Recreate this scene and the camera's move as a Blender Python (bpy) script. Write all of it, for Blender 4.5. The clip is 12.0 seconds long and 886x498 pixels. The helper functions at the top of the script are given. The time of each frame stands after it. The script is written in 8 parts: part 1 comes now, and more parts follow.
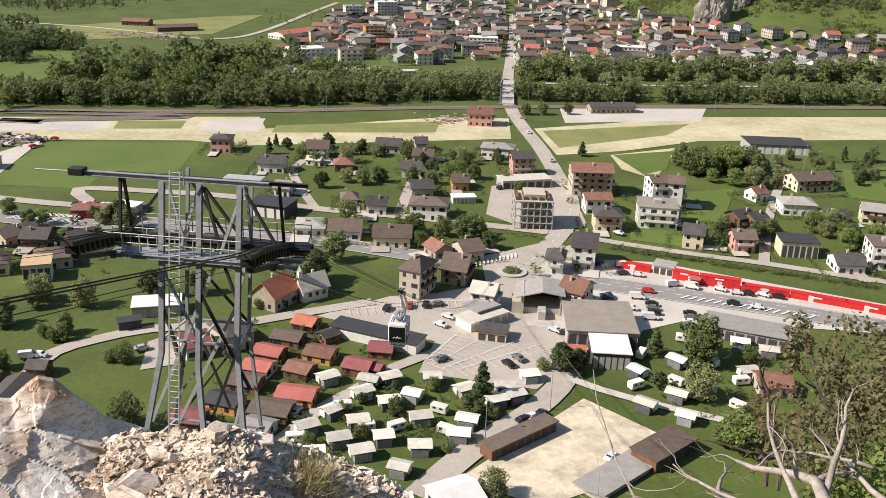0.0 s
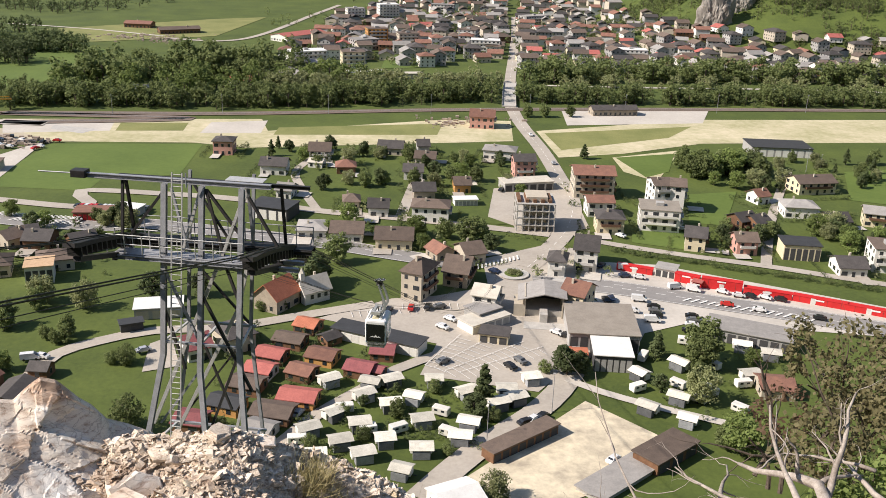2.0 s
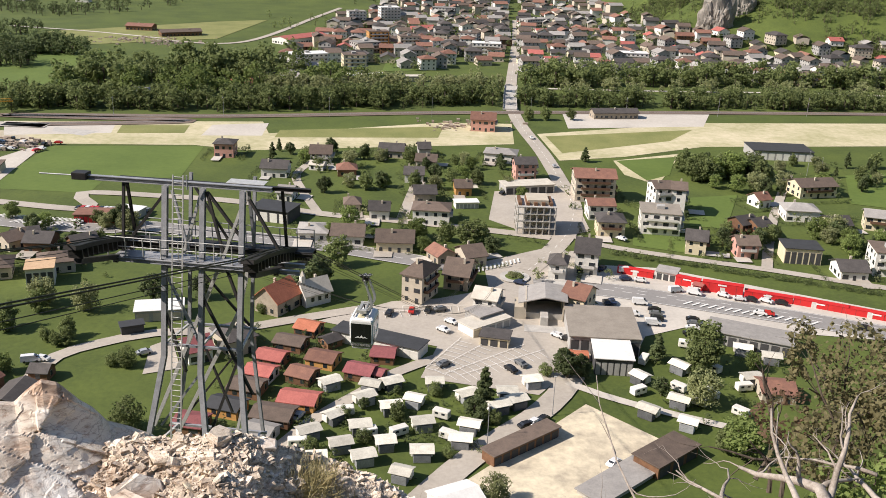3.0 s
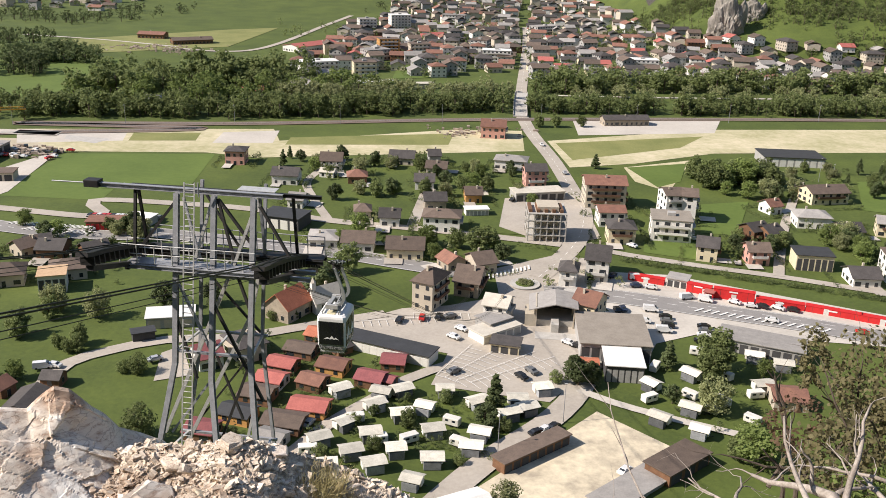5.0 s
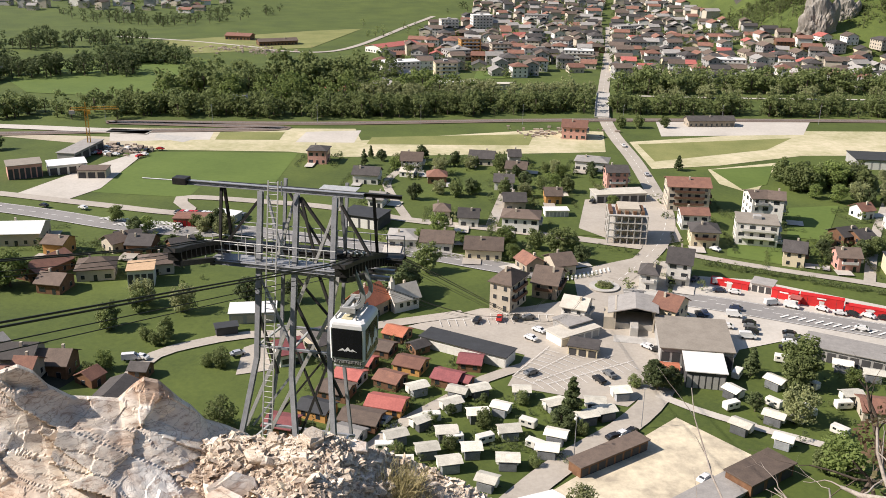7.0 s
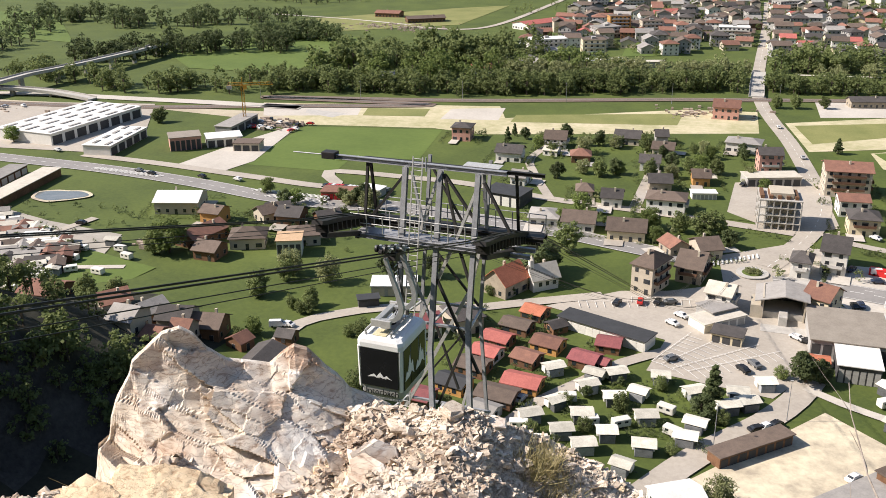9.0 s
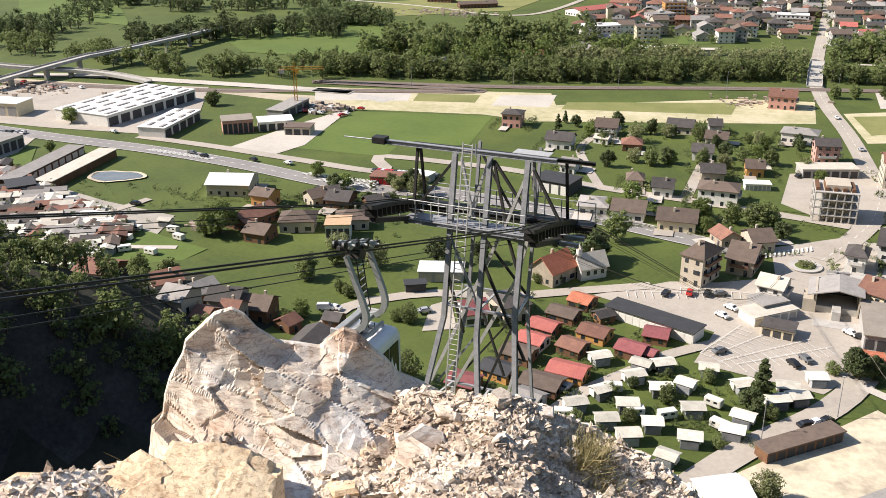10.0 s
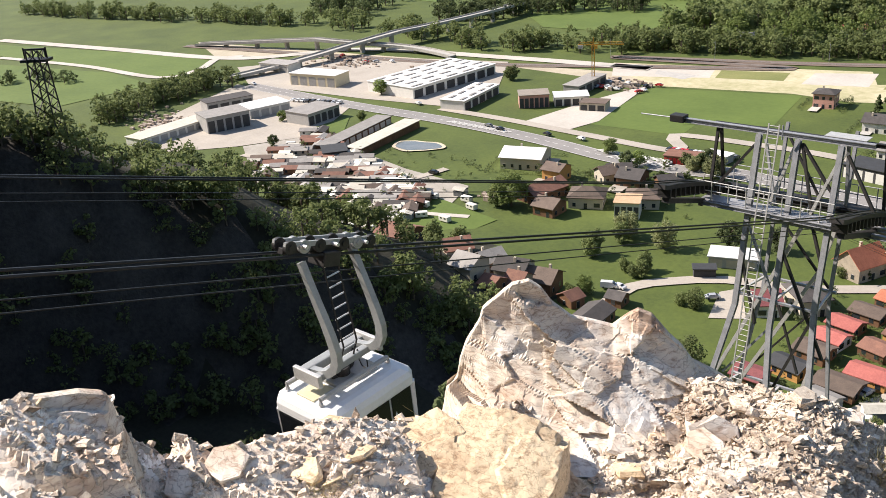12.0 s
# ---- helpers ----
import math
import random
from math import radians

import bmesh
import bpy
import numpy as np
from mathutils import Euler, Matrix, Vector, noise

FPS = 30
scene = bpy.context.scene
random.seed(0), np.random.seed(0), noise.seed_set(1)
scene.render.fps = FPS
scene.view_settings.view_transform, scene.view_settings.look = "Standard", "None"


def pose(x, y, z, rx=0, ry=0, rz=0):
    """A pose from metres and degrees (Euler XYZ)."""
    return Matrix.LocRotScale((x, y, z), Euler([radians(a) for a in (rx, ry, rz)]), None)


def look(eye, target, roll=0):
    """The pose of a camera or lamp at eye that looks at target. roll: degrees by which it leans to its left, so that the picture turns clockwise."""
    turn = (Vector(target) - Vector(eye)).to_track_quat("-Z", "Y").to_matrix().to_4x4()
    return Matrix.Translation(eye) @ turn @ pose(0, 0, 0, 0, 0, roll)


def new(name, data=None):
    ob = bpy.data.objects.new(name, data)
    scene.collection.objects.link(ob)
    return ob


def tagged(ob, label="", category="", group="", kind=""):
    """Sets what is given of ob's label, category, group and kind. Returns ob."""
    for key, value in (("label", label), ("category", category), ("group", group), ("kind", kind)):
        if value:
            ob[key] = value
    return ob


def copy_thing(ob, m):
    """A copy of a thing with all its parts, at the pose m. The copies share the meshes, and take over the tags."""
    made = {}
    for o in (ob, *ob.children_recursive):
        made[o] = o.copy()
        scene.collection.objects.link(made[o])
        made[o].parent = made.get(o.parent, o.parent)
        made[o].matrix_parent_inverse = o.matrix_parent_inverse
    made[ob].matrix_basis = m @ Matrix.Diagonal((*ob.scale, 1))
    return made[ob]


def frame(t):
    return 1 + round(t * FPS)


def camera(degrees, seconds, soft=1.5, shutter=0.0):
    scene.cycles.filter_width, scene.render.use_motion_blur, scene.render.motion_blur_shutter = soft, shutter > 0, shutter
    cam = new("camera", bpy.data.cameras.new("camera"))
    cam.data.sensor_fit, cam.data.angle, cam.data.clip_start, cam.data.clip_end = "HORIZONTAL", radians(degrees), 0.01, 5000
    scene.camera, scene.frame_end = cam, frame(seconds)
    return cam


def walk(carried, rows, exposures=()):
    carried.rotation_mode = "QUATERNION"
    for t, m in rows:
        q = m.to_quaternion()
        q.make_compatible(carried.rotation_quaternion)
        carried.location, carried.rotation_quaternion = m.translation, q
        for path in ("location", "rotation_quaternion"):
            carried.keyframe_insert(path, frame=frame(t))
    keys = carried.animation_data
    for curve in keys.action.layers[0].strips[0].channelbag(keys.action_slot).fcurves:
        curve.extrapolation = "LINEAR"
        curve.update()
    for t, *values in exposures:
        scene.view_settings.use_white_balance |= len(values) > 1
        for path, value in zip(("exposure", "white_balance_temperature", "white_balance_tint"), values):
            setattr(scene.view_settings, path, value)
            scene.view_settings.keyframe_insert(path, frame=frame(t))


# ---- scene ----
cam = camera(50.6, 12.0, soft=0.85)
walk(cam, [
    (0, pose(0.000, 0.000, 120.000, 69.489, -1.873, 0.701)),
    (0.5, pose(0.000, 0.000, 120.000, 69.480, -1.905, 0.742)),
    (1, pose(0.000, 0.000, 120.000, 69.520, -1.898, 0.763)),
    (1.5, pose(0.000, 0.000, 120.000, 69.564, -1.950, 0.802)),
    (2, pose(-0.002, -0.001, 120.000, 69.628, -1.903, 0.835)),
    (2.5, pose(-0.004, -0.001, 120.000, 69.706, -1.981, 0.841)),
    (4.5, pose(-0.008, -0.002, 120.000, 70.110, -1.751, 1.281)),
    (5, pose(-0.010, -0.003, 120.000, 70.205, -1.746, 1.498)),
    (5.5, pose(-0.011, -0.004, 120.000, 70.292, -1.878, 2.041)),
    (6, pose(-0.015, -0.005, 120.000, 70.324, -1.715, 2.832)),
    (6.5, pose(-0.021, -0.006, 120.000, 70.291, -1.717, 3.915)),
    (7, pose(-0.032, -0.010, 120.000, 70.113, -0.897, 6.288)),
    (7.5, pose(-0.044, -0.013, 120.000, 69.860, -0.150, 9.385)),
    (7.7, pose(-0.048, -0.015, 120.000, 69.735, 0.783, 10.706)),
    (9.3, pose(-0.072, -0.022, 120.000, 68.459, 0.383, 16.154)),
    (9.5, pose(-0.076, -0.023, 120.000, 68.270, 0.571, 17.054)),
    (10, pose(-0.089, -0.027, 120.000, 67.928, 0.440, 18.056)),
    (10.5, pose(-0.118, -0.036, 120.000, 67.917, 0.766, 20.839)),
    (11, pose(-0.141, -0.043, 120.000, 67.911, 2.062, 26.585)),
    (11.5, pose(-0.164, -0.050, 120.000, 67.621, 2.962, 31.362)),
    (12, pose(-0.183, -0.056, 120.000, 67.109, 3.655, 35.532)),
], exposures=((0, 0.52), (6.5, 0.55), (9.5, 0.7), (12, 0.85)))

# ---- light ----
SUN_AZ, SUN_EL = -104.0, 40.0          # clockwise from the +y axis, degrees
world = bpy.data.worlds.new("world")
scene.world = world
world.use_nodes = True
wn = world.node_tree
sky = wn.nodes.new("ShaderNodeTexSky")
sky.sky_type, sky.sun_disc = "NISHITA", False
sky.sun_elevation, sky.sun_rotation = radians(SUN_EL), radians(SUN_AZ)
sky.altitude = 600
wn.nodes["Background"].inputs[1].default_value = 0.1
wn.links.new(sky.outputs[0], wn.nodes["Background"].inputs[0])
sun = new("sun", bpy.data.lights.new("sun", "SUN"))
sun.data.energy, sun.data.angle, sun.data.color = 5.0, radians(0.6), (1.0, 0.90, 0.81)
saz = radians(SUN_AZ)
sun.matrix_world = look((math.sin(saz) * math.cos(radians(SUN_EL)) * 400, math.cos(saz) * math.cos(radians(SUN_EL)) * 400, math.sin(radians(SUN_EL)) * 400), (0, 0, 0))


# ---- materials ----
def node(tree, kind, **values):
    n = tree.nodes.new(kind)
    for k, v in values.items():
        n.inputs[k].default_value = v
    return n


MATS = {}


def mat(name, col, col2=None, scale=1.0, rough=0.8, metal=0.0, bump=0.0, fine=None, space="world", patch=0.0, random=0.0, spec=0.4):
    """A surface: two colours mixed by a coarse and a fine noise, with relief; scale in noise cells a metre."""
    if name in MATS:
        return MATS[name]
    m = bpy.data.materials.new(name)
    m.use_nodes = True
    t = m.node_tree
    b = t.nodes["Principled BSDF"]
    b.inputs["Roughness"].default_value, b.inputs["Metallic"].default_value = rough, metal
    b.inputs["Specular IOR Level"].default_value = spec
    col2 = col2 or tuple(c * 0.72 for c in col)
    if space == "world":
        where = t.nodes.new("ShaderNodeNewGeometry").outputs["Position"]
    else:
        where = t.nodes.new("ShaderNodeTexCoord").outputs["Object"]
    n1 = node(t, "ShaderNodeTexNoise", Scale=scale, Detail=5.0, Roughness=0.62)
    n2 = node(t, "ShaderNodeTexNoise", Scale=fine or scale * 7, Detail=4.0, Roughness=0.7)
    for n in (n1, n2):
        t.links.new(where, n.inputs["Vector"])
    add = node(t, "ShaderNodeMath")
    add.operation = "MULTIPLY_ADD"
    add.inputs[1].default_value = 0.45
    t.links.new(n2.outputs[0], add.inputs[0])
    sub = node(t, "ShaderNodeMath")
    sub.operation = "MULTIPLY"
    sub.inputs[1].default_value = 0.62
    t.links.new(n1.outputs[0], sub.inputs[0])
    t.links.new(sub.outputs[0], add.inputs[2])
    ramp = t.nodes.new("ShaderNodeValToRGB")
    ramp.color_ramp.elements[0].position, ramp.color_ramp.elements[1].position = 0.4, 0.68
    ramp.color_ramp.elements[0].color, ramp.color_ramp.elements[1].color = (*col2, 1), (*col, 1)
    t.links.new(add.outputs[0], ramp.inputs[0])
    out = ramp.outputs[0]
    if random:
        info = t.nodes.new("ShaderNodeObjectInfo")
        hsv = node(t, "ShaderNodeHueSaturation")
        rng = node(t, "ShaderNodeMapRange")
        rng.inputs[3].default_value, rng.inputs[4].default_value = 1 - random, 1 + random
        t.links.new(info.outputs["Random"], rng.inputs[0])
        t.links.new(rng.outputs[0], hsv.inputs["Value"])
        t.links.new(out, hsv.inputs["Color"])
        out = hsv.outputs[0]
    t.links.new(out, b.inputs["Base Color"])
    if bump:
        bn = node(t, "ShaderNodeBump", Strength=1.0, Distance=bump)
        t.links.new(add.outputs[0], bn.inputs["Height"])
        t.links.new(bn.outputs[0], b.inputs["Normal"])
    MATS[name] = m
    return m


GRASS = mat("grass", (0.094, 0.123, 0.022), (0.05, 0.072, 0.013), 0.03, 0.9, bump=0.1, fine=0.6)
LAWN = mat("lawn", (0.112, 0.158, 0.03), (0.08, 0.12, 0.021), 0.03, 0.9, bump=0.06, fine=0.35)
MEADOW = mat("meadow", (0.24, 0.235, 0.085), (0.15, 0.165, 0.05), 0.05, 0.9, bump=0.08, fine=0.9)
DIRT = mat("dirt", (0.50, 0.44, 0.33), (0.36, 0.31, 0.22), 0.06, 0.95, bump=0.06, fine=0.8)
SAND = mat("sand", (0.70, 0.61, 0.44), (0.36, 0.31, 0.235), 0.11, 0.95, bump=0.03, fine=0.35)
GRAVEL = mat("gravel", (0.54, 0.50, 0.44), (0.42, 0.385, 0.335), 0.05, 0.95, bump=0.03, fine=0.7)
WASTE = mat("waste_ground", (0.58, 0.51, 0.35), (0.34, 0.32, 0.17), 0.035, 0.95, bump=0.05, fine=0.25)
ASPHALT = mat("asphalt", (0.44, 0.395, 0.335), (0.33, 0.295, 0.25), 0.05, 0.9, bump=0.02, fine=0.9)
TARMAC = mat("tarmac", (0.27, 0.255, 0.24), (0.21, 0.2, 0.19), 0.08, 0.88, bump=0.02, fine=1.2)
PAINT_WHITE = mat("road_paint", (0.75, 0.74, 0.70), (0.6, 0.59, 0.56), 0.5, 0.8)
CONCRETE = mat("concrete", (0.48, 0.46, 0.42), (0.36, 0.34, 0.31), 0.4, 0.85, bump=0.01)
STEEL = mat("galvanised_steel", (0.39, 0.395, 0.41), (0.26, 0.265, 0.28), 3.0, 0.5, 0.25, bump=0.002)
# steel tones; on the tower they also carry lit and shaded members
STEEL_DARK = mat("dark_or_shaded_steel", (0.055, 0.052, 0.05), (0.03, 0.028, 0.027), 4.0, 0.55, 0.4)
STEEL_LIGHT = mat("bright_or_lit_steel", (0.62, 0.61, 0.58), (0.45, 0.44, 0.42), 4.0, 0.4, 0.3)
ROPE = mat("rope_steel", (0.035, 0.035, 0.037), (0.02, 0.02, 0.02), 8.0, 0.5, 0.5)
# near-black: the shade on the gorge cliff is put into this rock colour
ROCK_FAR = mat("shaded_cliff_rock", (0.085, 0.075, 0.065), (0.03, 0.027, 0.024), 0.09, 0.95, bump=0.8, fine=0.9)
CAB_WHITE = mat("cabin_white", (0.80, 0.80, 0.79), (0.72, 0.72, 0.71), 2.0, 0.35, space="object")
CAB_GLASS = mat("cabin_glass", (0.012, 0.013, 0.015), (0.008, 0.009, 0.01), 2.0, 0.08, space="object")
CAB_GREY = mat("cabin_grey", (0.42, 0.42, 0.41), (0.34, 0.34, 0.33), 3.0, 0.5, space="object")
HANGER = mat("hanger_grey", (0.36, 0.37, 0.36), (0.27, 0.28, 0.28), 3.0, 0.5, 0.2, space="object")
BARS = mat("lettering_white", (0.75, 0.75, 0.74), (0.68, 0.68, 0.67), 4.0, 0.5, space="object")
RUBBER = mat("black_rubber", (0.02, 0.02, 0.02), (0.012, 0.012, 0.012), 4.0, 0.7, space="object")


# ---- mesh helpers ----
def part(name, bm, material, parent=None, label="", smooth=False):
    """Links a bmesh as one mesh object, under a thing where one is given."""
    me = bpy.data.meshes.new(name)
    bm.to_mesh(me)
    bm.free()
    for m in (material if isinstance(material, (list, tuple)) else (material,)):
        me.materials.append(m)
    if smooth:
        me.polygons.foreach_set("use_smooth", [True] * len(me.polygons))
    ob = new(name, me)
    if parent:
        ob.parent = parent
    if label:
        tagged(ob, label)
    return ob


def part_like(name, mesh, parent, m=None):
    """One more object on a mesh that is there already."""
    ob = new(name, mesh)
    ob.parent = parent
    if m:
        ob.matrix_basis = m
    return ob


def thing(name, x, y, z, rz=0.0, label="", category="", group="", kind=""):
    ob = new(name)
    ob.empty_display_size = 0.5
    ob.matrix_basis = pose(x, y, z, 0, 0, rz)
    return tagged(ob, label, category, group, kind)


def box(bm, x0, x1, y0, y1, z0, z1, mi=0, bevel=0.0):
    vs = [bm.verts.new((x, y, z)) for z in (z0, z1) for x, y in ((x0, y0), (x1, y0), (x1, y1), (x0, y1))]
    fs = [bm.faces.new([vs[i] for i in q]) for q in ((3, 2, 1, 0), (4, 5, 6, 7), (0, 1, 5, 4), (1, 2, 6, 5), (2, 3, 7, 6), (3, 0, 4, 7))]
    for f in fs:
        f.material_index = mi
    if bevel:
        bmesh.ops.bevel(bm, geom=list({e for f in fs for e in f.edges}), offset=bevel, segments=2, affect="EDGES", profile=0.6)
    return bm


def boxed(*a, bevel=0.0):
    return box(bmesh.new(), *a, bevel=bevel)


def bar(bm, a, b, w, h=None, up=(0, 0, 1)):
    """A straight beam of section w x h from a to b."""
    a, b = Vector(a), Vector(b)
    h = h or w
    d = (b - a).normalized()
    s = d.cross(Vector(up))
    s = s.normalized() if s.length > 1e-4 else Vector((1, 0, 0))
    u = s.cross(d).normalized()
    vs = [bm.verts.new(p + s * i * w / 2 + u * j * h / 2) for p in (a, b) for i, j in ((-1, -1), (1, -1), (1, 1), (-1, 1))]
    for q in ((3, 2, 1, 0), (4, 5, 6, 7), (0, 1, 5, 4), (1, 2, 6, 5), (2, 3, 7, 6), (3, 0, 4, 7)):
        bm.faces.new([vs[i] for i in q])
    return bm


def sweep(bm, section, pts, up=(0, 1, 0)):
    """One connected bar: a closed section (side, up) carried along points."""
    pts = [Vector(p) for p in pts]
    rings = []
    for i, p in enumerate(pts):
        d = (pts[min(i + 1, len(pts) - 1)] - pts[max(i - 1, 0)]).normalized()
        s = d.cross(Vector(up))
        s = s.normalized() if s.length > 1e-4 else Vector((1, 0, 0))
        u = s.cross(d).normalized()
        k = section(i) if callable(section) else section
        rings.append([bm.verts.new(p + s * x + u * y) for x, y in k])
    n = len(rings[0])
    for q0, q1 in zip(rings, rings[1:]):
        for k in range(n):
            bm.faces.new((q0[k], q0[(k + 1) % n], q1[(k + 1) % n], q1[k]))
    bm.faces.new(rings[0][::-1])
    bm.faces.new(rings[-1])
    bmesh.ops.recalc_face_normals(bm, faces=bm.faces)
    return bm


def h_section(w):
    t, h = w * 0.14, w / 2
    return [(-h, -h), (h, -h), (h, -h + t), (t / 2, -h + t), (t / 2, h - t), (h, h - t), (h, h), (-h, h), (-h, h - t), (-t / 2, h - t), (-t / 2, -h + t), (-h, -h + t)]


def profile_beam(bm, a, b, w, up=(0, 0, 1), mid=None):
    """An H-section beam from a to b, by way of a bend where one is given."""
    return sweep(bm, h_section(w), [a, b] if mid is None else [a, mid, b], up)


def tube(bm, pts, r, n=8, caps=True):
    """A round tube along points; r one radius or one a point."""
    pts = [Vector(p) for p in pts]
    rings = []
    ref = Vector((0.13, 0.31, 0.94))
    for i, p in enumerate(pts):
        d = (pts[min(i + 1, len(pts) - 1)] - pts[max(i - 1, 0)]).normalized()
        s = d.cross(ref).normalized()
        u = s.cross(d)
        rr = r[i] if isinstance(r, (list, tuple)) else r
        rings.append([bm.verts.new(p + (s * math.cos(k * math.tau / n) + u * math.sin(k * math.tau / n)) * rr) for k in range(n)])
    for q0, q1 in zip(rings, rings[1:]):
        for k in range(n):
            bm.faces.new((q0[k], q0[(k + 1) % n], q1[(k + 1) % n], q1[k]))
    if caps:
        bm.faces.new(rings[0][::-1])
        bm.faces.new(rings[-1])
    return bm


def drum(bm, x, y, z, r, h, axis="Z", n=16, r2=None):
    rot = {"Z": Matrix(), "X": pose(0, 0, 0, 0, 90, 0), "Y": pose(0, 0, 0, 90, 0, 0)}[axis]
    bmesh.ops.create_cone(bm, cap_ends=True, segments=n, radius1=r, radius2=r if r2 is None else r2, depth=h, matrix=Matrix.Translation((x, y, z)) @ rot)
    return bm


def fbm(x, y, z=0.0, o=4):
    return noise.fractal(Vector((x, y, z)), 1.0, 2.0, o)


# ---- the ground, one sheet from under the camera to the far side of the valley ----
def ramp01(v, a, b):
    q = min(1.0, max(0.0, (v - a) / (b - a)))
    return q * q * (3 - 2 * q)


def height(x, y):
    r = math.hypot(x, y)
    az = math.degrees(math.atan2(x, y))
    side = max(0.0, 115.2 - 0.74 * max(r - 2.0, 0.0)) if r < 175 else 0.0
    back = ramp01(-y, -2, 60) * (100 + 0.7 * max(0.0, -y))          # the mountain behind
    h = max(side, back if y < 2 else 0.0)
    # spur beyond the gorge: a ridge that sinks towards the valley
    ux, uy = -0.76, -0.65
    px, py = x + 118, y - 176
    along, across = px * ux + py * uy, px * uy - py * ux
    across += 10 * fbm(along * 0.02, 3.1)
    top = min(10 + 0.55 * max(along, 0), 48 + 0.17 * max(along, 0))
    if along > -30:
        w = 1.0 - ramp01(-across, 0, 15) if across < 0 else 1.0 - ramp01(across, 12, 95)
        h = max(h, (top * ramp01(along, -30, 12)) * w)
    # added shoulder to the west, out of view: it closes and shades the gorge
    m = ramp01(-az, 70, 82) * ramp01(r, 70, 110) if y > -160 else 0.0
    h = max(h, m * 170)
    # far side of the valley
    far = y * 0.97 + x * 0.26
    h += max(0.0, far - 890) * 0.45 * ramp01(x, 130, 330) + max(0.0, far - 1500) * 0.5
    h += max(0.0, far - 1050) * 0.02
    if r > 140 and h > 1.0:
        h += 7 * fbm(x * 0.02, y * 0.02, 1.0) * ramp01(h, 1, 20)
    elif h > 30:
        h += 1.2 * fbm(x * 0.11, y * 0.11)
    return h


def build_ground():
    xs = [-2600, -1900, -1400, -1100] + [v for v in range(-900, 700, 12)] + [760, 900, 1100, 1400, 1900, 2600]
    ys = [-900, -500, -300, -200, -140] + [v for v in range(-100, 240, 7)] + [v for v in range(240, 1300, 14)] + [1350, 1450, 1600, 1800, 2100, 2500, 2900]
    verts = [(x, y, height(x, y) - 0.05) for y in ys for x in xs]
    n = len(xs)
    faces = [(j * n + i, j * n + i + 1, (j + 1) * n + i + 1, (j + 1) * n + i) for j in range(len(ys) - 1) for i in range(n - 1)]
    me = bpy.data.meshes.new("ground")
    me.from_pydata(verts, [], faces)
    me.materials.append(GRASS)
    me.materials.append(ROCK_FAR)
    # gorge ground coloured dark to stand in for the shade on it
    me.materials.append(mat("shaded_gorge_floor", (0.045, 0.042, 0.026), (0.022, 0.022, 0.014), 0.1, 0.95, bump=0.3, fine=0.8))
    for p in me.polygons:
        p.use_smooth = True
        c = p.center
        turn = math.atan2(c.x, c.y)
        gorge_shade = c.y < 260 and (c.z > 1.5 and turn < -0.5 or turn < -0.6 and math.hypot(c.x, c.y) < 205)
        p.material_index = 1 if p.normal.z < 0.72 else 2 if gorge_shade else 0
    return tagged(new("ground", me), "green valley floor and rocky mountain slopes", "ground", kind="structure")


build_ground()
LEVEL = [0.02]


def patch(name, material, pts, label, lift=None, kind="structure", thick=0.0):
    """A flat piece of ground cover between corner points."""
    LEVEL[0] += 0.006
    z = LEVEL[0] if lift is None else lift
    bm = bmesh.new()
    f = bm.faces.new([bm.verts.new((x, y, z)) for x, y in zip(pts[::2], pts[1::2])])
    if f.normal.z < 0 or (f.normal_update() or f.normal.z < 0):
        f.normal_flip()
    bmesh.ops.triangulate(bm, faces=[f])
    return tagged(part(name, bm, material), label, name.split("_")[0], kind=kind)


def smooth_line(pts, step=6.0):
    p = [Vector((x, y, 0)) for x, y in zip(pts[::2], pts[1::2])]
    out = []
    for i in range(len(p) - 1):
        a, b, c, d = p[max(i - 1, 0)], p[i], p[i + 1], p[min(i + 2, len(p) - 1)]
        n = max(2, int((c - b).length / step))
        for k in range(n):
            t = k / n
            out.append(0.5 * ((2 * b) + (c - a) * t + (2 * a - 5 * b + 4 * c - d) * t * t + (3 * b - a - 3 * c + d) * t ** 3))
    return out + [p[-1]]


def ribbon(bm, line, w, z, off=0.0, dash=None, width_end=None):
    """A strip of width w along a line, shifted sideways by off; dash: (on, gap) in metres."""
    run, prev = 0.0, None
    n = len(line)
    for i, p in enumerate(line):
        d = (line[min(i + 1, n - 1)] - line[max(i - 1, 0)]).normalized()
        s = Vector((d.y, -d.x, 0))
        a, b = p + s * (off - w / 2), p + s * (off + w / 2)
        if prev:
            run += (p - prev[2]).length
            if dash is None or (run % sum(dash)) < dash[0]:
                bm.faces.new([bm.verts.new((*q.xy, z)) for q in (prev[0], a, b, prev[1])][::-1])
        prev = (a, b, p)
    return bm


def road(name, pts, w, label, material=None, lines=(), edge=0.0):
    """A road with its painted lines as parts. lines: (offset, width, dash)."""
    LEVEL[0] += 0.008
    z = LEVEL[0]
    line = smooth_line(pts)
    bm = ribbon(bmesh.new(), line, w, z)
    bmesh.ops.recalc_face_normals(bm, faces=bm.faces)
    r = tagged(part(name, bm, material or ASPHALT), label, "road", kind="structure")
    fine = smooth_line(pts, 1.5)
    for off, lw, dash in lines:
        part("road_marking", ribbon(bmesh.new(), fine, lw, z + 0.012, off, dash), PAINT_WHITE, r)
    return r

# ---- the cableway: tower, ropes, cabin ----
ROPE_X, ROPE_Y = -8.4, 46.0                  # where the near rope crosses the tower's arm
DIRX, DIRY = 0.1118, 0.9937                  # away from the camera, along the ropes
TILT = -6.42                                 # turn of the arm against the x axis


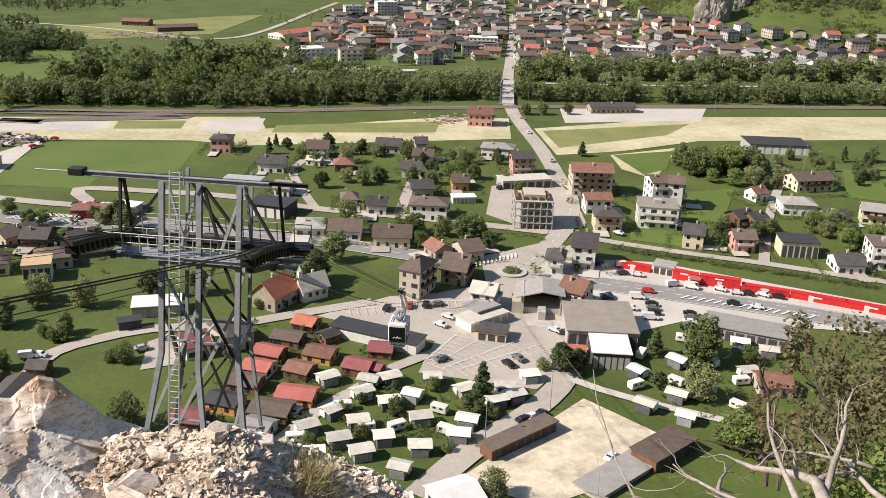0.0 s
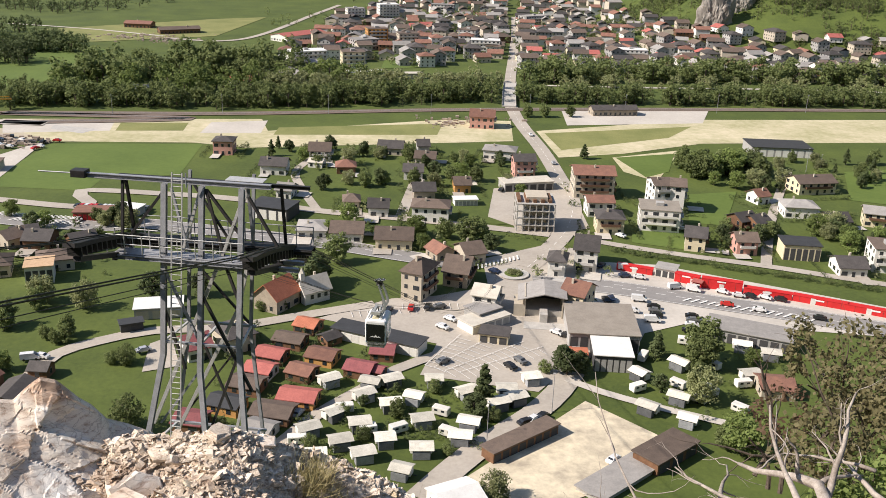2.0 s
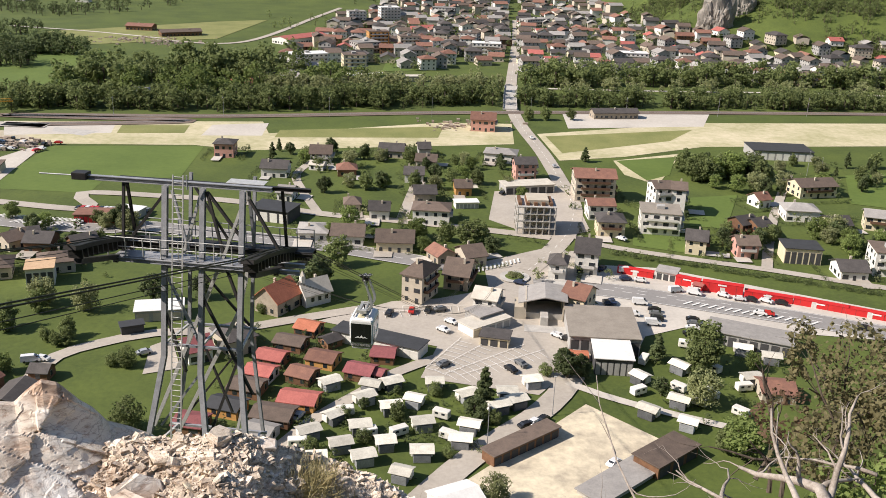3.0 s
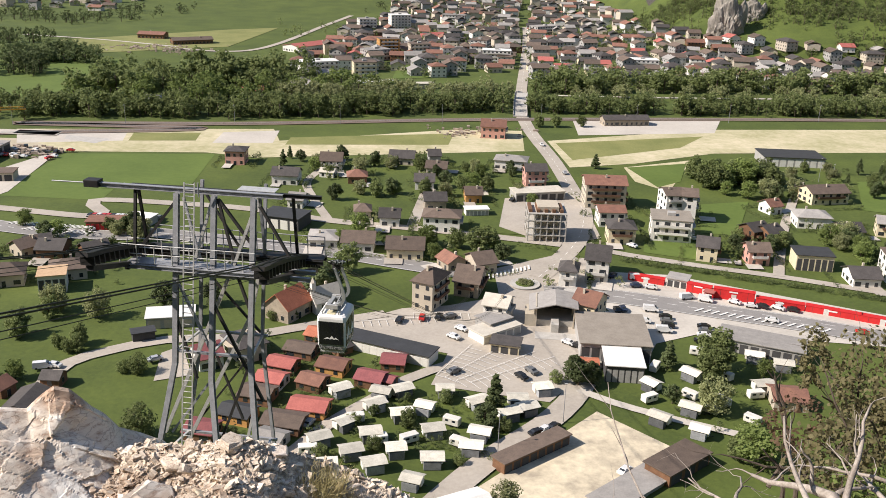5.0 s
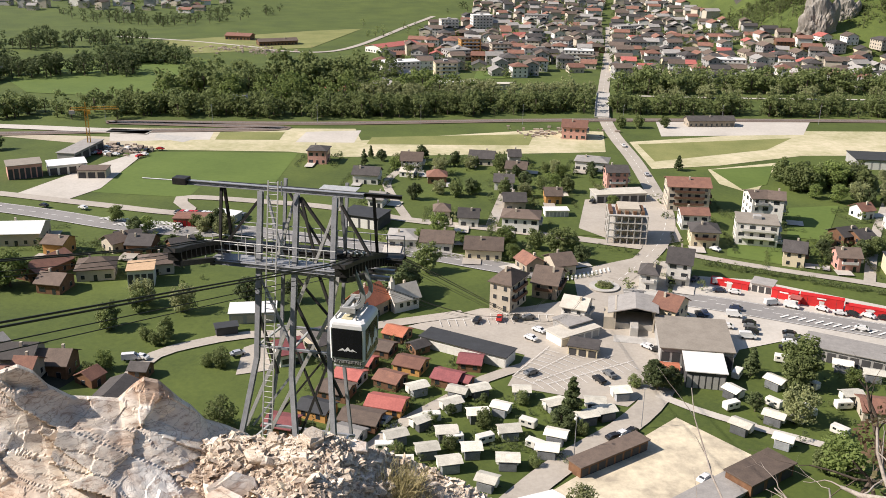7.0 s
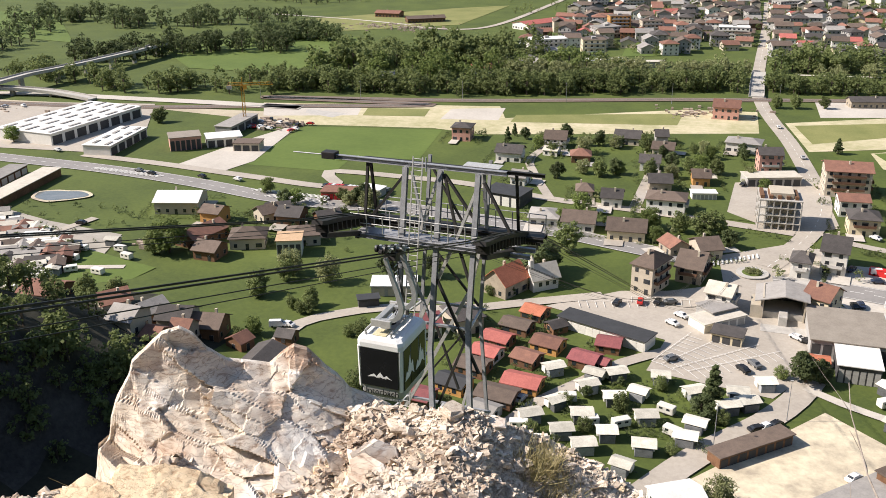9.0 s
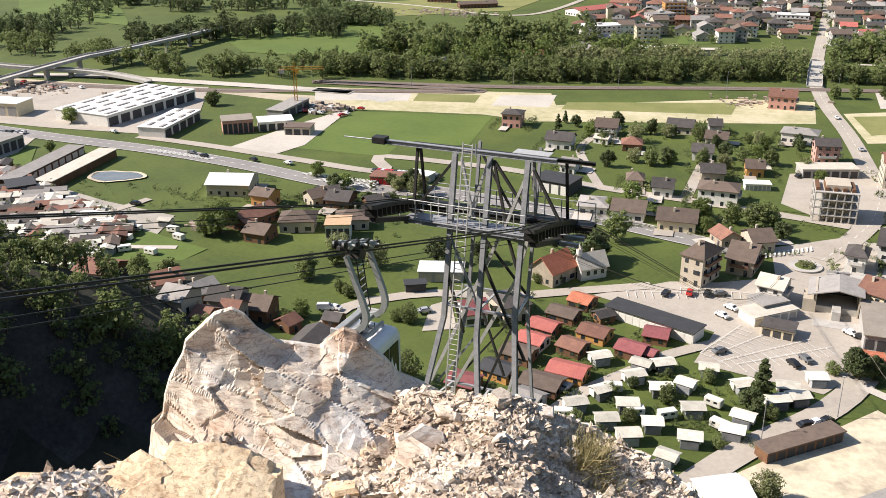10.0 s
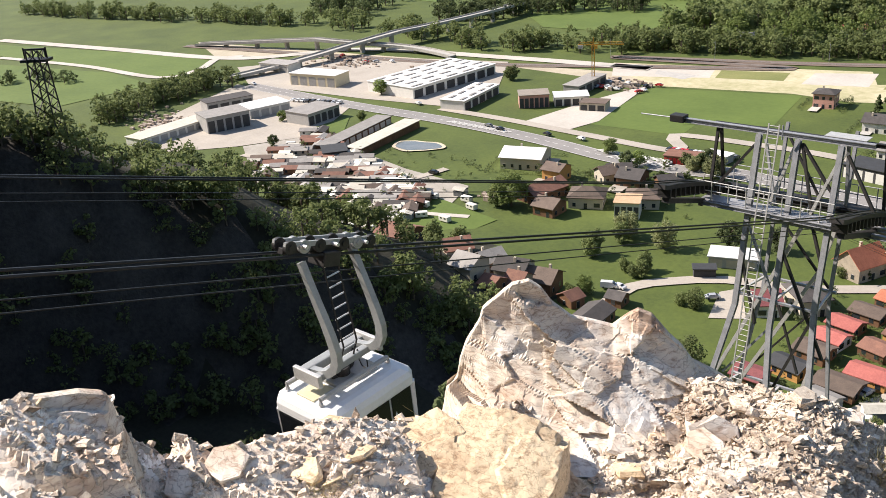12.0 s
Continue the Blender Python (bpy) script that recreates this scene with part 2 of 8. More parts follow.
def rope_z(s):
    """Height of the track rope, s metres down the line from the tower."""
    if s > 5.5:
        return 100.6 - 0.504 * (s - 5.5) + 0.0007 * max(0.0, s - 45) ** 2
    if s < -5.5:
        return 104.3 + 0.303 * (-5.5 - s)
    return 102.45 - 0.336 * s + 0.4 * (1 - s * s / 30.25)


def build_tower():
    base = 80.0
    tw = thing("cableway_tower", -12.15, 46.4, base, TILT, "grey galvanised steel lattice cableway tower on the rocky slope", "tower")
    plat, top = 102.3 - base, 106.0 - base
    FRONT, REAR, LEAN = -1.4, 1.3, 0.18      # the whole shaft leans down the valley, as the ropes pull it

    def at_face(x, z, face):
        """A point on a face of the leaning shaft, z counted from the platform."""
        return (x, face + LEAN * z, plat + z)

    def leg(x, face, knee, foot, w):
        low = at_face(foot, -plat, face - 1.6 if face < 0 else face + 1.4)
        part("leg", profile_beam(bmesh.new(), at_face(x, top - plat, face), low, w, (0, 1, 0), at_face(x, knee, face)), STEEL, tw)
        part("footing", boxed(low[0] - 0.6, low[0] + 0.6, low[1] - 0.6, low[1] + 0.6, -1.5, 0.25, bevel=0.05), CONCRETE, tw)
    for x, knee, foot in ((-2.27, -5.2, -4.9), (-0.26, -6.0, 2.0), (1.84, -4.6, 4.0)):
        leg(x, FRONT, knee, foot, 0.27)
    for x, knee, foot in ((-1.95, -5.2, -4.4), (1.6, -5.0, 3.6)):
        leg(x, REAR, knee, foot, 0.17)

    def brace(a, b, m, w=0.1):
        part("brace", bar(bmesh.new(), a, b, w, w * 1.2, (0, 1, 0)), m, tw)
    # sunlit rods in pale steel, shaded ones in dark: light put into colour
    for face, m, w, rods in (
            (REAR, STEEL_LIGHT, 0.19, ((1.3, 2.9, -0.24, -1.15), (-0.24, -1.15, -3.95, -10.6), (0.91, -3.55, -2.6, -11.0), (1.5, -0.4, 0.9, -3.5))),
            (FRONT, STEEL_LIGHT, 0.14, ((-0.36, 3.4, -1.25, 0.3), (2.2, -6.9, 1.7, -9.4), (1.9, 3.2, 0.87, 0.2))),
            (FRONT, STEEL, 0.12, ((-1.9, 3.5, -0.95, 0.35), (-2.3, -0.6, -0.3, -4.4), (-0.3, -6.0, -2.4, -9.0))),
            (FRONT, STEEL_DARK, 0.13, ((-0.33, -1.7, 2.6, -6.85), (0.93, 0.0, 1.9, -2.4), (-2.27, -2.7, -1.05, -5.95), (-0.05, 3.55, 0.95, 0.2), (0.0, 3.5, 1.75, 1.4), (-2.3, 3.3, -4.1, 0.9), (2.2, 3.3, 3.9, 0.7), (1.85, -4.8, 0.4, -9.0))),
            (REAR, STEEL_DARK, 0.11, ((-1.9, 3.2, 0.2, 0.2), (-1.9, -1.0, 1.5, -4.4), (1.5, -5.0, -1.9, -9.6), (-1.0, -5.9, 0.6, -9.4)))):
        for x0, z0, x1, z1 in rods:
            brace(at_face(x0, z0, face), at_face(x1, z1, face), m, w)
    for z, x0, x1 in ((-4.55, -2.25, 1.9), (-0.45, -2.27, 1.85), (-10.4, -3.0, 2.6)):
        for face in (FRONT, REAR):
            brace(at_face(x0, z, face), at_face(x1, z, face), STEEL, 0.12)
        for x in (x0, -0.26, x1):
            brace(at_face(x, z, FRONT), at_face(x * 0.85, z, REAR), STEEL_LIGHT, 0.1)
    # cross heads; the rear beam's shade is put into its dark steel
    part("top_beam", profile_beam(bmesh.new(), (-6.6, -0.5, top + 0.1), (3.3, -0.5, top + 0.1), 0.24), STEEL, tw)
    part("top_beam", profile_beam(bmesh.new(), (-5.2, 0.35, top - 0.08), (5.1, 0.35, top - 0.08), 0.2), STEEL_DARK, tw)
    for i in range(9):
        x = -5.6 + i * 1.05
        part("purlin", bar(bmesh.new(), (x, -0.5, top + 0.05), (x, 0.35, top - 0.02), 0.06), STEEL, tw)
    part("cover_plate", boxed(0.8, 2.8, -0.3, 0.5, top + 0.22, top + 0.25), STEEL_LIGHT, tw)
    part("pole", tube(bmesh.new(), [(-0.9, -1.2, top), (-0.9, -1.2, top + 0.75)], 0.035), STEEL, tw)
    part("rail_end", tube(bmesh.new(), [(-9.2, -0.5, top + 0.12), (-6.5, -0.5, top + 0.15)], 0.035), STEEL, tw)
    part("winch_box", boxed(-7.3, -6.5, -0.8, -0.2, top - 0.02, top + 0.36, bevel=0.03), STEEL_DARK, tw)
    # platform with railings; rear deck and rails painted darker, as in shade
    part("platform", boxed(-4.9, 3.4, -1.65, -0.75, plat - 0.02, plat + 0.02), STEEL, tw)
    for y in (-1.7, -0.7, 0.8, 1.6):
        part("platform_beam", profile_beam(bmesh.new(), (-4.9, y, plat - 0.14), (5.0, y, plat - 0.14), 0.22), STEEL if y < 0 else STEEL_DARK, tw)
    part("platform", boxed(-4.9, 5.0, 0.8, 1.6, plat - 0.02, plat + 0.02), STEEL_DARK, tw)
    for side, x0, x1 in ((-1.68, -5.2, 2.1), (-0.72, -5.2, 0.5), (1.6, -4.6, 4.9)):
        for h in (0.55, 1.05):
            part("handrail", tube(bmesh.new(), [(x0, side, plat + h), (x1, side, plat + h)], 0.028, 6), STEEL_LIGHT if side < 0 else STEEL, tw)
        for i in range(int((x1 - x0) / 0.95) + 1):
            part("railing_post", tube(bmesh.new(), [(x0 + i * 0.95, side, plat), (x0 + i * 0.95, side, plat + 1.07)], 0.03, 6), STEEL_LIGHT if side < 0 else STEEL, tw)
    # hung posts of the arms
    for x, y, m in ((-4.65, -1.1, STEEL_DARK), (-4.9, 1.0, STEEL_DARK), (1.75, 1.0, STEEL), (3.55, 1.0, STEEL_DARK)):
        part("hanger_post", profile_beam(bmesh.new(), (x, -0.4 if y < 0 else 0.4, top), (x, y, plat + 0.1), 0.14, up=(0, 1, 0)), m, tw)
    # ladder on the face
    for x in (-1.68, -1.14):
        part("ladder_rail", bar(bmesh.new(), at_face(x, top - plat + 0.7, FRONT - 0.45), at_face(x, 1.0 - plat, FRONT - 0.45), 0.06), STEEL_LIGHT, tw)
    first = part("rung", tube(bmesh.new(), [(-1.68, 0, 0), (-1.14, 0, 0)], 0.022, 5), STEEL_LIGHT, tw)
    first.matrix_basis = pose(*at_face(0, top - plat + 0.6, FRONT - 0.45))
    for i in range(1, int((top - 1.5) / 0.3)):
        part_like("rung", first.data, tw, pose(*at_face(0, top - plat + 0.6 - i * 0.3, FRONT - 0.45)))
    # saddles that carry the ropes over the arm
    for x in (3.75, -4.85):
        pts = [(x, s, rope_z(s) - base - 0.16) for s in [i * 0.5 - 6 for i in range(21)]]
        sd = part("rope_saddle", sweep(bmesh.new(), [(-0.31, -0.11), (0.31, -0.11), (0.31, 0.11), (-0.31, 0.11)], pts, (0, 0, 1)), STEEL_DARK, tw, "dark curved steel rope saddle")
        for i in range(1, 20):
            a = pts[i]
            part("saddle_rib", boxed(x - 0.36, x + 0.36, a[1] - 0.05, a[1] + 0.05, a[2] - 0.55, a[2] - 0.1), STEEL_DARK, sd)
        part("saddle_girder", bar(bmesh.new(), (x, -5.4, pts[1][2] - 0.75), (x, 3.6, pts[-2][2] - 0.75), 0.4, 0.25), STEEL_DARK, sd)
        part("saddle_girder", bar(bmesh.new(), (x, -1.7, plat - 0.25), (x, 1.7, plat - 0.25), 0.25, 0.25), STEEL_DARK, sd)
    return tw


build_tower()


def build_ropes():
    for side, gap in (("near", 0.0), ("far", -8.65)):
        for k, (off, drop, r) in enumerate(((-0.19, 0.0, 0.03), (0.19, 0.0, 0.03), (0.0, -0.42, 0.016), (0.05, -0.62, 0.014))):
            pts = []
            for i in range(70):
                s = 215 - i * 4.3 if i < 45 else 21.5 - (i - 45) * 3.6
                ox = ROPE_X + DIRX * s + (gap + off) * DIRY
                oy = ROPE_Y + DIRY * s - (gap + off) * DIRX
                z = rope_z(s) + drop
                pts.append((ox, oy, z))
            tagged(part("track_rope" if k < 2 else "haul_rope", tube(bmesh.new(), pts, r, 6), ROPE), "taut dark steel cableway rope over the tower", "rope", group="ropes of the cableway")


build_ropes()


def build_cabin():
    cc = thing("cable_car", ROPE_X, ROPE_Y, 104, TILT, "black-glazed cable car cabin with a white roof on a curved hanger", "cable car")
    ox, top = -0.1, -3.0                    # roof height below the rope
    W, L = 0.9, 1.2
    # shell with chamfered, inward-leaning ends
    prof = [(0.0, 0.8, 0.8), (-0.12, 0.94, 0.92), (-0.3, 1.0, 0.98), (-1.3, 1.0, 1.0), (-1.9, 0.985, 0.99), (-2.35, 0.95, 0.95), (-2.5, 0.88, 0.9)]
    bm = bmesh.new()
    rings = []
    c = 0.16
    for dz, fx, fy in prof:
        w, l = W * fx, L * fy
        rings.append([bm.verts.new((ox + x, y, top + dz)) for x, y in ((-w + c, -l), (w - c, -l), (w, -l + c), (w, l - c), (w - c, l), (-w + c, l), (-w, l - c), (-w, -l + c))])
    for a, b in zip(rings, rings[1:]):
        for k in range(8):
            bm.faces.new((a[k], b[k], b[(k + 1) % 8], a[(k + 1) % 8]))
    bm.faces.new(rings[0])
    bm.faces.new(rings[-1][::-1])
    bmesh.ops.recalc_face_normals(bm, faces=bm.faces)
    body = part("body", bm, CAB_GREY, cc, "grey painted shell", smooth=False)
    bm = bmesh.new()
    caps = []
    for dz, fx, fy in ((0.02, 0.72, 0.78), (0.0, 0.86, 0.88), (-0.1, 0.99, 0.99), (-0.22, 1.035, 1.025), (-0.4, 1.035, 1.025), (-0.44, 1.0, 1.0)):
        w, l = W * fx, L * fy
        caps.append([bm.verts.new((ox + x, y, top + dz)) for x, y in ((-w + c, -l), (w - c, -l), (w, -l + c), (w, l - c), (w - c, l), (-w + c, l), (-w, l - c), (-w, -l + c))])
    for a, b in zip(caps, caps[1:]):
        for k in range(8):
            bm.faces.new((a[k], b[k], b[(k + 1) % 8], a[(k + 1) % 8]))
    bm.faces.new(caps[0])
    bmesh.ops.recalc_face_normals(bm, faces=bm.faces)
    part("roof", bm, CAB_WHITE, cc, "white rounded roof")
    for qx in (-1, 1):
        for qy in (-1, 1):
            part("corner_post", bar(bmesh.new(), (ox + qx * (W - 0.07), qy * (L - 0.07), top - 0.4), (ox + qx * (W - 0.09), qy * (L - 0.09), top - 2.1), 0.13, 0.13), CAB_WHITE, body, "white corner post")
    for y, s in ((-L, -1), (L, 1)):
        bm = box(bmesh.new(), ox - W + 0.14, ox + W - 0.14, y - 0.03, y + 0.03, top - 1.98, top - 0.44, bevel=0.01)
        win = part("front_window", bm, CAB_GLASS, body, "black tinted glass")
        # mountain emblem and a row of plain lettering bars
        bm = bmesh.new()
        yy = y + s * 0.034
        for x0, x1, x2, h in ((-0.5, -0.22, 0.0, 0.17), (-0.16, 0.04, 0.28, 0.26), (0.1, 0.3, 0.52, 0.16)):
            bm.faces.new([bm.verts.new((ox + v, yy, top - 1.62 + w)) for v, w in ((x0, 0), ((x0 + x1) / 2, h * 0.6), (x1, h), ((x1 + x2) / 2 - 0.02, h * 0.45), (x2, 0), (x1, 0.05))])
        part("emblem", bm, BARS, body, "white peak-shaped emblem")
        written = bpy.data.curves.new("lettering", "FONT")
        written.body, written.size, written.align_x, written.extrude = "Unterbäch", 0.36, "CENTER", 0.004
        ob = new("lettering", written)
        me = bpy.data.meshes.new_from_object(ob)
        bpy.data.objects.remove(ob)
        me.materials.clear()
        me.materials.append(CAB_GLASS)
        part_like("lettering", me, body, pose(ox, y + s * 0.012, top - 2.32, 90, 0, 0 if s < 0 else 180))
    for x, s in ((ox - W, -1), (ox + W, 1)):
        for y0, y1 in ((-L + 0.2, -0.42), (-0.36, 0.36), (0.42, L - 0.2)):
            part("side_window", box(bmesh.new(), x - 0.02, x + 0.02, y0, y1, top - 2.1, top - 0.44, bevel=0.01), CAB_GLASS, body, "black tinted glass")
        xx = x + s * 0.026
        for y0 in (-0.95, 0.05):
            bm = bmesh.new()
            bm.faces.new([bm.verts.new((xx, y0 + v, top - 1.75 + w)) for v, w in ((0, 0), (0.16, 0.4), (0.26, 0.25), (0.46, 0.95), (0.6, 0.5), (0.72, 0.62), (0.85, 0), (0.62, 0.2), (0.42, 0.05))])
            part("emblem", bm, BARS, body)
    # roof gear
    for x in (-0.62, 0.42):
        bm = tube(bmesh.new(), [(ox + x, -1.0, top + 0.04), (ox + x, -1.0, top + 0.16), (ox + x, 0.9, top + 0.16), (ox + x, 0.9, top + 0.04)], 0.055)
        part("roof_rail", bm, CAB_GREY, body)
    part("roof_hatch", boxed(ox - 0.35, ox + 0.2, -1.0, -0.45, top, top + 0.05, bevel=0.015), mat("hatch_cream", (0.62, 0.57, 0.38), (0.52, 0.47, 0.3), 3.0, 0.5, space="object"), body)
    part("roof_box", boxed(ox - 0.15, ox + 0.35, 0.1, 0.65, top, top + 0.12, bevel=0.02), CAB_GREY, body)
    part("skirt", boxed(ox - 0.75, ox + 0.75, -1.1, 1.1, top - 2.58, top - 2.48, bevel=0.02), CAB_GREY, body)
    # hanger: two curved arms on a cradle
    hg = part("hanger", boxed(ox - 0.3, ox + 0.3, -0.4, 0.4, top + 0.02, top + 0.1, bevel=0.03), HANGER, cc, "grey curved steel hanger")
    for y in (-0.62, 0.62):
        pts = [(0.0, -0.02), (0.13, -0.4), (0.27, -0.8), (0.41, -1.18), (0.52, -1.52), (0.59, -1.82), (0.58, -2.06), (0.48, -2.27), (0.3, -2.42), (0.08, -2.5), (-0.16, -2.53), (-0.42, -2.54)]
        wid = [0.06, 0.065, 0.075, 0.085, 0.095, 0.1, 0.1, 0.095, 0.085, 0.075, 0.065, 0.055]
        bm = sweep(bmesh.new(), lambda i: [(-wid[i], -0.07), (wid[i], -0.07), (wid[i], 0.07), (-wid[i], 0.07)], [(p, y, q) for p, q in pts])
        part("hanger_arm", bm, HANGER, hg)
    part("cradle", boxed(-0.5, -0.26, -0.85, 0.85, -2.66, -2.46, bevel=0.04), HANGER, hg)
    part("cradle", boxed(0.0, 0.18, -0.85, 0.85, -2.6, -2.44, bevel=0.04), HANGER, hg)
    for y in (-0.85, 0.85):
        part("cradle_plate", boxed(-0.55, 0.25, y - 0.05, y + 0.05, -2.68, -2.4, bevel=0.02), STEEL_LIGHT, hg)
    for y in (-0.5, 0.5):
        part("pivot_strut", bar(bmesh.new(), (-0.2, y, -2.6), (ox, y * 0.3, top + 0.05), 0.09), STEEL_DARK, hg)
    part("pivot", drum(bmesh.new(), ox, 0, top + 0.12, 0.16, 0.3), STEEL_DARK, hg)
    for y in (-0.18, 0.18):
        part("ladder_rail", tube(bmesh.new(), [(0.06, y, -0.1), (0.2, y, -1.3), (0.3, y, -2.05), (0.1, y, -2.5)], 0.02, 6), STEEL_DARK, hg)
    for i in range(9):
        part("rung", tube(bmesh.new(), [(0.09 + 0.02 * i, -0.18, -0.3 - i * 0.23), (0.09 + 0.02 * i, 0.18, -0.3 - i * 0.23)], 0.018, 5), STEEL_LIGHT, hg)
    part("cable_loop", tube(bmesh.new(), [(0.12, 0.3, -2.4), (0.02, 0.35, -2.6), (0.1, 0.38, -2.85), (0.3, 0.36, -2.85), (0.34, 0.33, -2.6)], 0.015, 5), RUBBER, hg)
    # running gear on the two ropes
    cg = part("carriage", boxed(-0.09, 0.09, -1.3, 1.3, -0.02, 0.13, bevel=0.02), STEEL_DARK, cc, "dark running gear with eight grooved wheels")
    for x in (-0.19, 0.19):
        part("bogie", bar(bmesh.new(), (x, -1.35, 0.22), (x, 1.35, 0.22), 0.07, 0.12), HANGER, cg)
        for y in (-1.2, -0.8, -0.35, 0.35, 0.8, 1.2):
            bm = drum(bmesh.new(), x, y, 0.16, 0.155, 0.1, "X", 20)
            drum(bm, x, y, 0.16, 0.07, 0.16, "X", 12)
            part("wheel", bm, STEEL_DARK if abs(y) != 0.8 else HANGER, cg)
    cg.matrix_basis = pose(0, 0, 0, -18.5, 0, 0) @ Matrix.Scale(0.86, 4)
    for y in (-0.9, 0.0, 0.9):
        part("axle", tube(bmesh.new(), [(-0.42, y, 0.19), (0.42, y, 0.19)], 0.045), STEEL_LIGHT, cg)
    part("gripper", boxed(-0.28, 0.28, -0.25, 0.25, -0.35, 0.0, bevel=0.03), STEEL_DARK, cg)
    return cc


CABIN = build_cabin()

# ---- kinds of things in the valley ----
ROOFS = {
    "brown": mat("roof_brown", (0.155, 0.115, 0.09), (0.10, 0.075, 0.06), 0.5, 0.85, bump=0.03, fine=3.0, random=0.22),
    "dark": mat("roof_dark", (0.085, 0.075, 0.07), (0.05, 0.045, 0.042), 0.5, 0.8, bump=0.03, fine=3.0, random=0.25),
    "red": mat("roof_red", (0.43, 0.135, 0.11), (0.32, 0.095, 0.08), 0.5, 0.75, bump=0.02, fine=2.0, random=0.15),
    "wine": mat("roof_wine", (0.27, 0.085, 0.085), (0.19, 0.06, 0.062), 0.5, 0.75, bump=0.02, fine=2.0, random=0.12),
    "orange": mat("roof_orange", (0.48, 0.17, 0.095), (0.36, 0.12, 0.065), 0.5, 0.75, bump=0.02, fine=2.0),
    "tile": mat("roof_tile", (0.25, 0.125, 0.085), (0.16, 0.08, 0.06), 0.5, 0.85, bump=0.03, fine=3.0, random=0.18),
    "grey": mat("roof_grey", (0.33, 0.31, 0.285), (0.24, 0.225, 0.21), 0.4, 0.8, bump=0.02, fine=2.0, random=0.2),
    "pale": mat("roof_pale", (0.58, 0.54, 0.46), (0.46, 0.42, 0.35), 0.4, 0.8, bump=0.02, fine=2.0),
    "white": mat("roof_white", (0.76, 0.75, 0.72), (0.63, 0.62, 0.59), 0.4, 0.6, bump=0.01, fine=2.0),
    "black": mat("roof_black", (0.05, 0.052, 0.056), (0.035, 0.036, 0.038), 0.4, 0.75, bump=0.01, fine=2.0),
    "peach": mat("roof_peach", (0.56, 0.39, 0.24), (0.45, 0.3, 0.18), 0.5, 0.8, bump=0.02, fine=2.0),
    "gravelroof": mat("roof_gravel", (0.30, 0.265, 0.22), (0.23, 0.2, 0.165), 0.25, 0.95, bump=0.02, fine=2.0),
}
WALLS = {
    "white": mat("wall_white", (0.72, 0.70, 0.65), (0.62, 0.60, 0.55), 0.5, 0.9, fine=4.0, random=0.08),
    "cream": mat("wall_cream", (0.70, 0.61, 0.43), (0.60, 0.52, 0.36), 0.5, 0.9, fine=4.0),
    "beige": mat("wall_beige", (0.52, 0.46, 0.37), (0.43, 0.38, 0.3), 0.5, 0.9, fine=4.0, random=0.1),
    "pink": mat("wall_pink", (0.60, 0.33, 0.27), (0.5, 0.27, 0.22), 0.5, 0.9, fine=4.0),
    "wood": mat("wall_wood", (0.20, 0.105, 0.055), (0.12, 0.06, 0.033), 0.8, 0.8, bump=0.01, fine=6.0, random=0.2),
    "orange": mat("wall_ochre", (0.56, 0.30, 0.10), (0.45, 0.23, 0.07), 0.8, 0.8, fine=5.0),
    "grey": mat("wall_grey", (0.40, 0.39, 0.37), (0.31, 0.3, 0.285), 0.5, 0.9, fine=4.0, random=0.12),
    "dark": mat("wall_dark", (0.07, 0.068, 0.07), (0.05, 0.05, 0.05), 0.5, 0.8, fine=4.0),
    "stone": mat("wall_stone", (0.40, 0.34, 0.26), (0.27, 0.23, 0.18), 0.6, 0.95, bump=0.03, fine=3.0),
    "concrete": CONCRETE,
    "red": mat("wall_red", (0.60, 0.025, 0.025), (0.48, 0.018, 0.02), 0.4, 0.6, fine=3.0),
}
ROOF_WORD = {"brown": "brown", "dark": "dark", "red": "faded red", "wine": "wine-red", "orange": "orange", "tile": "red-brown tiled", "grey": "grey", "pale": "pale", "white": "white", "black": "black", "gravelroof": "gravelled", "peach": "peach-coloured"}
WALL_WORD = {"white": "white plaster", "cream": "cream plaster", "beige": "beige plaster", "pink": "pink plaster", "wood": "dark timber", "orange": "ochre timber", "grey": "grey plaster", "dark": "black clad", "stone": "rough stone", "concrete": "bare concrete", "red": "red panel"}
GLASS = mat("window_glass", (0.035, 0.04, 0.045), (0.02, 0.024, 0.03), 0.4, 0.12, spec=0.6)
FRAME = mat("window_frame", (0.62, 0.6, 0.56), (0.5, 0.48, 0.45), 2.0, 0.6)
SHUTTER = mat("wood_trim", (0.16, 0.085, 0.05), (0.10, 0.055, 0.035), 2.0, 0.7)
SOIL = mat("yard_gravel", (0.40, 0.37, 0.32), (0.29, 0.265, 0.225), 0.12, 0.95, bump=0.02, fine=1.2)


def window_mesh(w, h):
    bm = box(bmesh.new(), -w / 2 - 0.09, w / 2 + 0.09, -0.07, 0.02, -h / 2 - 0.09, h / 2 + 0.09)
    front = [f for f in bm.faces if f.calc_center_median().y < -0.069][0]
    bmesh.ops.inset_individual(bm, faces=[front], thickness=0.1, depth=-0.04)
    front.material_index = 1
    me = bpy.data.meshes.new("window")
    bm.to_mesh(me)
    bm.free()
    me.materials.append(FRAME)
    me.materials.append(GLASS)
    return me


WINDOW, WIDE_WINDOW, DOOR_MESH = window_mesh(1.0, 1.25), window_mesh(2.0, 1.35), window_mesh(1.0, 2.0)


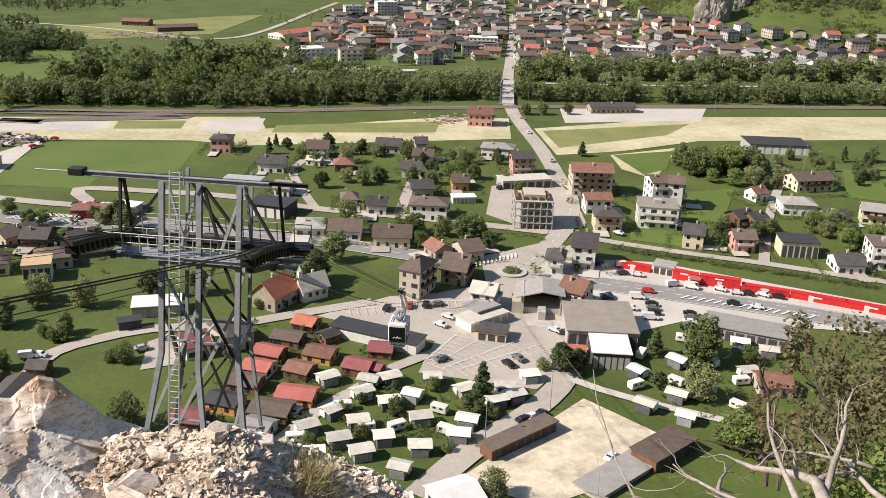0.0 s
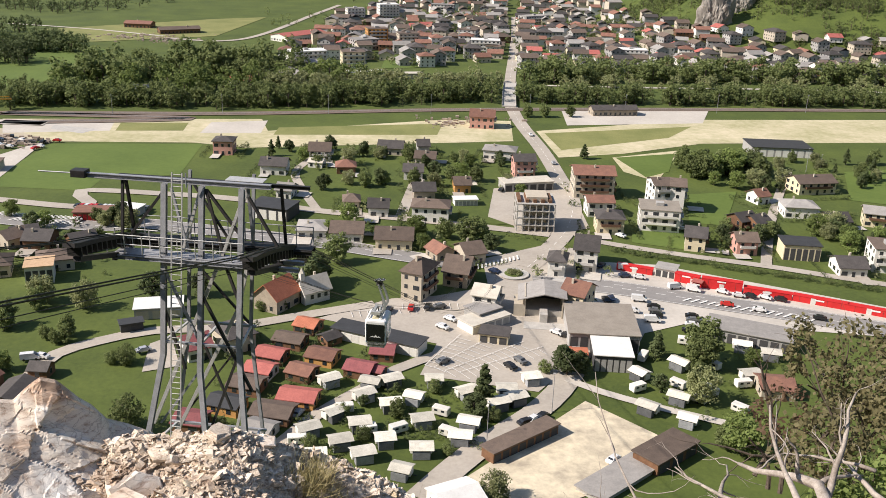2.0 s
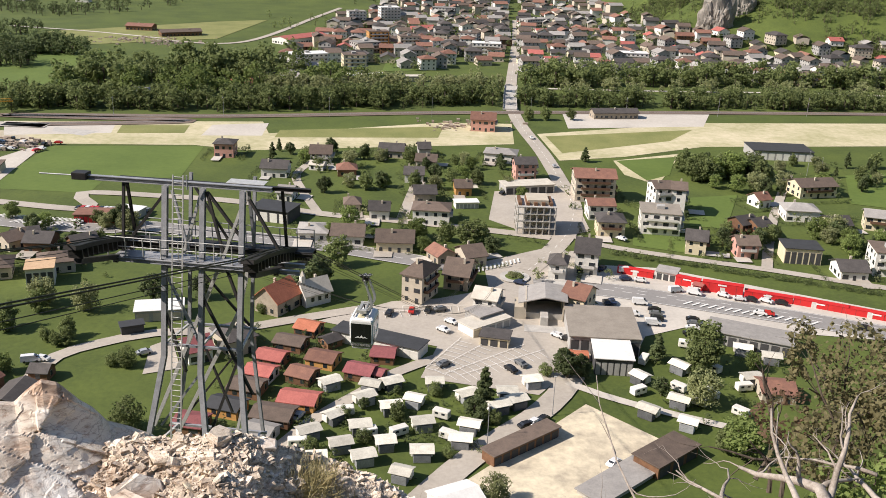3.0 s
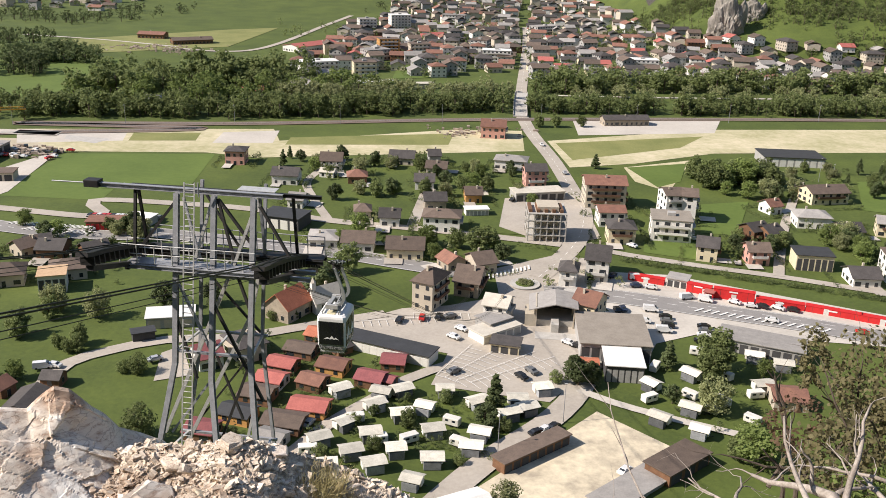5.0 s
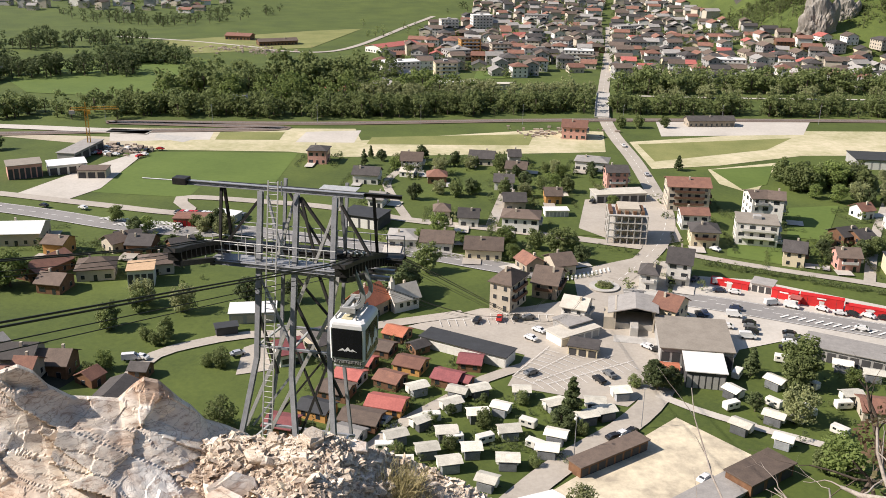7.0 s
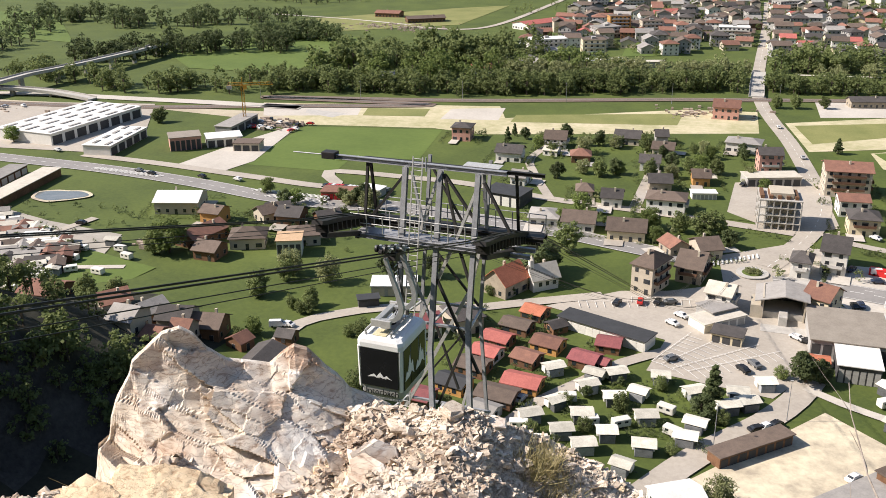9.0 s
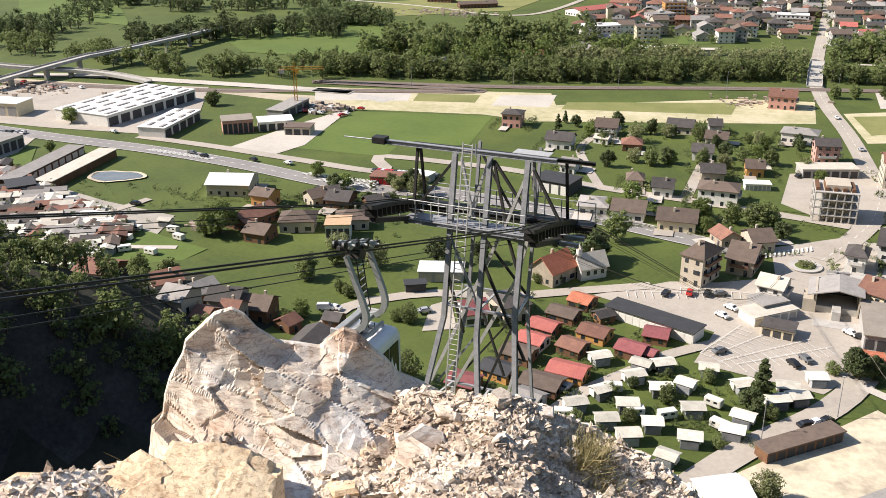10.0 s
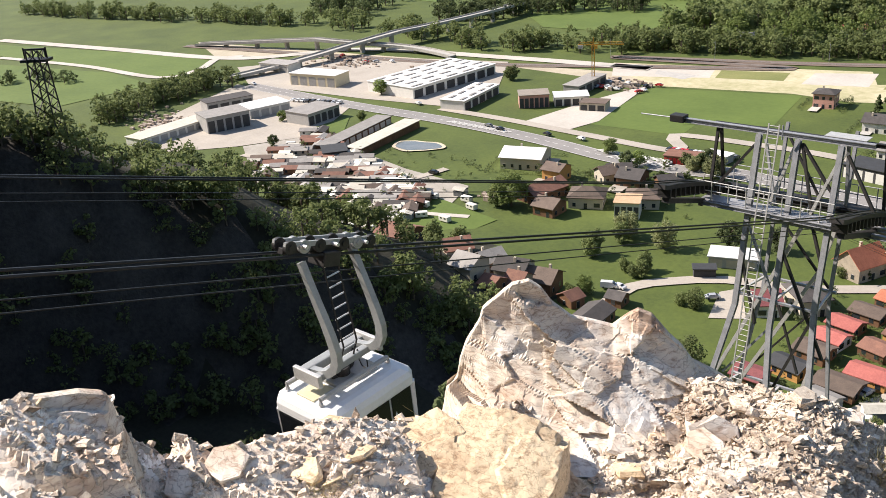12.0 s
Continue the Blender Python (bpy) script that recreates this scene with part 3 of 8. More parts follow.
def slab(bm, a, b, c, d, t):
    """A plate of thickness t under four corners."""
    top = [bm.verts.new(p) for p in (a, b, c, d)]
    low = [bm.verts.new((p[0], p[1], p[2] - t)) for p in (a, b, c, d)]
    bm.faces.new(top)
    bm.faces.new(low[::-1])
    for i in range(4):
        j = (i + 1) % 4
        bm.faces.new((top[i], low[i], low[j], top[j]))


PLOTS = []                                   # where houses stand, for their gardens


def house(x, y, rot, L, span, eave, rise, roof, wall, style="gable", name="house", label="", z=None, windows=True, joined=False):
    """A house whose ridge runs along its own x axis. Styles: gable, hip, flat."""
    rnd = random.Random(int(x * 13 + y * 7 + L * 3))
    z = height(x, y) - 0.3 if z is None else z
    h = thing(name, x, y, z, rot, label or "%s %s with a %s roof" % (WALL_WORD[wall], "house" if eave > 3.2 else "chalet", ROOF_WORD[roof]), name.replace("_", " "))
    if not joined and name == "house" and z > -100:
        PLOTS.append((x, y, rot, L, span))
    l, s = L / 2, span / 2
    e = eave + 0.3
    o = 0.7 if eave > 3.2 else 0.4
    bm = bmesh.new()
    box(bm, -l, l, -s, s, 0, e)
    if style == "gable":
        k = rise
        for xx in (-l, l):
            vs = [bm.verts.new(p) for p in ((xx, -s, e), (xx, s, e), (xx, 0, e + k))]
            bm.faces.new(vs if xx > 0 else vs[::-1])
    part("wall", bm, WALLS[wall], h)
    bm = bmesh.new()
    k = rise / s
    if style == "gable":
        for q in (-1, 1):
            a = (-l - o, q * (s + o), e - o * k + 0.12)
            slab(bm, a, (l + o, q * (s + o), e - o * k + 0.12), (l + o, 0, e + rise + 0.12), (-l - o, 0, e + rise + 0.12), 0.22) if q < 0 else slab(bm, (l + o, q * (s + o), e - o * k + 0.12), a, (-l - o, 0, e + rise + 0.12), (l + o, 0, e + rise + 0.12), 0.22)
    elif style == "hip":
        r = max(0.6, l - s * 0.8)
        b = [bm.verts.new(p) for p in ((-l - o, -s - o, e), (l + o, -s - o, e), (l + o, s + o, e), (-l - o, s + o, e))]
        lo = [bm.verts.new((v.co.x, v.co.y, e - 0.22)) for v in b]
        t = [bm.verts.new(p) for p in ((-r, 0, e + rise), (r, 0, e + rise))]
        bm.faces.new((b[0], b[1], t[1], t[0]))
        bm.faces.new((b[2], b[3], t[0], t[1]))
        bm.faces.new((b[1], b[2], t[1]))
        bm.faces.new((b[3], b[0], t[0]))
        bm.faces.new(lo[::-1])
        for i in range(4):
            bm.faces.new((b[i], lo[i], lo[(i + 1) % 4], b[(i + 1) % 4]))
    else:
        box(bm, -l - 0.25, l + 0.25, -s - 0.25, s + 0.25, e, e + 0.3)
    rf = part("roof", bm, ROOFS[roof], h)
    if style == "flat":
        for i in range(max(1, int(L / 9))):
            cx = -l + (i + 0.6) * L / max(1, int(L / 9)) * 0.9
            part("roof_vent", boxed(cx - 0.6, cx + 0.6, -0.5, 0.5, e + 0.3, e + 1.0, bevel=0.05), WALLS["grey"], rf)
    elif eave > 3.2 and not joined:
        cx, cy = rnd.uniform(-0.3, 0.3) * L, rnd.choice((-1, 1)) * s * 0.3
        part("chimney", boxed(cx - 0.35, cx + 0.35, cy - 0.35, cy + 0.35, e + rise * 0.4, e + rise + 0.7, bevel=0.03), WALLS["beige"], rf)
    if not windows:
        return h
    floors = max(1, int((eave + 0.4) / 2.75))
    if joined:
        bm = bmesh.new()
        for side, length, off in ((0, L, s), (180, L, s), (90, span, l), (270, span, l)):
            n = max(1, int(length / 3.2))
            for f in range(floors):
                for i in range(n):
                    m = pose(0, 0, 0, 0, 0, side) @ pose((i + 0.5) * length / n - length / 2, -off, 1.75 + f * (eave / floors))
                    vs = [bm.verts.new(m @ Vector((u, -0.03, w))) for u, w in ((-0.55, -0.65), (0.55, -0.65), (0.55, 0.65), (-0.55, 0.65))]
                    bm.faces.new(vs)
        tagged(part("windows", bm, GLASS, h), kind="stuff")
        return h
    for side, length, off in ((0, L, s), (180, L, s), (90, span, l), (270, span, l)):
        n = max(1, int(length / 3.1))
        for f in range(floors):
            zc = 1.75 + f * (eave / floors)
            for i in range(n):
                u = (i + 0.5) * length / n - length / 2
                me = WIDE_WINDOW if rnd.random() < 0.22 else WINDOW
                if f == 0 and i == n // 2 and side == 0 and eave > 2.6:
                    part_like("door", DOOR_MESH, h, pose(0, 0, 0, 0, 0, side) @ pose(u, -off, 1.3))
                    continue
                part_like("window", me, h, pose(0, 0, 0, 0, 0, side) @ pose(u, -off, zc))
            if f and side in (0, 90) and eave > 5 and rnd.random() < 0.55:
                w = length * 0.36
                bm = box(bmesh.new(), -w, w, -1.3, 0, zc - 1.2, zc - 1.05)
                box(bm, -w, w, -1.3, -1.2, zc - 1.05, zc - 0.15)
                box(bm, -w, -w + 0.1, -1.2, 0, zc - 1.05, zc - 0.15)
                box(bm, w - 0.1, w, -1.2, 0, zc - 1.05, zc - 0.15)
                b = part("balcony", bm, SHUTTER if wall in ("cream", "wood", "beige", "stone") else FRAME, h)
                b.matrix_basis = pose(0, 0, 0, 0, 0, side) @ pose(0, -off, 0)
    return h


def shed(x, y, rot, L, span, h, roof, wall, label, openings=0, opening="dark", name="shed"):
    """A long low flat-roofed building, with a row of doors along its front."""
    t = thing(name, x, y, height(x, y) - 0.1, rot, label, name.replace("_", " "))
    l, s = L / 2, span / 2
    part("wall", boxed(-l, l, -s, s, 0, h), WALLS[wall], t)
    part("roof", boxed(-l - 0.4, l + 0.4, -s - 0.5, s + 0.5, h, h + 0.28, bevel=0.04), ROOFS[roof], t)
    for i in range(openings):
        w = L / openings
        part("door", boxed(-l + i * w + w * 0.12, -l + (i + 1) * w - w * 0.12, -s - 0.05, -s + 0.05, 0.1, h * 0.78, bevel=0.015), WALLS[opening], t)
    return t


# vehicles: one of each colour, then copies
def car_paint(name, c):
    return mat("car_paint_" + name, c, tuple(v * 0.85 for v in c), 1.0, 0.25, 0.1, space="object", spec=0.6)


def build_car(paint, word, van=False):
    c = thing("van" if van else "car", 0, 0, -500, 0, "parked %s %s on the asphalt" % (word, "van" if van else "car"), "van" if van else "car", "parked vehicles")
    l, w = (2.5, 0.98) if van else (2.15, 0.88)
    prof = [(-l, 0.35), (-l, 0.8), (-l * 0.93, 0.95), (-l * 0.72, 1.02), (-l * 0.45, 1.42), (l * 0.35, 1.45), (l * 0.7, 1.0), (l * 0.95, 0.86), (l, 0.6), (l, 0.35)]
    if van:
        prof = [(-l, 0.4), (-l, 1.9), (-l * 0.95, 2.05), (l * 0.4, 2.05), (l * 0.7, 1.25), (l * 0.95, 1.05), (l, 0.7), (l, 0.4)]
    bm = bmesh.new()
    sides = [[bm.verts.new((px, q * w * (0.82 if pz > 1.1 else 1.0), pz)) for px, pz in prof] for q in (-1, 1)]
    bm.faces.new(sides[0])
    bm.faces.new(sides[1][::-1])
    n = len(prof)
    for i in range(n):
        bm.faces.new((sides[0][i], sides[1][i], sides[1][(i + 1) % n], sides[0][(i + 1) % n]))
    bmesh.ops.recalc_face_normals(bm, faces=bm.faces)
    part("body", bm, paint, c)
    if van:
        part("windscreen", boxed(l * 0.46, l * 0.68, -w * 0.7, w * 0.7, 1.35, 1.85), GLASS, c)
    else:
        for q in (-1, 1):
            part("side_window", boxed(-l * 0.5, l * 0.4, q * w * 0.845 - 0.03, q * w * 0.845 + 0.03, 1.05, 1.36), GLASS, c)
        bm = bar(bmesh.new(), (l * 0.38, 0, 1.4), (l * 0.66, 0, 1.05), w * 1.45, 0.05)
        part("windscreen", bm, GLASS, c)
        bm = bar(bmesh.new(), (-l * 0.5, 0, 1.38), (-l * 0.7, 0, 1.08), w * 1.45, 0.05)
        part("rear_window", bm, GLASS, c)
    me = None
    for px in (-l * 0.62, l * 0.62):
        for q in (-1, 1):
            if me is None:
                me = part("wheel", drum(bmesh.new(), 0, 0, 0, 0.33, 0.2, "Y", 12), RUBBER, c)
                me.matrix_basis = pose(px, q * w * 0.93, 0.33)
            else:
                part_like("wheel", me.data, c, pose(px, q * w * 0.93, 0.33))
    return c


CARS = [build_car(car_paint(n, c), n) for n, c in (("white", (0.75, 0.75, 0.74)), ("black", (0.02, 0.02, 0.022)), ("silver", (0.42, 0.43, 0.45)), ("red", (0.55, 0.03, 0.025)), ("dark blue", (0.03, 0.045, 0.09)), ("grey", (0.16, 0.165, 0.17)))]
VANS = [build_car(car_paint("white", (0.75, 0.75, 0.74)), "white", True)]
USED = set()


def place(template, m):
    """The template itself the first time, a copy after that."""
    if template.name not in USED:
        USED.add(template.name)
        template.matrix_basis = m
        return template
    return copy_thing(template, m)


def car(x, y, rot, k=0):
    return place(CARS[k], pose(x, y, max(LEVEL[0], height(x, y) + LEVEL[0]), 0, 0, rot))


def van(x, y, rot):
    return place(VANS[0], pose(x, y, LEVEL[0], 0, 0, rot))


# caravans and mobile homes
CARAVAN_WHITE = mat("caravan_white", (0.74, 0.72, 0.66), (0.6, 0.58, 0.52), 0.6, 0.55, fine=4.0, random=0.12)
AWNING = mat("awning_cloth", (0.26, 0.27, 0.28), (0.15, 0.155, 0.16), 0.6, 0.9, fine=4.0, random=0.6)
CANVAS = mat("roof_canvas", (0.70, 0.665, 0.57), (0.48, 0.455, 0.385), 0.5, 0.85, fine=3.0, random=0.28)


def build_caravan(k):
    rnd = random.Random(k)
    l, w, h = rnd.uniform(2.1, 2.6), 1.1, 2.4
    c = thing("caravan", 0, 0, -500, 0, ("white caravan under a pitched canvas roof beside a grey awning", "white touring caravan with rounded corners on the grass", "cream caravan with a flat awning and dark windows")[k % 3], "caravan", "caravans of the camp site")
    part("body", boxed(-l, l, -w, w, 0.45, h, bevel=0.25), CARAVAN_WHITE, c)
    for q in (-1, 1):
        for u in (-0.45, 0.4):
            part("window", boxed(u * l - 0.45, u * l + 0.45, q * w - 0.03, q * w + 0.03, 1.45, 2.0, bevel=0.01), GLASS, c)
        part("wheel", drum(bmesh.new(), 0.1, q * (w - 0.15), 0.35, 0.35, 0.22, "Y", 12), RUBBER, c)
    part("drawbar", bar(bmesh.new(), (l, 0, 0.5), (l + 1.1, 0, 0.5), 0.12), STEEL_DARK, c)
    if k % 3 != 1:
        part("awning", boxed(-l * 0.8, l * 0.8, -w - 1.9, -w - 0.02, 0, 2.1, bevel=0.08), AWNING, c)
        bm = bmesh.new()
        o = 0.35
        e, r = 2.55, 0.75
        y0, y1 = (-w - 2.0, w + 0.3)
        yc = (y0 + y1) / 2
        slab(bm, (-l - o, y0, e), (l + o, y0, e), (l + o, yc, e + r), (-l - o, yc, e + r), 0.1)
        slab(bm, (l + o, y1, e), (-l - o, y1, e), (-l - o, yc, e + r), (l + o, yc, e + r), 0.1)
        part("canvas_roof", bm, CANVAS, c)
    return c


CARAVANS = [build_caravan(k) for k in range(6)]


def caravan(x, y, rot, k=0):
    return place(CARAVANS[k], pose(x, y, height(x, y) + 0.01, 0, 0, rot))


# trees: a trunk with limbs and a crown of leaf clumps
def leaf_mat(name, a, b, scale=0.25, random=0.25):
    """Foliage: light passes through the leaves in part."""
    m = mat(name, a, b, scale, 0.75, fine=scale * 9, random=random, spec=0.2)
    t = m.node_tree
    b0, out = t.nodes["Principled BSDF"], t.nodes["Material Output"]
    tr = t.nodes.new("ShaderNodeBsdfTranslucent")
    t.links.new(b0.inputs["Base Color"].links[0].from_socket, tr.inputs["Color"])
    mx = t.nodes.new("ShaderNodeMixShader")
    mx.inputs[0].default_value = 0.45
    t.links.new(b0.outputs[0], mx.inputs[1])
    t.links.new(tr.outputs[0], mx.inputs[2])
    t.links.new(mx.outputs[0], out.inputs["Surface"])
    return m


LEAF = [leaf_mat("leaves_" + n, a, b) for n, a, b in (
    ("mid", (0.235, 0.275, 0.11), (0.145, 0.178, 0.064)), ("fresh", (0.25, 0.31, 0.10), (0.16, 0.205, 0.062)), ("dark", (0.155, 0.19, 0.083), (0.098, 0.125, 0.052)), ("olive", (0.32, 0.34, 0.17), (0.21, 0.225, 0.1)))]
BARK = mat("bark", (0.13, 0.10, 0.075), (0.07, 0.055, 0.042), 2.0, 0.95, bump=0.03)


def leaf_cloud(rng, n_clump, per, rx, rz, zc, leaf, conic=False):
    """Corner points of many small leaf cards, in clumps with gaps between."""
    d = rng.normal(size=(n_clump, 3))
    d /= np.linalg.norm(d, axis=1)[:, None]
    c = d * rng.uniform(0.4, 1.0, (n_clump, 1)) ** 0.6 * np.array((rx, rx, rz)) * rng.uniform(0.75, 1.08, (n_clump, 1))
    if conic:
        f = 1 - 0.85 * (c[:, 2:] + rz) / (2 * rz)
        c[:, :2] *= f * 1.25
        cr = rx * (0.15 + 0.3 * f)
    else:
        cr = rx * rng.uniform(0.26, 0.46, (n_clump, 1))
    n = n_clump * per
    p = rng.normal(size=(n, 3))
    p /= np.linalg.norm(p, axis=1)[:, None]
    d_out = p.copy()
    p = np.repeat(c, per, 0) + p * np.repeat(cr, per, 0) * rng.uniform(0.55, 1.0, (n, 1)) * np.array((1, 1, 0.75)) + np.array((0, 0, zc))
    out = d_out * 0.9 + np.array((0, 0, 0.45)) + rng.normal(size=(n, 3)) * 0.5
    a = np.cross(out, rng.normal(size=(n, 3)))
    a /= np.linalg.norm(a, axis=1)[:, None] + 1e-6
    b = np.cross(out, a)
    b /= np.linalg.norm(b, axis=1)[:, None] + 1e-6
    s = leaf * rng.uniform(0.6, 1.25, (n, 1))
    return np.stack((p - a * s, p + b * s * 0.7, p + a * s, p - b * s * 0.7), 1).reshape(-1, 3)


def quads_mesh(name, pts, material):
    me = bpy.data.meshes.new(name)
    n = len(pts) // 4
    me.vertices.add(n * 4)
    me.vertices.foreach_set("co", pts.astype(np.float32).ravel())
    me.loops.add(n * 4)
    me.loops.foreach_set("vertex_index", np.arange(n * 4, dtype=np.int32))
    me.polygons.add(n)
    me.polygons.foreach_set("loop_start", np.arange(0, n * 4, 4, dtype=np.int32))
    me.update(calc_edges=True)
    me.materials.append(material)
    return me


def build_tree(k, hgt, rx, leafmat, conic=False, label=""):
    rng = np.random.default_rng(k + 5)
    t = thing("tree", 0, 0, -500, 0, label, "tree")
    bm = tube(bmesh.new(), [(0, 0, -0.3), (0.1, 0.05, hgt * 0.3), (0.0, -0.1, hgt * (0.9 if conic else 0.62))], [hgt * 0.028, hgt * 0.02, hgt * 0.006], 7)
    if not conic:
        for i in range(6):
            a = i * 1.05 + k
            z0 = hgt * (0.28 + 0.05 * i)
            tube(bm, [(0, 0, z0), (math.cos(a) * rx * 0.4, math.sin(a) * rx * 0.4, z0 + hgt * 0.13), (math.cos(a) * rx * 0.75, math.sin(a) * rx * 0.75, z0 + hgt * 0.2)], [hgt * 0.012, hgt * 0.008, hgt * 0.003], 5)
    part("trunk", bm, BARK, t)
    pts = leaf_cloud(rng, 52, 60, rx, hgt * 0.46, hgt * 0.5, 0.034 * hgt, conic)
    c = new("crown", quads_mesh("crown", pts, leafmat))
    c.parent = t
    return t


TREES = [build_tree(0, 10, 3.6, LEAF[0], label="leafy green broadleaf tree in the meadow"), build_tree(1, 10, 4.2, LEAF[1], label="fresh green spreading broadleaf tree"), build_tree(2, 10, 3.3, LEAF[2], label="dark green dense tree beside houses"),
         build_tree(3, 10, 2.2, LEAF[2], True, "dark green narrow conifer"), build_tree(4, 10, 4.6, LEAF[3], label="pale olive-green rounded garden tree"), build_tree(5, 10, 5.0, LEAF[0], label="low rounded green bush on the grass")]


def tree(x, y, h=8.0, k=0, wide=1.0):
    s = h / 10.0
    rnd = random.Random(int(x * 31 + y * 17))
    m = pose(x, y, height(x, y), 0, 0, rnd.uniform(0, 360)) @ Matrix.Diagonal((s * wide, s * wide, s, 1))
    t = TREES[k]
    if t.name in USED:
        t = copy_thing(t, m)
    else:
        USED.add(t.name)
    t.matrix_basis = m
    return t


def woods(name, pts, width, count, hmin, hmax, leafmat, label, seed=1, per=18, clumps=17):
    """A belt of trees along a line, too many to count."""
    rng = np.random.default_rng(seed)
    line = smooth_line(pts, 4.0)
    clouds, stems = [], bmesh.new()
    for _ in range(count):
        p = line[int(rng.integers(len(line)))]
        x, y = p.x + rng.uniform(-1, 1) * width, p.y + rng.uniform(-1, 1) * width * 0.6
        h = rng.uniform(hmin, hmax)
        if y > 500 and abs(x - 38 - (y - 612) * 0.0615) < 7:
            continue
        z = height(x, y)
        q = leaf_cloud(rng, clumps, per, h * rng.uniform(0.3, 0.46), h * 0.44, h * 0.48, 0.05 * h)
        clouds.append(q + np.array((x, y, z)))
        bar(stems, (x, y, z - 0.3), (x, y, z + h * 0.5), h * 0.04)
    w = tagged(new(name, quads_mesh(name, np.concatenate(clouds), leafmat)), label, "woods", kind="stuff")
    part("trunks", stems, BARK, w)
    return w


BUSHES = {}


def bush(x, y, h, k=0, wide=1.0):
    """A small garden tree or hedge plant; they are too many to count and are joined at the end."""
    BUSHES.setdefault(k, []).append((x, y, h, wide))


def plant_bushes():
    for k, rows in BUSHES.items():
        rng = np.random.default_rng(60 + k)
        clouds = [leaf_cloud(rng, 10, 15, h * 0.36 * w, h * 0.42, h * 0.5, 0.055 * h) + np.array((x, y, height(x, y))) for x, y, h, w in rows]
        tagged(new("garden_plants", quads_mesh("garden_plants", np.concatenate(clouds), LEAF[k])), "green bushes and hedges between the houses", "bushes", kind="stuff")

# ---- fields, yards and roads ----
patch("field", LAWN, (-199.7, 383.0, -198.2, 454.3, -125.1, 464.1, -121.2, 407.2), "smooth bright green playing field with mown grass", kind="structure")
patch("field", LAWN, (-201.2, 380.2, -152.2, 378.8, -152.6, 396.2, -198.4, 392.0), "bright green strip of grass beside the street")
patch("dirt_belt", WASTE, (-245.2, 503.6, -107.0, 525.7, -98.4, 497.6, -4.0, 540.7, 35.9, 544.0, 34.7, 494.0, -102.6, 459.7, -130.0, 466.4, -201.9, 458.4, -231.0, 472.3), "pale bare earth along the railway works")
patch("dirt_belt", DIRT, (-574.7, 470.2, -343.1, 476.7, -230.0, 482.4, -202.2, 458.2, -299.9, 474.2, -418.6, 466.6, -516.4, 435.2), "pale bare earth beside the new road")
patch("gravel_apron", GRAVEL, (-244.6, 502.3, -185.1, 508.9, -179.9, 485.2, -231.0, 472.3), "grey gravel apron of the road works")
patch("concrete_slab", CONCRETE, (-213.2, 493.4, -186.9, 488.1, -191.8, 477.0, -211.0, 484.4), "pale concrete slab on the works")
patch("gravel_apron", GRAVEL, (-132.8, 512.9, -103.0, 522.0, -101.0, 491.9, -132.5, 487.2), "grey gravel apron of the road works")
patch("meadow", MEADOW, (-93.9, 506.4, -3.9, 530.3, -6.5, 502.1, -93.8, 489.1), "dry grass strip beside the railway")
patch("meadow", MEADOW, (-180.3, 504.0, -144.6, 509.7, -142.5, 490.9, -177.1, 485.6), "dry grass strip beside the railway")
patch("dirt_field", WASTE, (49.0, 520.0, 150.8, 565.5, 276.0, 585.5, 248.9, 522.4, 139.2, 504.0, 91.0, 475.2, 55.9, 462.4), "bare sandy building ground")
patch("meadow", MEADOW, (53.3, 515.1, 142.8, 545.8, 122.8, 514.7, 58.9, 477.8), "sparse dry grass on the sandy ground")
patch("station_square", GRAVEL, (69.4, 578.2, 164.9, 594.1, 152.0, 556.3, 68.4, 537.2), "grey station forecourt")
patch("dirt_field", WASTE, (83.7, 466.2, 122.9, 486.8, 98.3, 423.8, 85.1, 439.7), "bare sandy yard")
patch("lawn", LAWN, (85.2, 466.4, 118.3, 479.0, 107.6, 442.6, 94.4, 430.9), "green grass beside the trees")
patch("lawn", LAWN, (197.5, 454.2, 222.7, 461.7, 196.2, 400.1, 181.0, 405.1), "bright green lawn")
patch("lawn", LAWN, (73.7, 351.3, 95.2, 357.0, 90.5, 331.8, 71.4, 338.0), "bright green lawn before the flats")
patch("lawn", LAWN, (108.6, 405.1, 132.2, 412.3, 113.7, 362.5, 99.2, 364.5), "bright green lawn beside the flats")
patch("yard", SOIL, (-111.3, 453.9, 32.9, 488.7, 44.6, 415.2, 48.1, 352.0, -51.6, 358.8, -85.5, 390.4), "green garden quarter with drives", kind="structure").data.materials[0] = GRASS
patch("forecourt", ASPHALT, (-37.7, 258.9, -16.5, 275.8, -2.1, 279.4, 18.6, 290.8, 33.4, 287.3, 47.7, 281.5, 65.3, 267.5, 58.7, 250.9, 36.8, 234.8, 25.9, 217.9, -5.5, 225.0, -1.4, 244.3), "worn grey asphalt forecourt of the cableway station")
patch("crossing", ASPHALT, (13.5, 314.2, 37.3, 331.4, 55.8, 327.1, 53.9, 299.1, 33.4, 286.3, 14.8, 290.5), "grey asphalt round the roundabout")
patch("car_park", GRAVEL, (56.3, 315.5, 76.5, 314.7, 145.8, 283.1, 135.9, 260.2, 97.7, 263.9, 83.3, 269.0, 57.7, 254.7, 48.9, 283.9), "pale gravel car park beside the main road")
patch("apartment_yard", ASPHALT, (20.8, 403.3, 55.2, 416.5, 57.2, 353.0, 38.1, 340.9, 17.0, 362.8), "grey asphalt yard round the flats")
patch("sand_lot", SAND, (37.7, 214.0, 53.8, 198.1, 33.3, 172.9, 22.9, 166.6, 5.6, 176.7), "pale trampled sand riding ground")
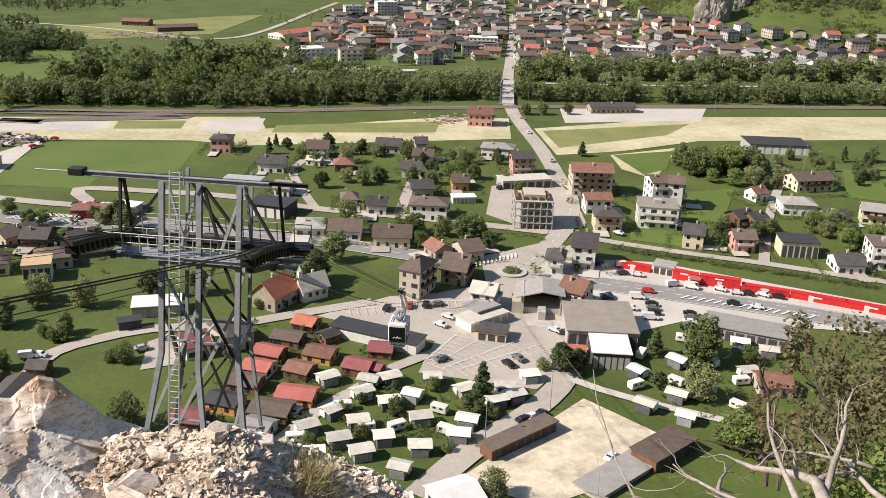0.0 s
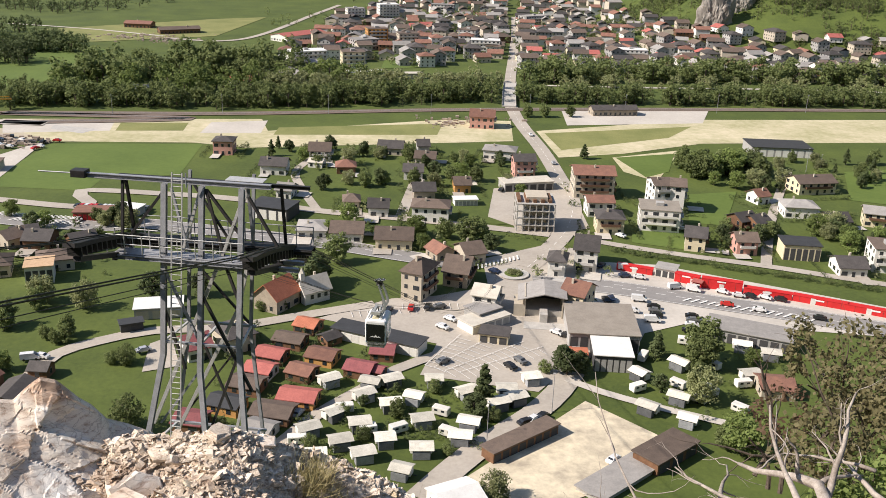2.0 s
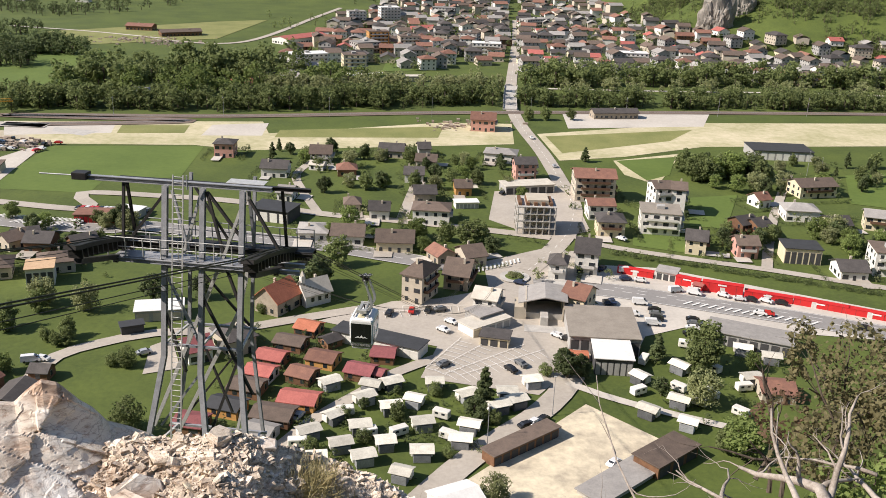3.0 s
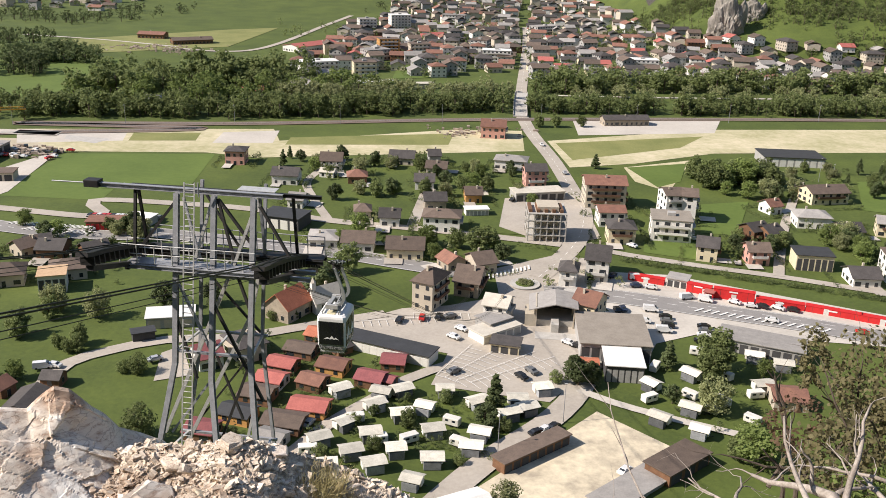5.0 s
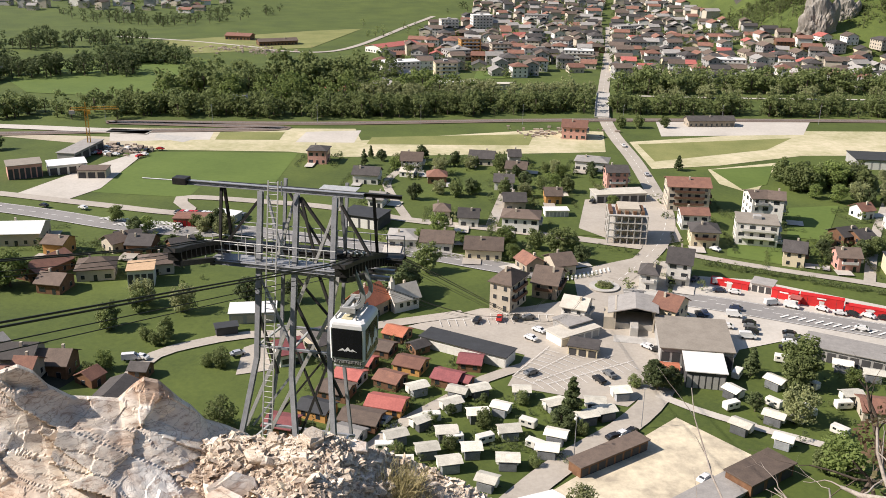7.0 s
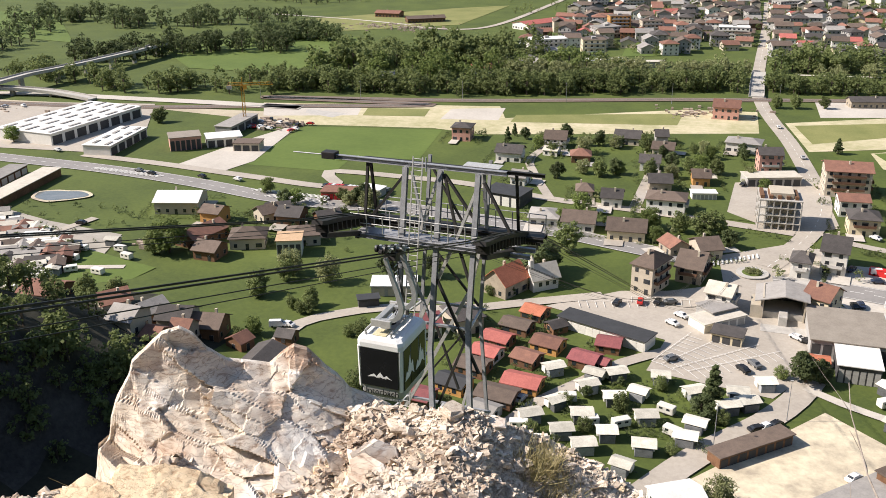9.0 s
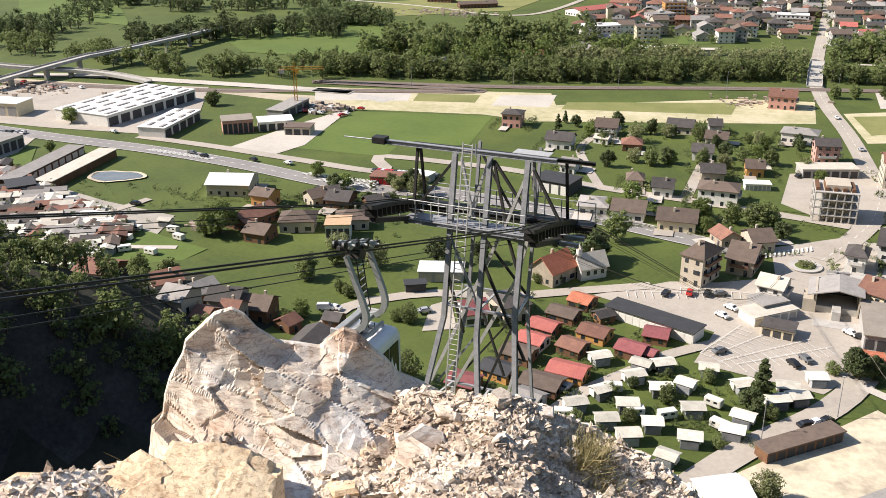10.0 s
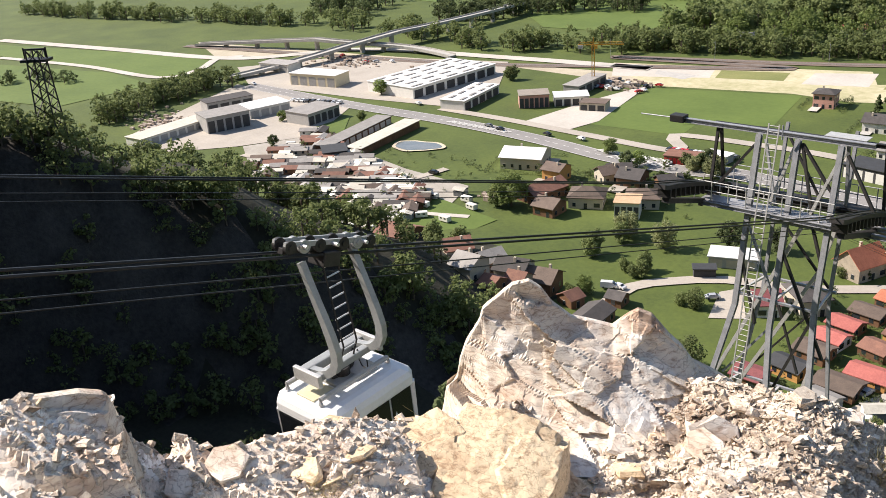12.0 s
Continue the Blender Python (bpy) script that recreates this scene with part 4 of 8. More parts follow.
patch("farm_yard", ASPHALT, (-82.3, 237.6, -77.8, 243.0, -70.4, 225.1, -79.3, 220.9), "grey farm yard")
patch("works_yard", GRAVEL, (-227.4, 372.7, -217.2, 416.7, -203.2, 460.5, -201.0, 441.6, -195.3, 385.8, -202.1, 365.5), "pale gravel works yard")
patch("industrial_yard", ASPHALT, (-469.9, 413.2, -418.6, 466.6, -306.7, 485.2, -274.0, 420.9, -276.4, 381.5, -334.2, 378.1, -424.4, 379.9), "grey industrial yard")
patch("industrial_yard", ASPHALT, (-398.7, 274.3, -431.4, 377.3, -327.8, 361.3, -307.5, 312.9, -330.2, 283.1, -354.3, 262.9), "grey industrial yard")
patch("camp_ground", SOIL, (-327.6, 284.2, -307.5, 312.9, -235.1, 289.7, -199.3, 283.0, -185.6, 231.8, -229.3, 228.0, -285.2, 250.6), "trodden ground of the camp site")
patch("lawn", LAWN, (-232.1, 260.4, -207.7, 268.3, -169.8, 257.2, -175.7, 231.2, -206.7, 233.0), "green camping lawn")
patch("lawn", LAWN, (-318.1, 324.4, -316.2, 347.8, -287.5, 306.5, -306.0, 303.5), "green strip between sheds")
patch("far_field", LAWN, (-342.5, 672.8, -291.8, 747.5, -238.6, 648.4, -234.7, 576.5, -294.3, 573.5), "bright green field beyond the river woods")
patch("far_field", MEADOW, (-368.0, 853.5, -241.1, 969.1, -194.7, 999.3, -211.6, 848.0, -306.2, 785.7), "pale green field before the far village")
patch("far_field", LAWN, (-743.4, 408.3, -538.1, 428.3, -500.6, 421.1, -488.4, 372.6, -604.1, 377.2, -693.1, 378.5), "bright green field beside the new road")
patch("far_field", LAWN, (-659.5, 358.6, -543.2, 370.3, -486.0, 357.4, -494.4, 295.8, -544.3, 290.3), "bright green field beside the new road")
patch("far_field", LAWN, (-444.9, 705.7, -274.9, 755.3, -235.8, 590.0, -345.6, 595.1), "bright green field beyond the river woods")
patch("far_field", LAWN, (-746.0, 833.0, -643.6, 855.5, -497.5, 677.5, -640.4, 710.7), "bright green field beyond the river woods")
patch("school_field", LAWN, (-53.5, 771.3, -7.6, 790.8, -8.9, 725.1, -53.2, 708.1), "green playing field between blocks")

road("main_road", (-422.1, 377.7, -331.1, 365.0, -260.1, 358.2, -207.2, 348.8, -160.2, 336.6, -126.0, 334.8, -118.4, 339.5, -82.1, 332.9, -46.9, 325.2, -17.0, 315.2, 7.3, 307.5), 11, "wide grey main road with white lane markings", TARMAC, ((-5.0, 0.2, None), (5.0, 0.2, None), (0.0, 0.25, (3, 3))))
road("main_road", (30.2, 293.9, 53.0, 292.5, 86.7, 282.6, 111.9, 274.8, 138.0, 265.2, 180.0, 252.0, 262.0, 226.0), 12, "wide grey main road with white lane markings", TARMAC, ((-5.5, 0.2, None), (5.5, 0.2, None), (0.0, 0.25, (3, 3)), (-2.8, 0.2, (3, 6))))
road("village_street", (-280.0, 376.5, -236.0, 371.3, -189.3, 363.1, -144.4, 357.0, -154.5, 377.8, -116.2, 377.5, -86.8, 373.8, -52.1, 362.4, -19.5, 356.6, 9.9, 350.7, 40.5, 343.2), 6, "pale grey village street", ASPHALT)
road("avenue", (29.2, 307.4, 40.4, 330.4, 49.1, 355.6, 53.8, 386.1, 52.2, 425.6, 48.5, 476.3, 42.8, 523.2, 39.5, 560.2, 38.4, 612.0, 44.1, 698.3, 54.9, 844.5, 65.5, 1010.1, 75.2, 1214.3), 8, "grey avenue from the roundabout to the far village", ASPHALT, ((0.0, 0.2, (3, 4)),))
road("back_street", (50.7, 345.5, 59.3, 336.7, 87.1, 326.1, 115.9, 317.3, 142.7, 307.3, 154.4, 303.2), 4.5, "pale grey street behind the red market halls", ASPHALT)
road("farm_lane", (-105.7, 200.1, -106.9, 216.0, -105.5, 229.1, -97.1, 237.8, -83.6, 246.0, -63.1, 250.0, -43.0, 260.1, -21.5, 270.9), 5.0, "pale grey farm lane through the meadow", ASPHALT)
road("camp_lane", (-1.2, 237.1, -11.8, 227.8, -20.0, 216.2, -29.9, 202.6, -35.1, 191.8, -39.0, 184.3), 4.0, "pale asphalt lane through the camp site", ASPHALT)
road("camp_lane", (36.2, 229.7, 31.1, 218.3, 23.5, 206.2, 11.8, 192.4, 3.8, 181.2, -3.5, 169.1), 7.0, "pale asphalt lane beside the camp site", ASPHALT)
road("camp_lane", (34.2, 225.4, 42.4, 219.1, 54.6, 212.6, 71.5, 205.3), 3.0, "narrow gravel lane", GRAVEL)
road("side_street", (-51.9, 361.0, -63.7, 393.0, -70.5, 419.6, -64.4, 451.5), 4.0, "pale side street between gardens", ASPHALT)
road("side_street", (-18.4, 356.7, -16.4, 386.1, -14.9, 407.9), 4.5, "pale side street between gardens", ASPHALT)
road("side_street", (116.3, 317.4, 126.1, 346.8, 140.1, 384.1, 168.0, 450.4), 4.0, "pale side street between gardens", ASPHALT)
road("railway", (-570.7, 455.8, -339.1, 471.0, -236.4, 495.6, -147.3, 519.7, -251.4, 517.2, -128.6, 535.8, 2.5, 568.7, 147.0, 594.6, 288.6, 614.8), 9, "brown railway track bed with steel rails", mat("ballast", (0.20, 0.155, 0.12), (0.14, 0.105, 0.085), 0.2, 0.95, fine=1.5), ())
road("new_road", (-765.5, 421.4, -620.7, 427.3, -493.3, 434.9, -426.3, 487.4, -313.0, 495.2, -218.8, 495.4, -242.2, 497.0), 10, "pale unfinished new road", GRAVEL)
road("new_road", (-686.1, 374.3, -585.1, 377.8, -499.0, 372.2, -490.4, 397.4, -506.3, 428.7, -495.2, 442.0), 6, "pale unfinished slip road", GRAVEL)
road("river_path", (66.1, 661.5, 143.1, 667.3, 248.1, 680.4, 317.8, 682.4), 4, "pale path along the river woods", GRAVEL)
road("field_path", (-412.2, 882.3, -330.7, 864.7, -254.2, 836.0), 4, "pale field path", GRAVEL)
road("field_path", (-251.1, 825.7, -183.7, 837.2, -148.4, 1052.3, -118.4, 1262.7), 6, "pale street to the far village", ASPHALT)
road("camp_lane", (-229.9, 254.3, -204.3, 249.8, -180.4, 255.1), 3, "narrow gravel lane", GRAVEL)
road("camp_lane", (-317.3, 274.5, -271.1, 273.4, -230.3, 276.1, -219.8, 296.7), 4, "pale asphalt lane through the camp site", ASPHALT)
for off in (-0.75, 0.75):
    part("rail", ribbon(bmesh.new(), smooth_line((-570.7, 455.8, -339.1, 471.0, -236.4, 495.6, -147.3, 519.7, -251.4, 517.2, -128.6, 535.8, 2.5, 568.7, 147.0, 594.6, 288.6, 614.8), 8), 0.3, LEVEL[0] + 0.15, off), STEEL, bpy.data.objects["railway"])


def hatch(x, y, rot, n, length, gap, label):
    """A painted hatched area: slanted bars side by side."""
    LEVEL[0] += 0.004
    t = thing("road_hatching", x, y, LEVEL[0] + 0.05, rot, label, "road marking", kind="structure")
    b = boxed(-length / 2, length / 2, -0.35, 0.35, 0, 0.012)
    first = None
    for i in range(n):
        m = pose((i - n / 2) * gap, 0, 0, 0, 0, 55)
        if first is None:
            first = part("painted_bar", b, PAINT_WHITE, t)
            first.matrix_basis = m
        else:
            part_like("painted_bar", first.data, t, m)


hatch(-155.7, 343.0, -5, 22, 4.2, 1.7, "white_hatched_bars_painted_between_the_lanes".replace("_",", "))
hatch(-241.8, 354.8, -8, 22, 4.2, 1.7, "white_hatched_bars_painted_between_the_lanes".replace("_",", "))
hatch(-151.9, 337.1, -6, 16, 4.2, 1.7, "white_hatched_bars_painted_between_the_lanes".replace("_",", "))
hatch(19.0, 311.1, 36, 12, 4.0, 1.8, "white_hatched_bars_at_the_roundabout".replace("_",", "))
hatch(34.7, 291.1, -10, 8, 3.0, 1.5, "white_hatched_bars_at_the_roundabout".replace("_",", "))
hatch(99.5, 276.3, -19, 16, 4.0, 2.6, "white_hatched_bars_painted_between_the_lanes".replace("_",", "))


def roundabout(x, y):
    t = thing("roundabout", x, y, LEVEL[0], 0, "round planted traffic island with a pale kerb", "traffic island", kind="structure")
    part("kerb", drum(bmesh.new(), 0, 0, 0.1, 5.2, 0.3, n=40), CONCRETE, t)
    part("bed", drum(bmesh.new(), 0, 0, 0.35, 3.6, 0.5, n=32, r2=2.6), GRASS, t)
    rng = np.random.default_rng(3)
    b = new("planting", quads_mesh("planting", leaf_cloud(rng, 30, 20, 2.8, 0.5, 0.9, 0.28), LEAF[3]))
    b.parent = t


roundabout(24.0, 300.0)


def parking_lines(x, y, rot, n, depth=4.6):
    LEVEL[0] += 0.004
    t = thing("parking_lines", x, y, LEVEL[0] + 0.03, rot, "white painted parking bay lines on asphalt", "road marking", kind="structure")
    first = None
    for i in range(n):
        m = pose((i - n / 2) * 2.5, 0, 0)
        if first is None:
            first = part("painted_line", boxed(-0.07, 0.07, -depth / 2, depth / 2, 0, 0.012), PAINT_WHITE, t)
            first.matrix_basis = m
        else:
            part_like("painted_line", first.data, t, m)
    part("painted_line", boxed(-n * 1.25, n * 1.25, depth / 2 - 0.07, depth / 2 + 0.07, 0, 0.012), PAINT_WHITE, t)


parking_lines(2.6, 239.3, 64, 9)
parking_lines(7.6, 237.5, 52, 10)
parking_lines(14.0, 235.6, 41, 12)
parking_lines(18.6, 233.8, 36, 12)
parking_lines(-15.7, 264.9, 14, 10)
parking_lines(-2.8, 270.3, 5, 8)

# ---- buildings of the village ----
house(-7.9, 280.5, -24, 7.2, 12, 9.6, 3.6, "brown", "beige", "hip")
house(5.1, 293.6, -13, 8.2, 13, 5.5, 3.6, "brown", "stone", "gable")
house(8.9, 314.0, 24, 7.5, 11, 4.2, 2.6, "brown", "beige", "gable")
house(-1.8, 314.5, -57, 7.9, 7, 3.6, 2, "tile", "stone", "gable")
house(13.8, 271.1, -17, 7.3, 9, 6.2, 2, "pale", "white", "gable")
house(42.6, 273.4, -29, 7.4, 10.5, 7, 2.8, "tile", "cream", "gable")
house(39.2, 303.8, -11, 5.9, 9, 6, 2.4, "dark", "white", "hip")
house(50.3, 311.7, -11, 7.9, 14, 8.5, 3.2, "dark", "white", "gable")
house(64.0, 400.1, 1, 17.5, 14, 11, 2.4, "tile", "beige", "gable")
house(63.2, 372.8, 3, 10.6, 10, 6.5, 1.6, "tile", "white", "gable")
house(64.3, 351.8, -1, 10.4, 11, 6.5, 2.4, "dark", "cream", "hip")
house(35.3, 426.3, 8, 9.7, 9, 8.5, 2.2, "dark", "pink", "gable")
house(89.8, 383.0, 7, 7.4, 12, 12, 1.8, "brown", "white", "gable")
house(97.4, 382.3, -10, 5.8, 12, 12, 1.8, "brown", "white", "gable")
house(94.4, 334.7, -14, 7.4, 9, 6, 2.6, "dark", "cream", "gable")
house(112.2, 332.7, 1, 7.7, 9, 5.6, 2.2, "brown", "pink", "gable")
house(118.5, 358.0, 27, 8.1, 9, 5.5, 2.2, "dark", "wood", "gable")
house(123.5, 355.7, 30, 7.2, 9, 5.5, 2.2, "dark", "wood", "gable")
house(144.6, 314.8, -1, 9.6, 11, 3.8, 2.4, "dark", "white", "gable")
house(149.0, 380.9, -3, 13.6, 11, 5, 2, "grey", "white", "hip")
house(158.7, 365.9, 6, 9.2, 10, 4.2, 2.4, "dark", "cream", "gable")
house(167.5, 418.3, 13, 18.4, 12, 5.5, 2.4, "brown", "cream", "gable")
house(137.2, 397.6, 23, 6.2, 8, 4, 2.2, "tile", "white", "gable")
house(179.8, 370.8, -16, 14.0, 9, 6, 2, "grey", "cream", "gable")
house(-36.7, 332.3, -0, 11.7, 12, 4, 2.6, "brown", "white", "gable")
house(-18.8, 326.0, 1, 13.3, 12, 4.4, 2.8, "brown", "cream", "gable")
house(-50.4, 335.3, 3, 10.6, 12, 3.4, 1.8, "grey", "white", "hip")
house(-6.2, 358.2, -2, 14.5, 11, 6.4, 2, "brown", "white", "hip")
house(-27.4, 361.6, 1, 7.8, 9, 4.4, 2.4, "dark", "white", "gable")
house(-39.4, 370.1, 7, 6.3, 9, 3.6, 2.2, "brown", "beige", "hip")
house(-10.1, 386.3, 7, 9.0, 10, 4.6, 2.4, "dark", "stone", "gable")
house(6.3, 398.6, 7, 7.0, 9, 4.2, 2.4, "brown", "orange", "gable")
house(-68.3, 381.6, -8, 6.5, 9, 4, 2, "grey", "white", "gable")
house(-62.3, 443.9, 2, 10.1, 10, 5.4, 3, "brown", "white", "gable")
house(-79.6, 416.9, -2, 11.8, 10, 4.8, 2.6, "dark", "white", "gable")
house(-110.2, 448.8, 1, 9.4, 10, 7, 1.6, "dark", "pink", "hip")
house(-47.6, 422.5, 8, 8.6, 9, 3.6, 2.4, "tile", "wood", "hip")
house(-28.9, 460.2, -3, 12.0, 11, 4, 2.6, "dark", "beige", "gable")
house(-15.8, 416.3, 1, 8.5, 9, 4.4, 2.4, "dark", "white", "gable")
house(-10.9, 441.9, -5, 9.6, 9, 4, 2.4, "brown", "beige", "gable")
house(-13.1, 462.4, 8, 5.7, 10, 5, 2.2, "dark", "grey", "gable")
house(25.9, 457.9, -9, 15.6, 11, 5, 1.8, "grey", "white", "hip")
house(-62.1, 430.1, -10, 6.9, 7, 2.8, 1.2, "pale", "white", "gable")
house(-51.7, 267.4, 61, 11.1, 9, 5, 4, "orange", "stone", "gable")
house(-58.8, 239.0, 39, 8.1, 11, 5, 2.6, "dark", "beige", "hip")
house(-68.0, 232.7, 31, 6.6, 9, 4, 2.4, "wine", "white", "gable")
house(-131.1, 293.5, 22, 11.4, 10, 4, 2.2, "brown", "beige", "hip")
house(-128.9, 311.0, 41, 8.4, 9, 4, 2.4, "dark", "wood", "gable")
house(-151.3, 315.9, 32, 8.5, 9, 4, 2.2, "dark", "wood", "gable")
house(-167.3, 285.0, 73, 17.1, 10, 4, 2.4, "tile", "wood", "gable")
house(-157.0, 271.8, -4, 8.3, 9, 3.8, 2.2, "brown", "wood", "gable")
house(-149.2, 285.8, 19, 12.2, 11, 4.2, 2.6, "brown", "beige", "hip")
house(-143.6, 311.4, 2, 9.0, 10, 4.2, 2.4, "dark", "wood", "gable")
house(-153.5, 312.7, 54, 9.7, 8, 4, 2.2, "brown", "beige", "gable")
house(-172.7, 305.1, -3, 7.7, 9, 5, 1.8, "brown", "orange", "gable")
house(-193.4, 316.3, 13, 17.0, 15, 5, 2.4, "white", "beige", "gable")
house(-135.0, 212.3, 7, 9.1, 9, 4.5, 2.4, "dark", "beige", "gable")
house(-125.8, 213.5, 5, 8.1, 9, 4.5, 2.4, "brown", "wood", "gable")
house(-144.2, 213.5, 64, 6.9, 8, 4, 2.2, "grey", "wood", "gable")
house(-141.2, 198.6, -4, 7.2, 9, 5, 2.4, "grey", "beige", "gable")
house(-128.7, 204.3, 3, 5.0, 8, 4, 2.4, "tile", "stone", "gable")
house(-132.9, 197.4, -6, 5.1, 7, 3, 1.6, "tile", "wood", "gable")
house(-156.6, 213.6, 49, 8.1, 9, 4, 2.2, "tile", "beige", "gable")
house(-187.2, 224.2, 3, 12.7, 11, 3.4, 2.2, "tile", "wood", "gable")
house(-104.5, 217.6, -2, 5.0, 5, 2.6, 1.4, "dark", "wood", "gable")
house(-115.2, 210.1, 71, 5.0, 6, 3, 1.6, "tile", "wood", "gable")
# station, railway house, church
house(18.7, 527.1, -4, 13.5, 12, 7, 3, "tile", "pink", "gable")
house(100.4, 572.7, 11, 28.3, 9, 4, 2, "dark", "stone", "gable")
house(-114.3, 658.5, -59, 49.5, 16, 5, 3, "grey", "white", "gable")
house(-109.6, 693.8, 7, 22.8, 14, 6, 1.5, "grey", "grey", "gable")
house(-292.9, 891.0, -3, 24.6, 14, 4, 2, "tile", "wood", "gable")
house(-248.2, 861.6, 30, 36.1, 12, 4, 2, "brown", "wood", "gable")
house(-141.1, 626.5, 13, 13.1, 10, 4, 2, "red", "white", "gable")
house(-137.5, 850.6, 54, 49.6, 20, 5, 2, "red", "white", "gable")
house(-193.7, 583.7, -3, 14.7, 9, 4, 2, "grey", "wood", "gable")
shed(-68.7, 355.4, -15, 16.4, 12, 5, "black", "dark", "low modern house clad in black", 4, "white", "house")
shed(12.5, 258.4, 40, 14.9, 7, 3, "pale", "white", "low pale row of garages with doors", 5, "grey", "garage_row")
shed(12.2, 263.0, 40, 8.8, 7, 4, "grey", "grey", "low grey annex beside the white house", 2, "dark", "annex")
shed(15.5, 248.5, -11, 8.4, 6, 3, "dark", "cream", "small cream kiosk with a dark roof", 3, "dark", "kiosk")
shed(47.0, 254.3, -2, 20.1, 22, 5.5, "gravelroof", "grey", "large flat-roofed store hall", 7, "dark", "store_hall")
shed(47.7, 238.3, -3, 10.4, 15, 5, "white", "dark", "white flat-roofed glazed hall", 6, "grey", "glazed_hall")
shed(-18.0, 243.5, -23, 27.5, 6.5, 3.4, "black", "white", "long low white shed with a black roof", 12, "white", "long_shed")
shed(19.5, 191.9, 41, 21.4, 4, 3, "brown", "wood", "long open timber shed with a red-brown roof", 8, "dark", "stable_shed")
shed(53.0, 188.8, 42, 15.4, 7, 3.2, "brown", "wood", "timber shed with a brown roof at the sand lot", 3, "dark", "shed")
shed(40.5, 179.0, 43, 20.5, 7, 1.2, "grey", "concrete", "low concrete loading platform", 0, "dark", "platform")
shed(-85.8, 258.5, 14, 13.9, 8, 3.5, "white", "grey", "white flat-roofed farm garage", 3, "beige", "farm_garage")
shed(-90.3, 246.4, 26, 6.3, 3.5, 2.8, "black", "dark", "black metal container beside the lane", 2, "dark", "container")
shed(-131.5, 281.8, 19, 8.5, 9, 6, "peach", "white", "white flat-roofed house with a peach roof", 4, "dark", "house")
shed(-318.8, 423.3, 82, 67.3, 36, 6, "white", "white", "large white factory hall with rooflights", 8, "dark", "factory_hall")
shed(-274.4, 395.6, 95, 37.7, 14, 5, "white", "white", "white flat-roofed factory wing", 5, "dark", "factory_wing")
shed(-382.5, 397.6, 6, 32.8, 14, 7, "white", "cream", "cream plaster workshop hall", 5, "grey", "workshop_hall")
shed(-435.5, 418.2, 2, 24.1, 12, 5, "grey", "white", "white flat-roofed workshop building", 3, "grey", "workshop")
shed(-363.8, 305.7, 68, 22.4, 16, 8, "grey", "grey", "grey flat-roofed industrial hall", 5, "dark", "industrial_hall")
shed(-379.2, 284.0, 89, 43.2, 12, 4, "pale", "white", "long white industrial shed", 8, "grey", "industrial_shed")
shed(-392.2, 333.9, 67, 25.6, 12, 6, "dark", "grey", "dark-roofed grey industrial hall", 4, "dark", "industrial_hall")
shed(-365.7, 335.4, 71, 23.0, 16, 5, "white", "white", "white flat-roofed depot hall", 4, "grey", "depot")
shed(-329.7, 335.0, 87, 21.9, 16, 6, "grey", "grey", "grey flat-roofed depot hall", 5, "dark", "depot")
shed(-275.6, 290.3, 47, 10.5, 12, 4, "black", "dark", "dark blue-black flat workshop", 3, "grey", "workshop")
shed(-287.7, 318.3, 97, 52.2, 8, 3.5, "grey", "wood", "long low shed with a grey roof", 10, "white", "long_shed")
shed(-270.9, 319.6, 95, 48.4, 8, 3.5, "pale", "wood", "long low shed with a pale roof", 10, "wood", "long_shed")
shed(-239.5, 401.0, 34, 14.8, 12, 6.5, "gravelroof", "pink", "flat-roofed brick office block", 6, "dark", "office_block")
shed(-224.1, 411.7, 33, 17.0, 12, 4.5, "white", "white", "white workshop with a flat roof", 4, "dark", "workshop")
shed(-231.1, 440.6, 89, 30.6, 9, 5, "grey", "grey", "long grey flat-roofed workshop", 4, "dark", "workshop")
shed(-207.3, 405.1, 11, 12.8, 9, 4, "brown", "beige", "low workshop with a brown roof", 3, "dark", "workshop")
shed(-221.4, 267.7, 6, 16.8, 9, 3, "white", "white", "white washhouse on the camp site", 6, "dark", "washhouse")
shed(-135.8, 344.4, 7, 15.8, 8, 3.5, "tile", "wood", "long low shed with stacked goods", 9, "red", "long_shed")
shed(-125.4, 350.9, -12, 10.2, 7, 3.2, "white", "grey", "white-roofed shed beside the street", 3, "dark", "shed")
shed(131.8, 329.5, -5, 13.3, 10, 6, "black", "cream", "modern flat-roofed cream house", 6, "dark", "house")
shed(174.7, 488.9, -1, 31.4, 18, 5, "black", "grey", "long hall with a dark flat roof", 8, "white", "hall")
shed(91.6, 254.6, -22, 24.4, 10, 4, "grey", "grey", "long grey market shed", 8, "dark", "market_shed")
shed(7.7, 412.1, 7, 10.4, 10, 0.1, "pale", "white", "pale paved garden terrace", 0, "dark", "terrace")
shed(7.8, 378.7, 11, 9.8, 5, 2.8, "white", "white", "row of white garages", 6, "grey", "garage_row")
shed(35.3, 405.8, 16, 22.9, 9, 4, "pale", "grey", "low hall with ribbed pale roof", 6, "dark", "hall")
shed(-65.3, 665.6, 21, 34.1, 8, 5, "white", "white", "long white and blue depot", 6, "grey", "depot")
shed(-33.1, 671.7, 13, 26.3, 7, 4, "pale", "beige", "long pale flat-roofed depot", 6, "grey", "depot")


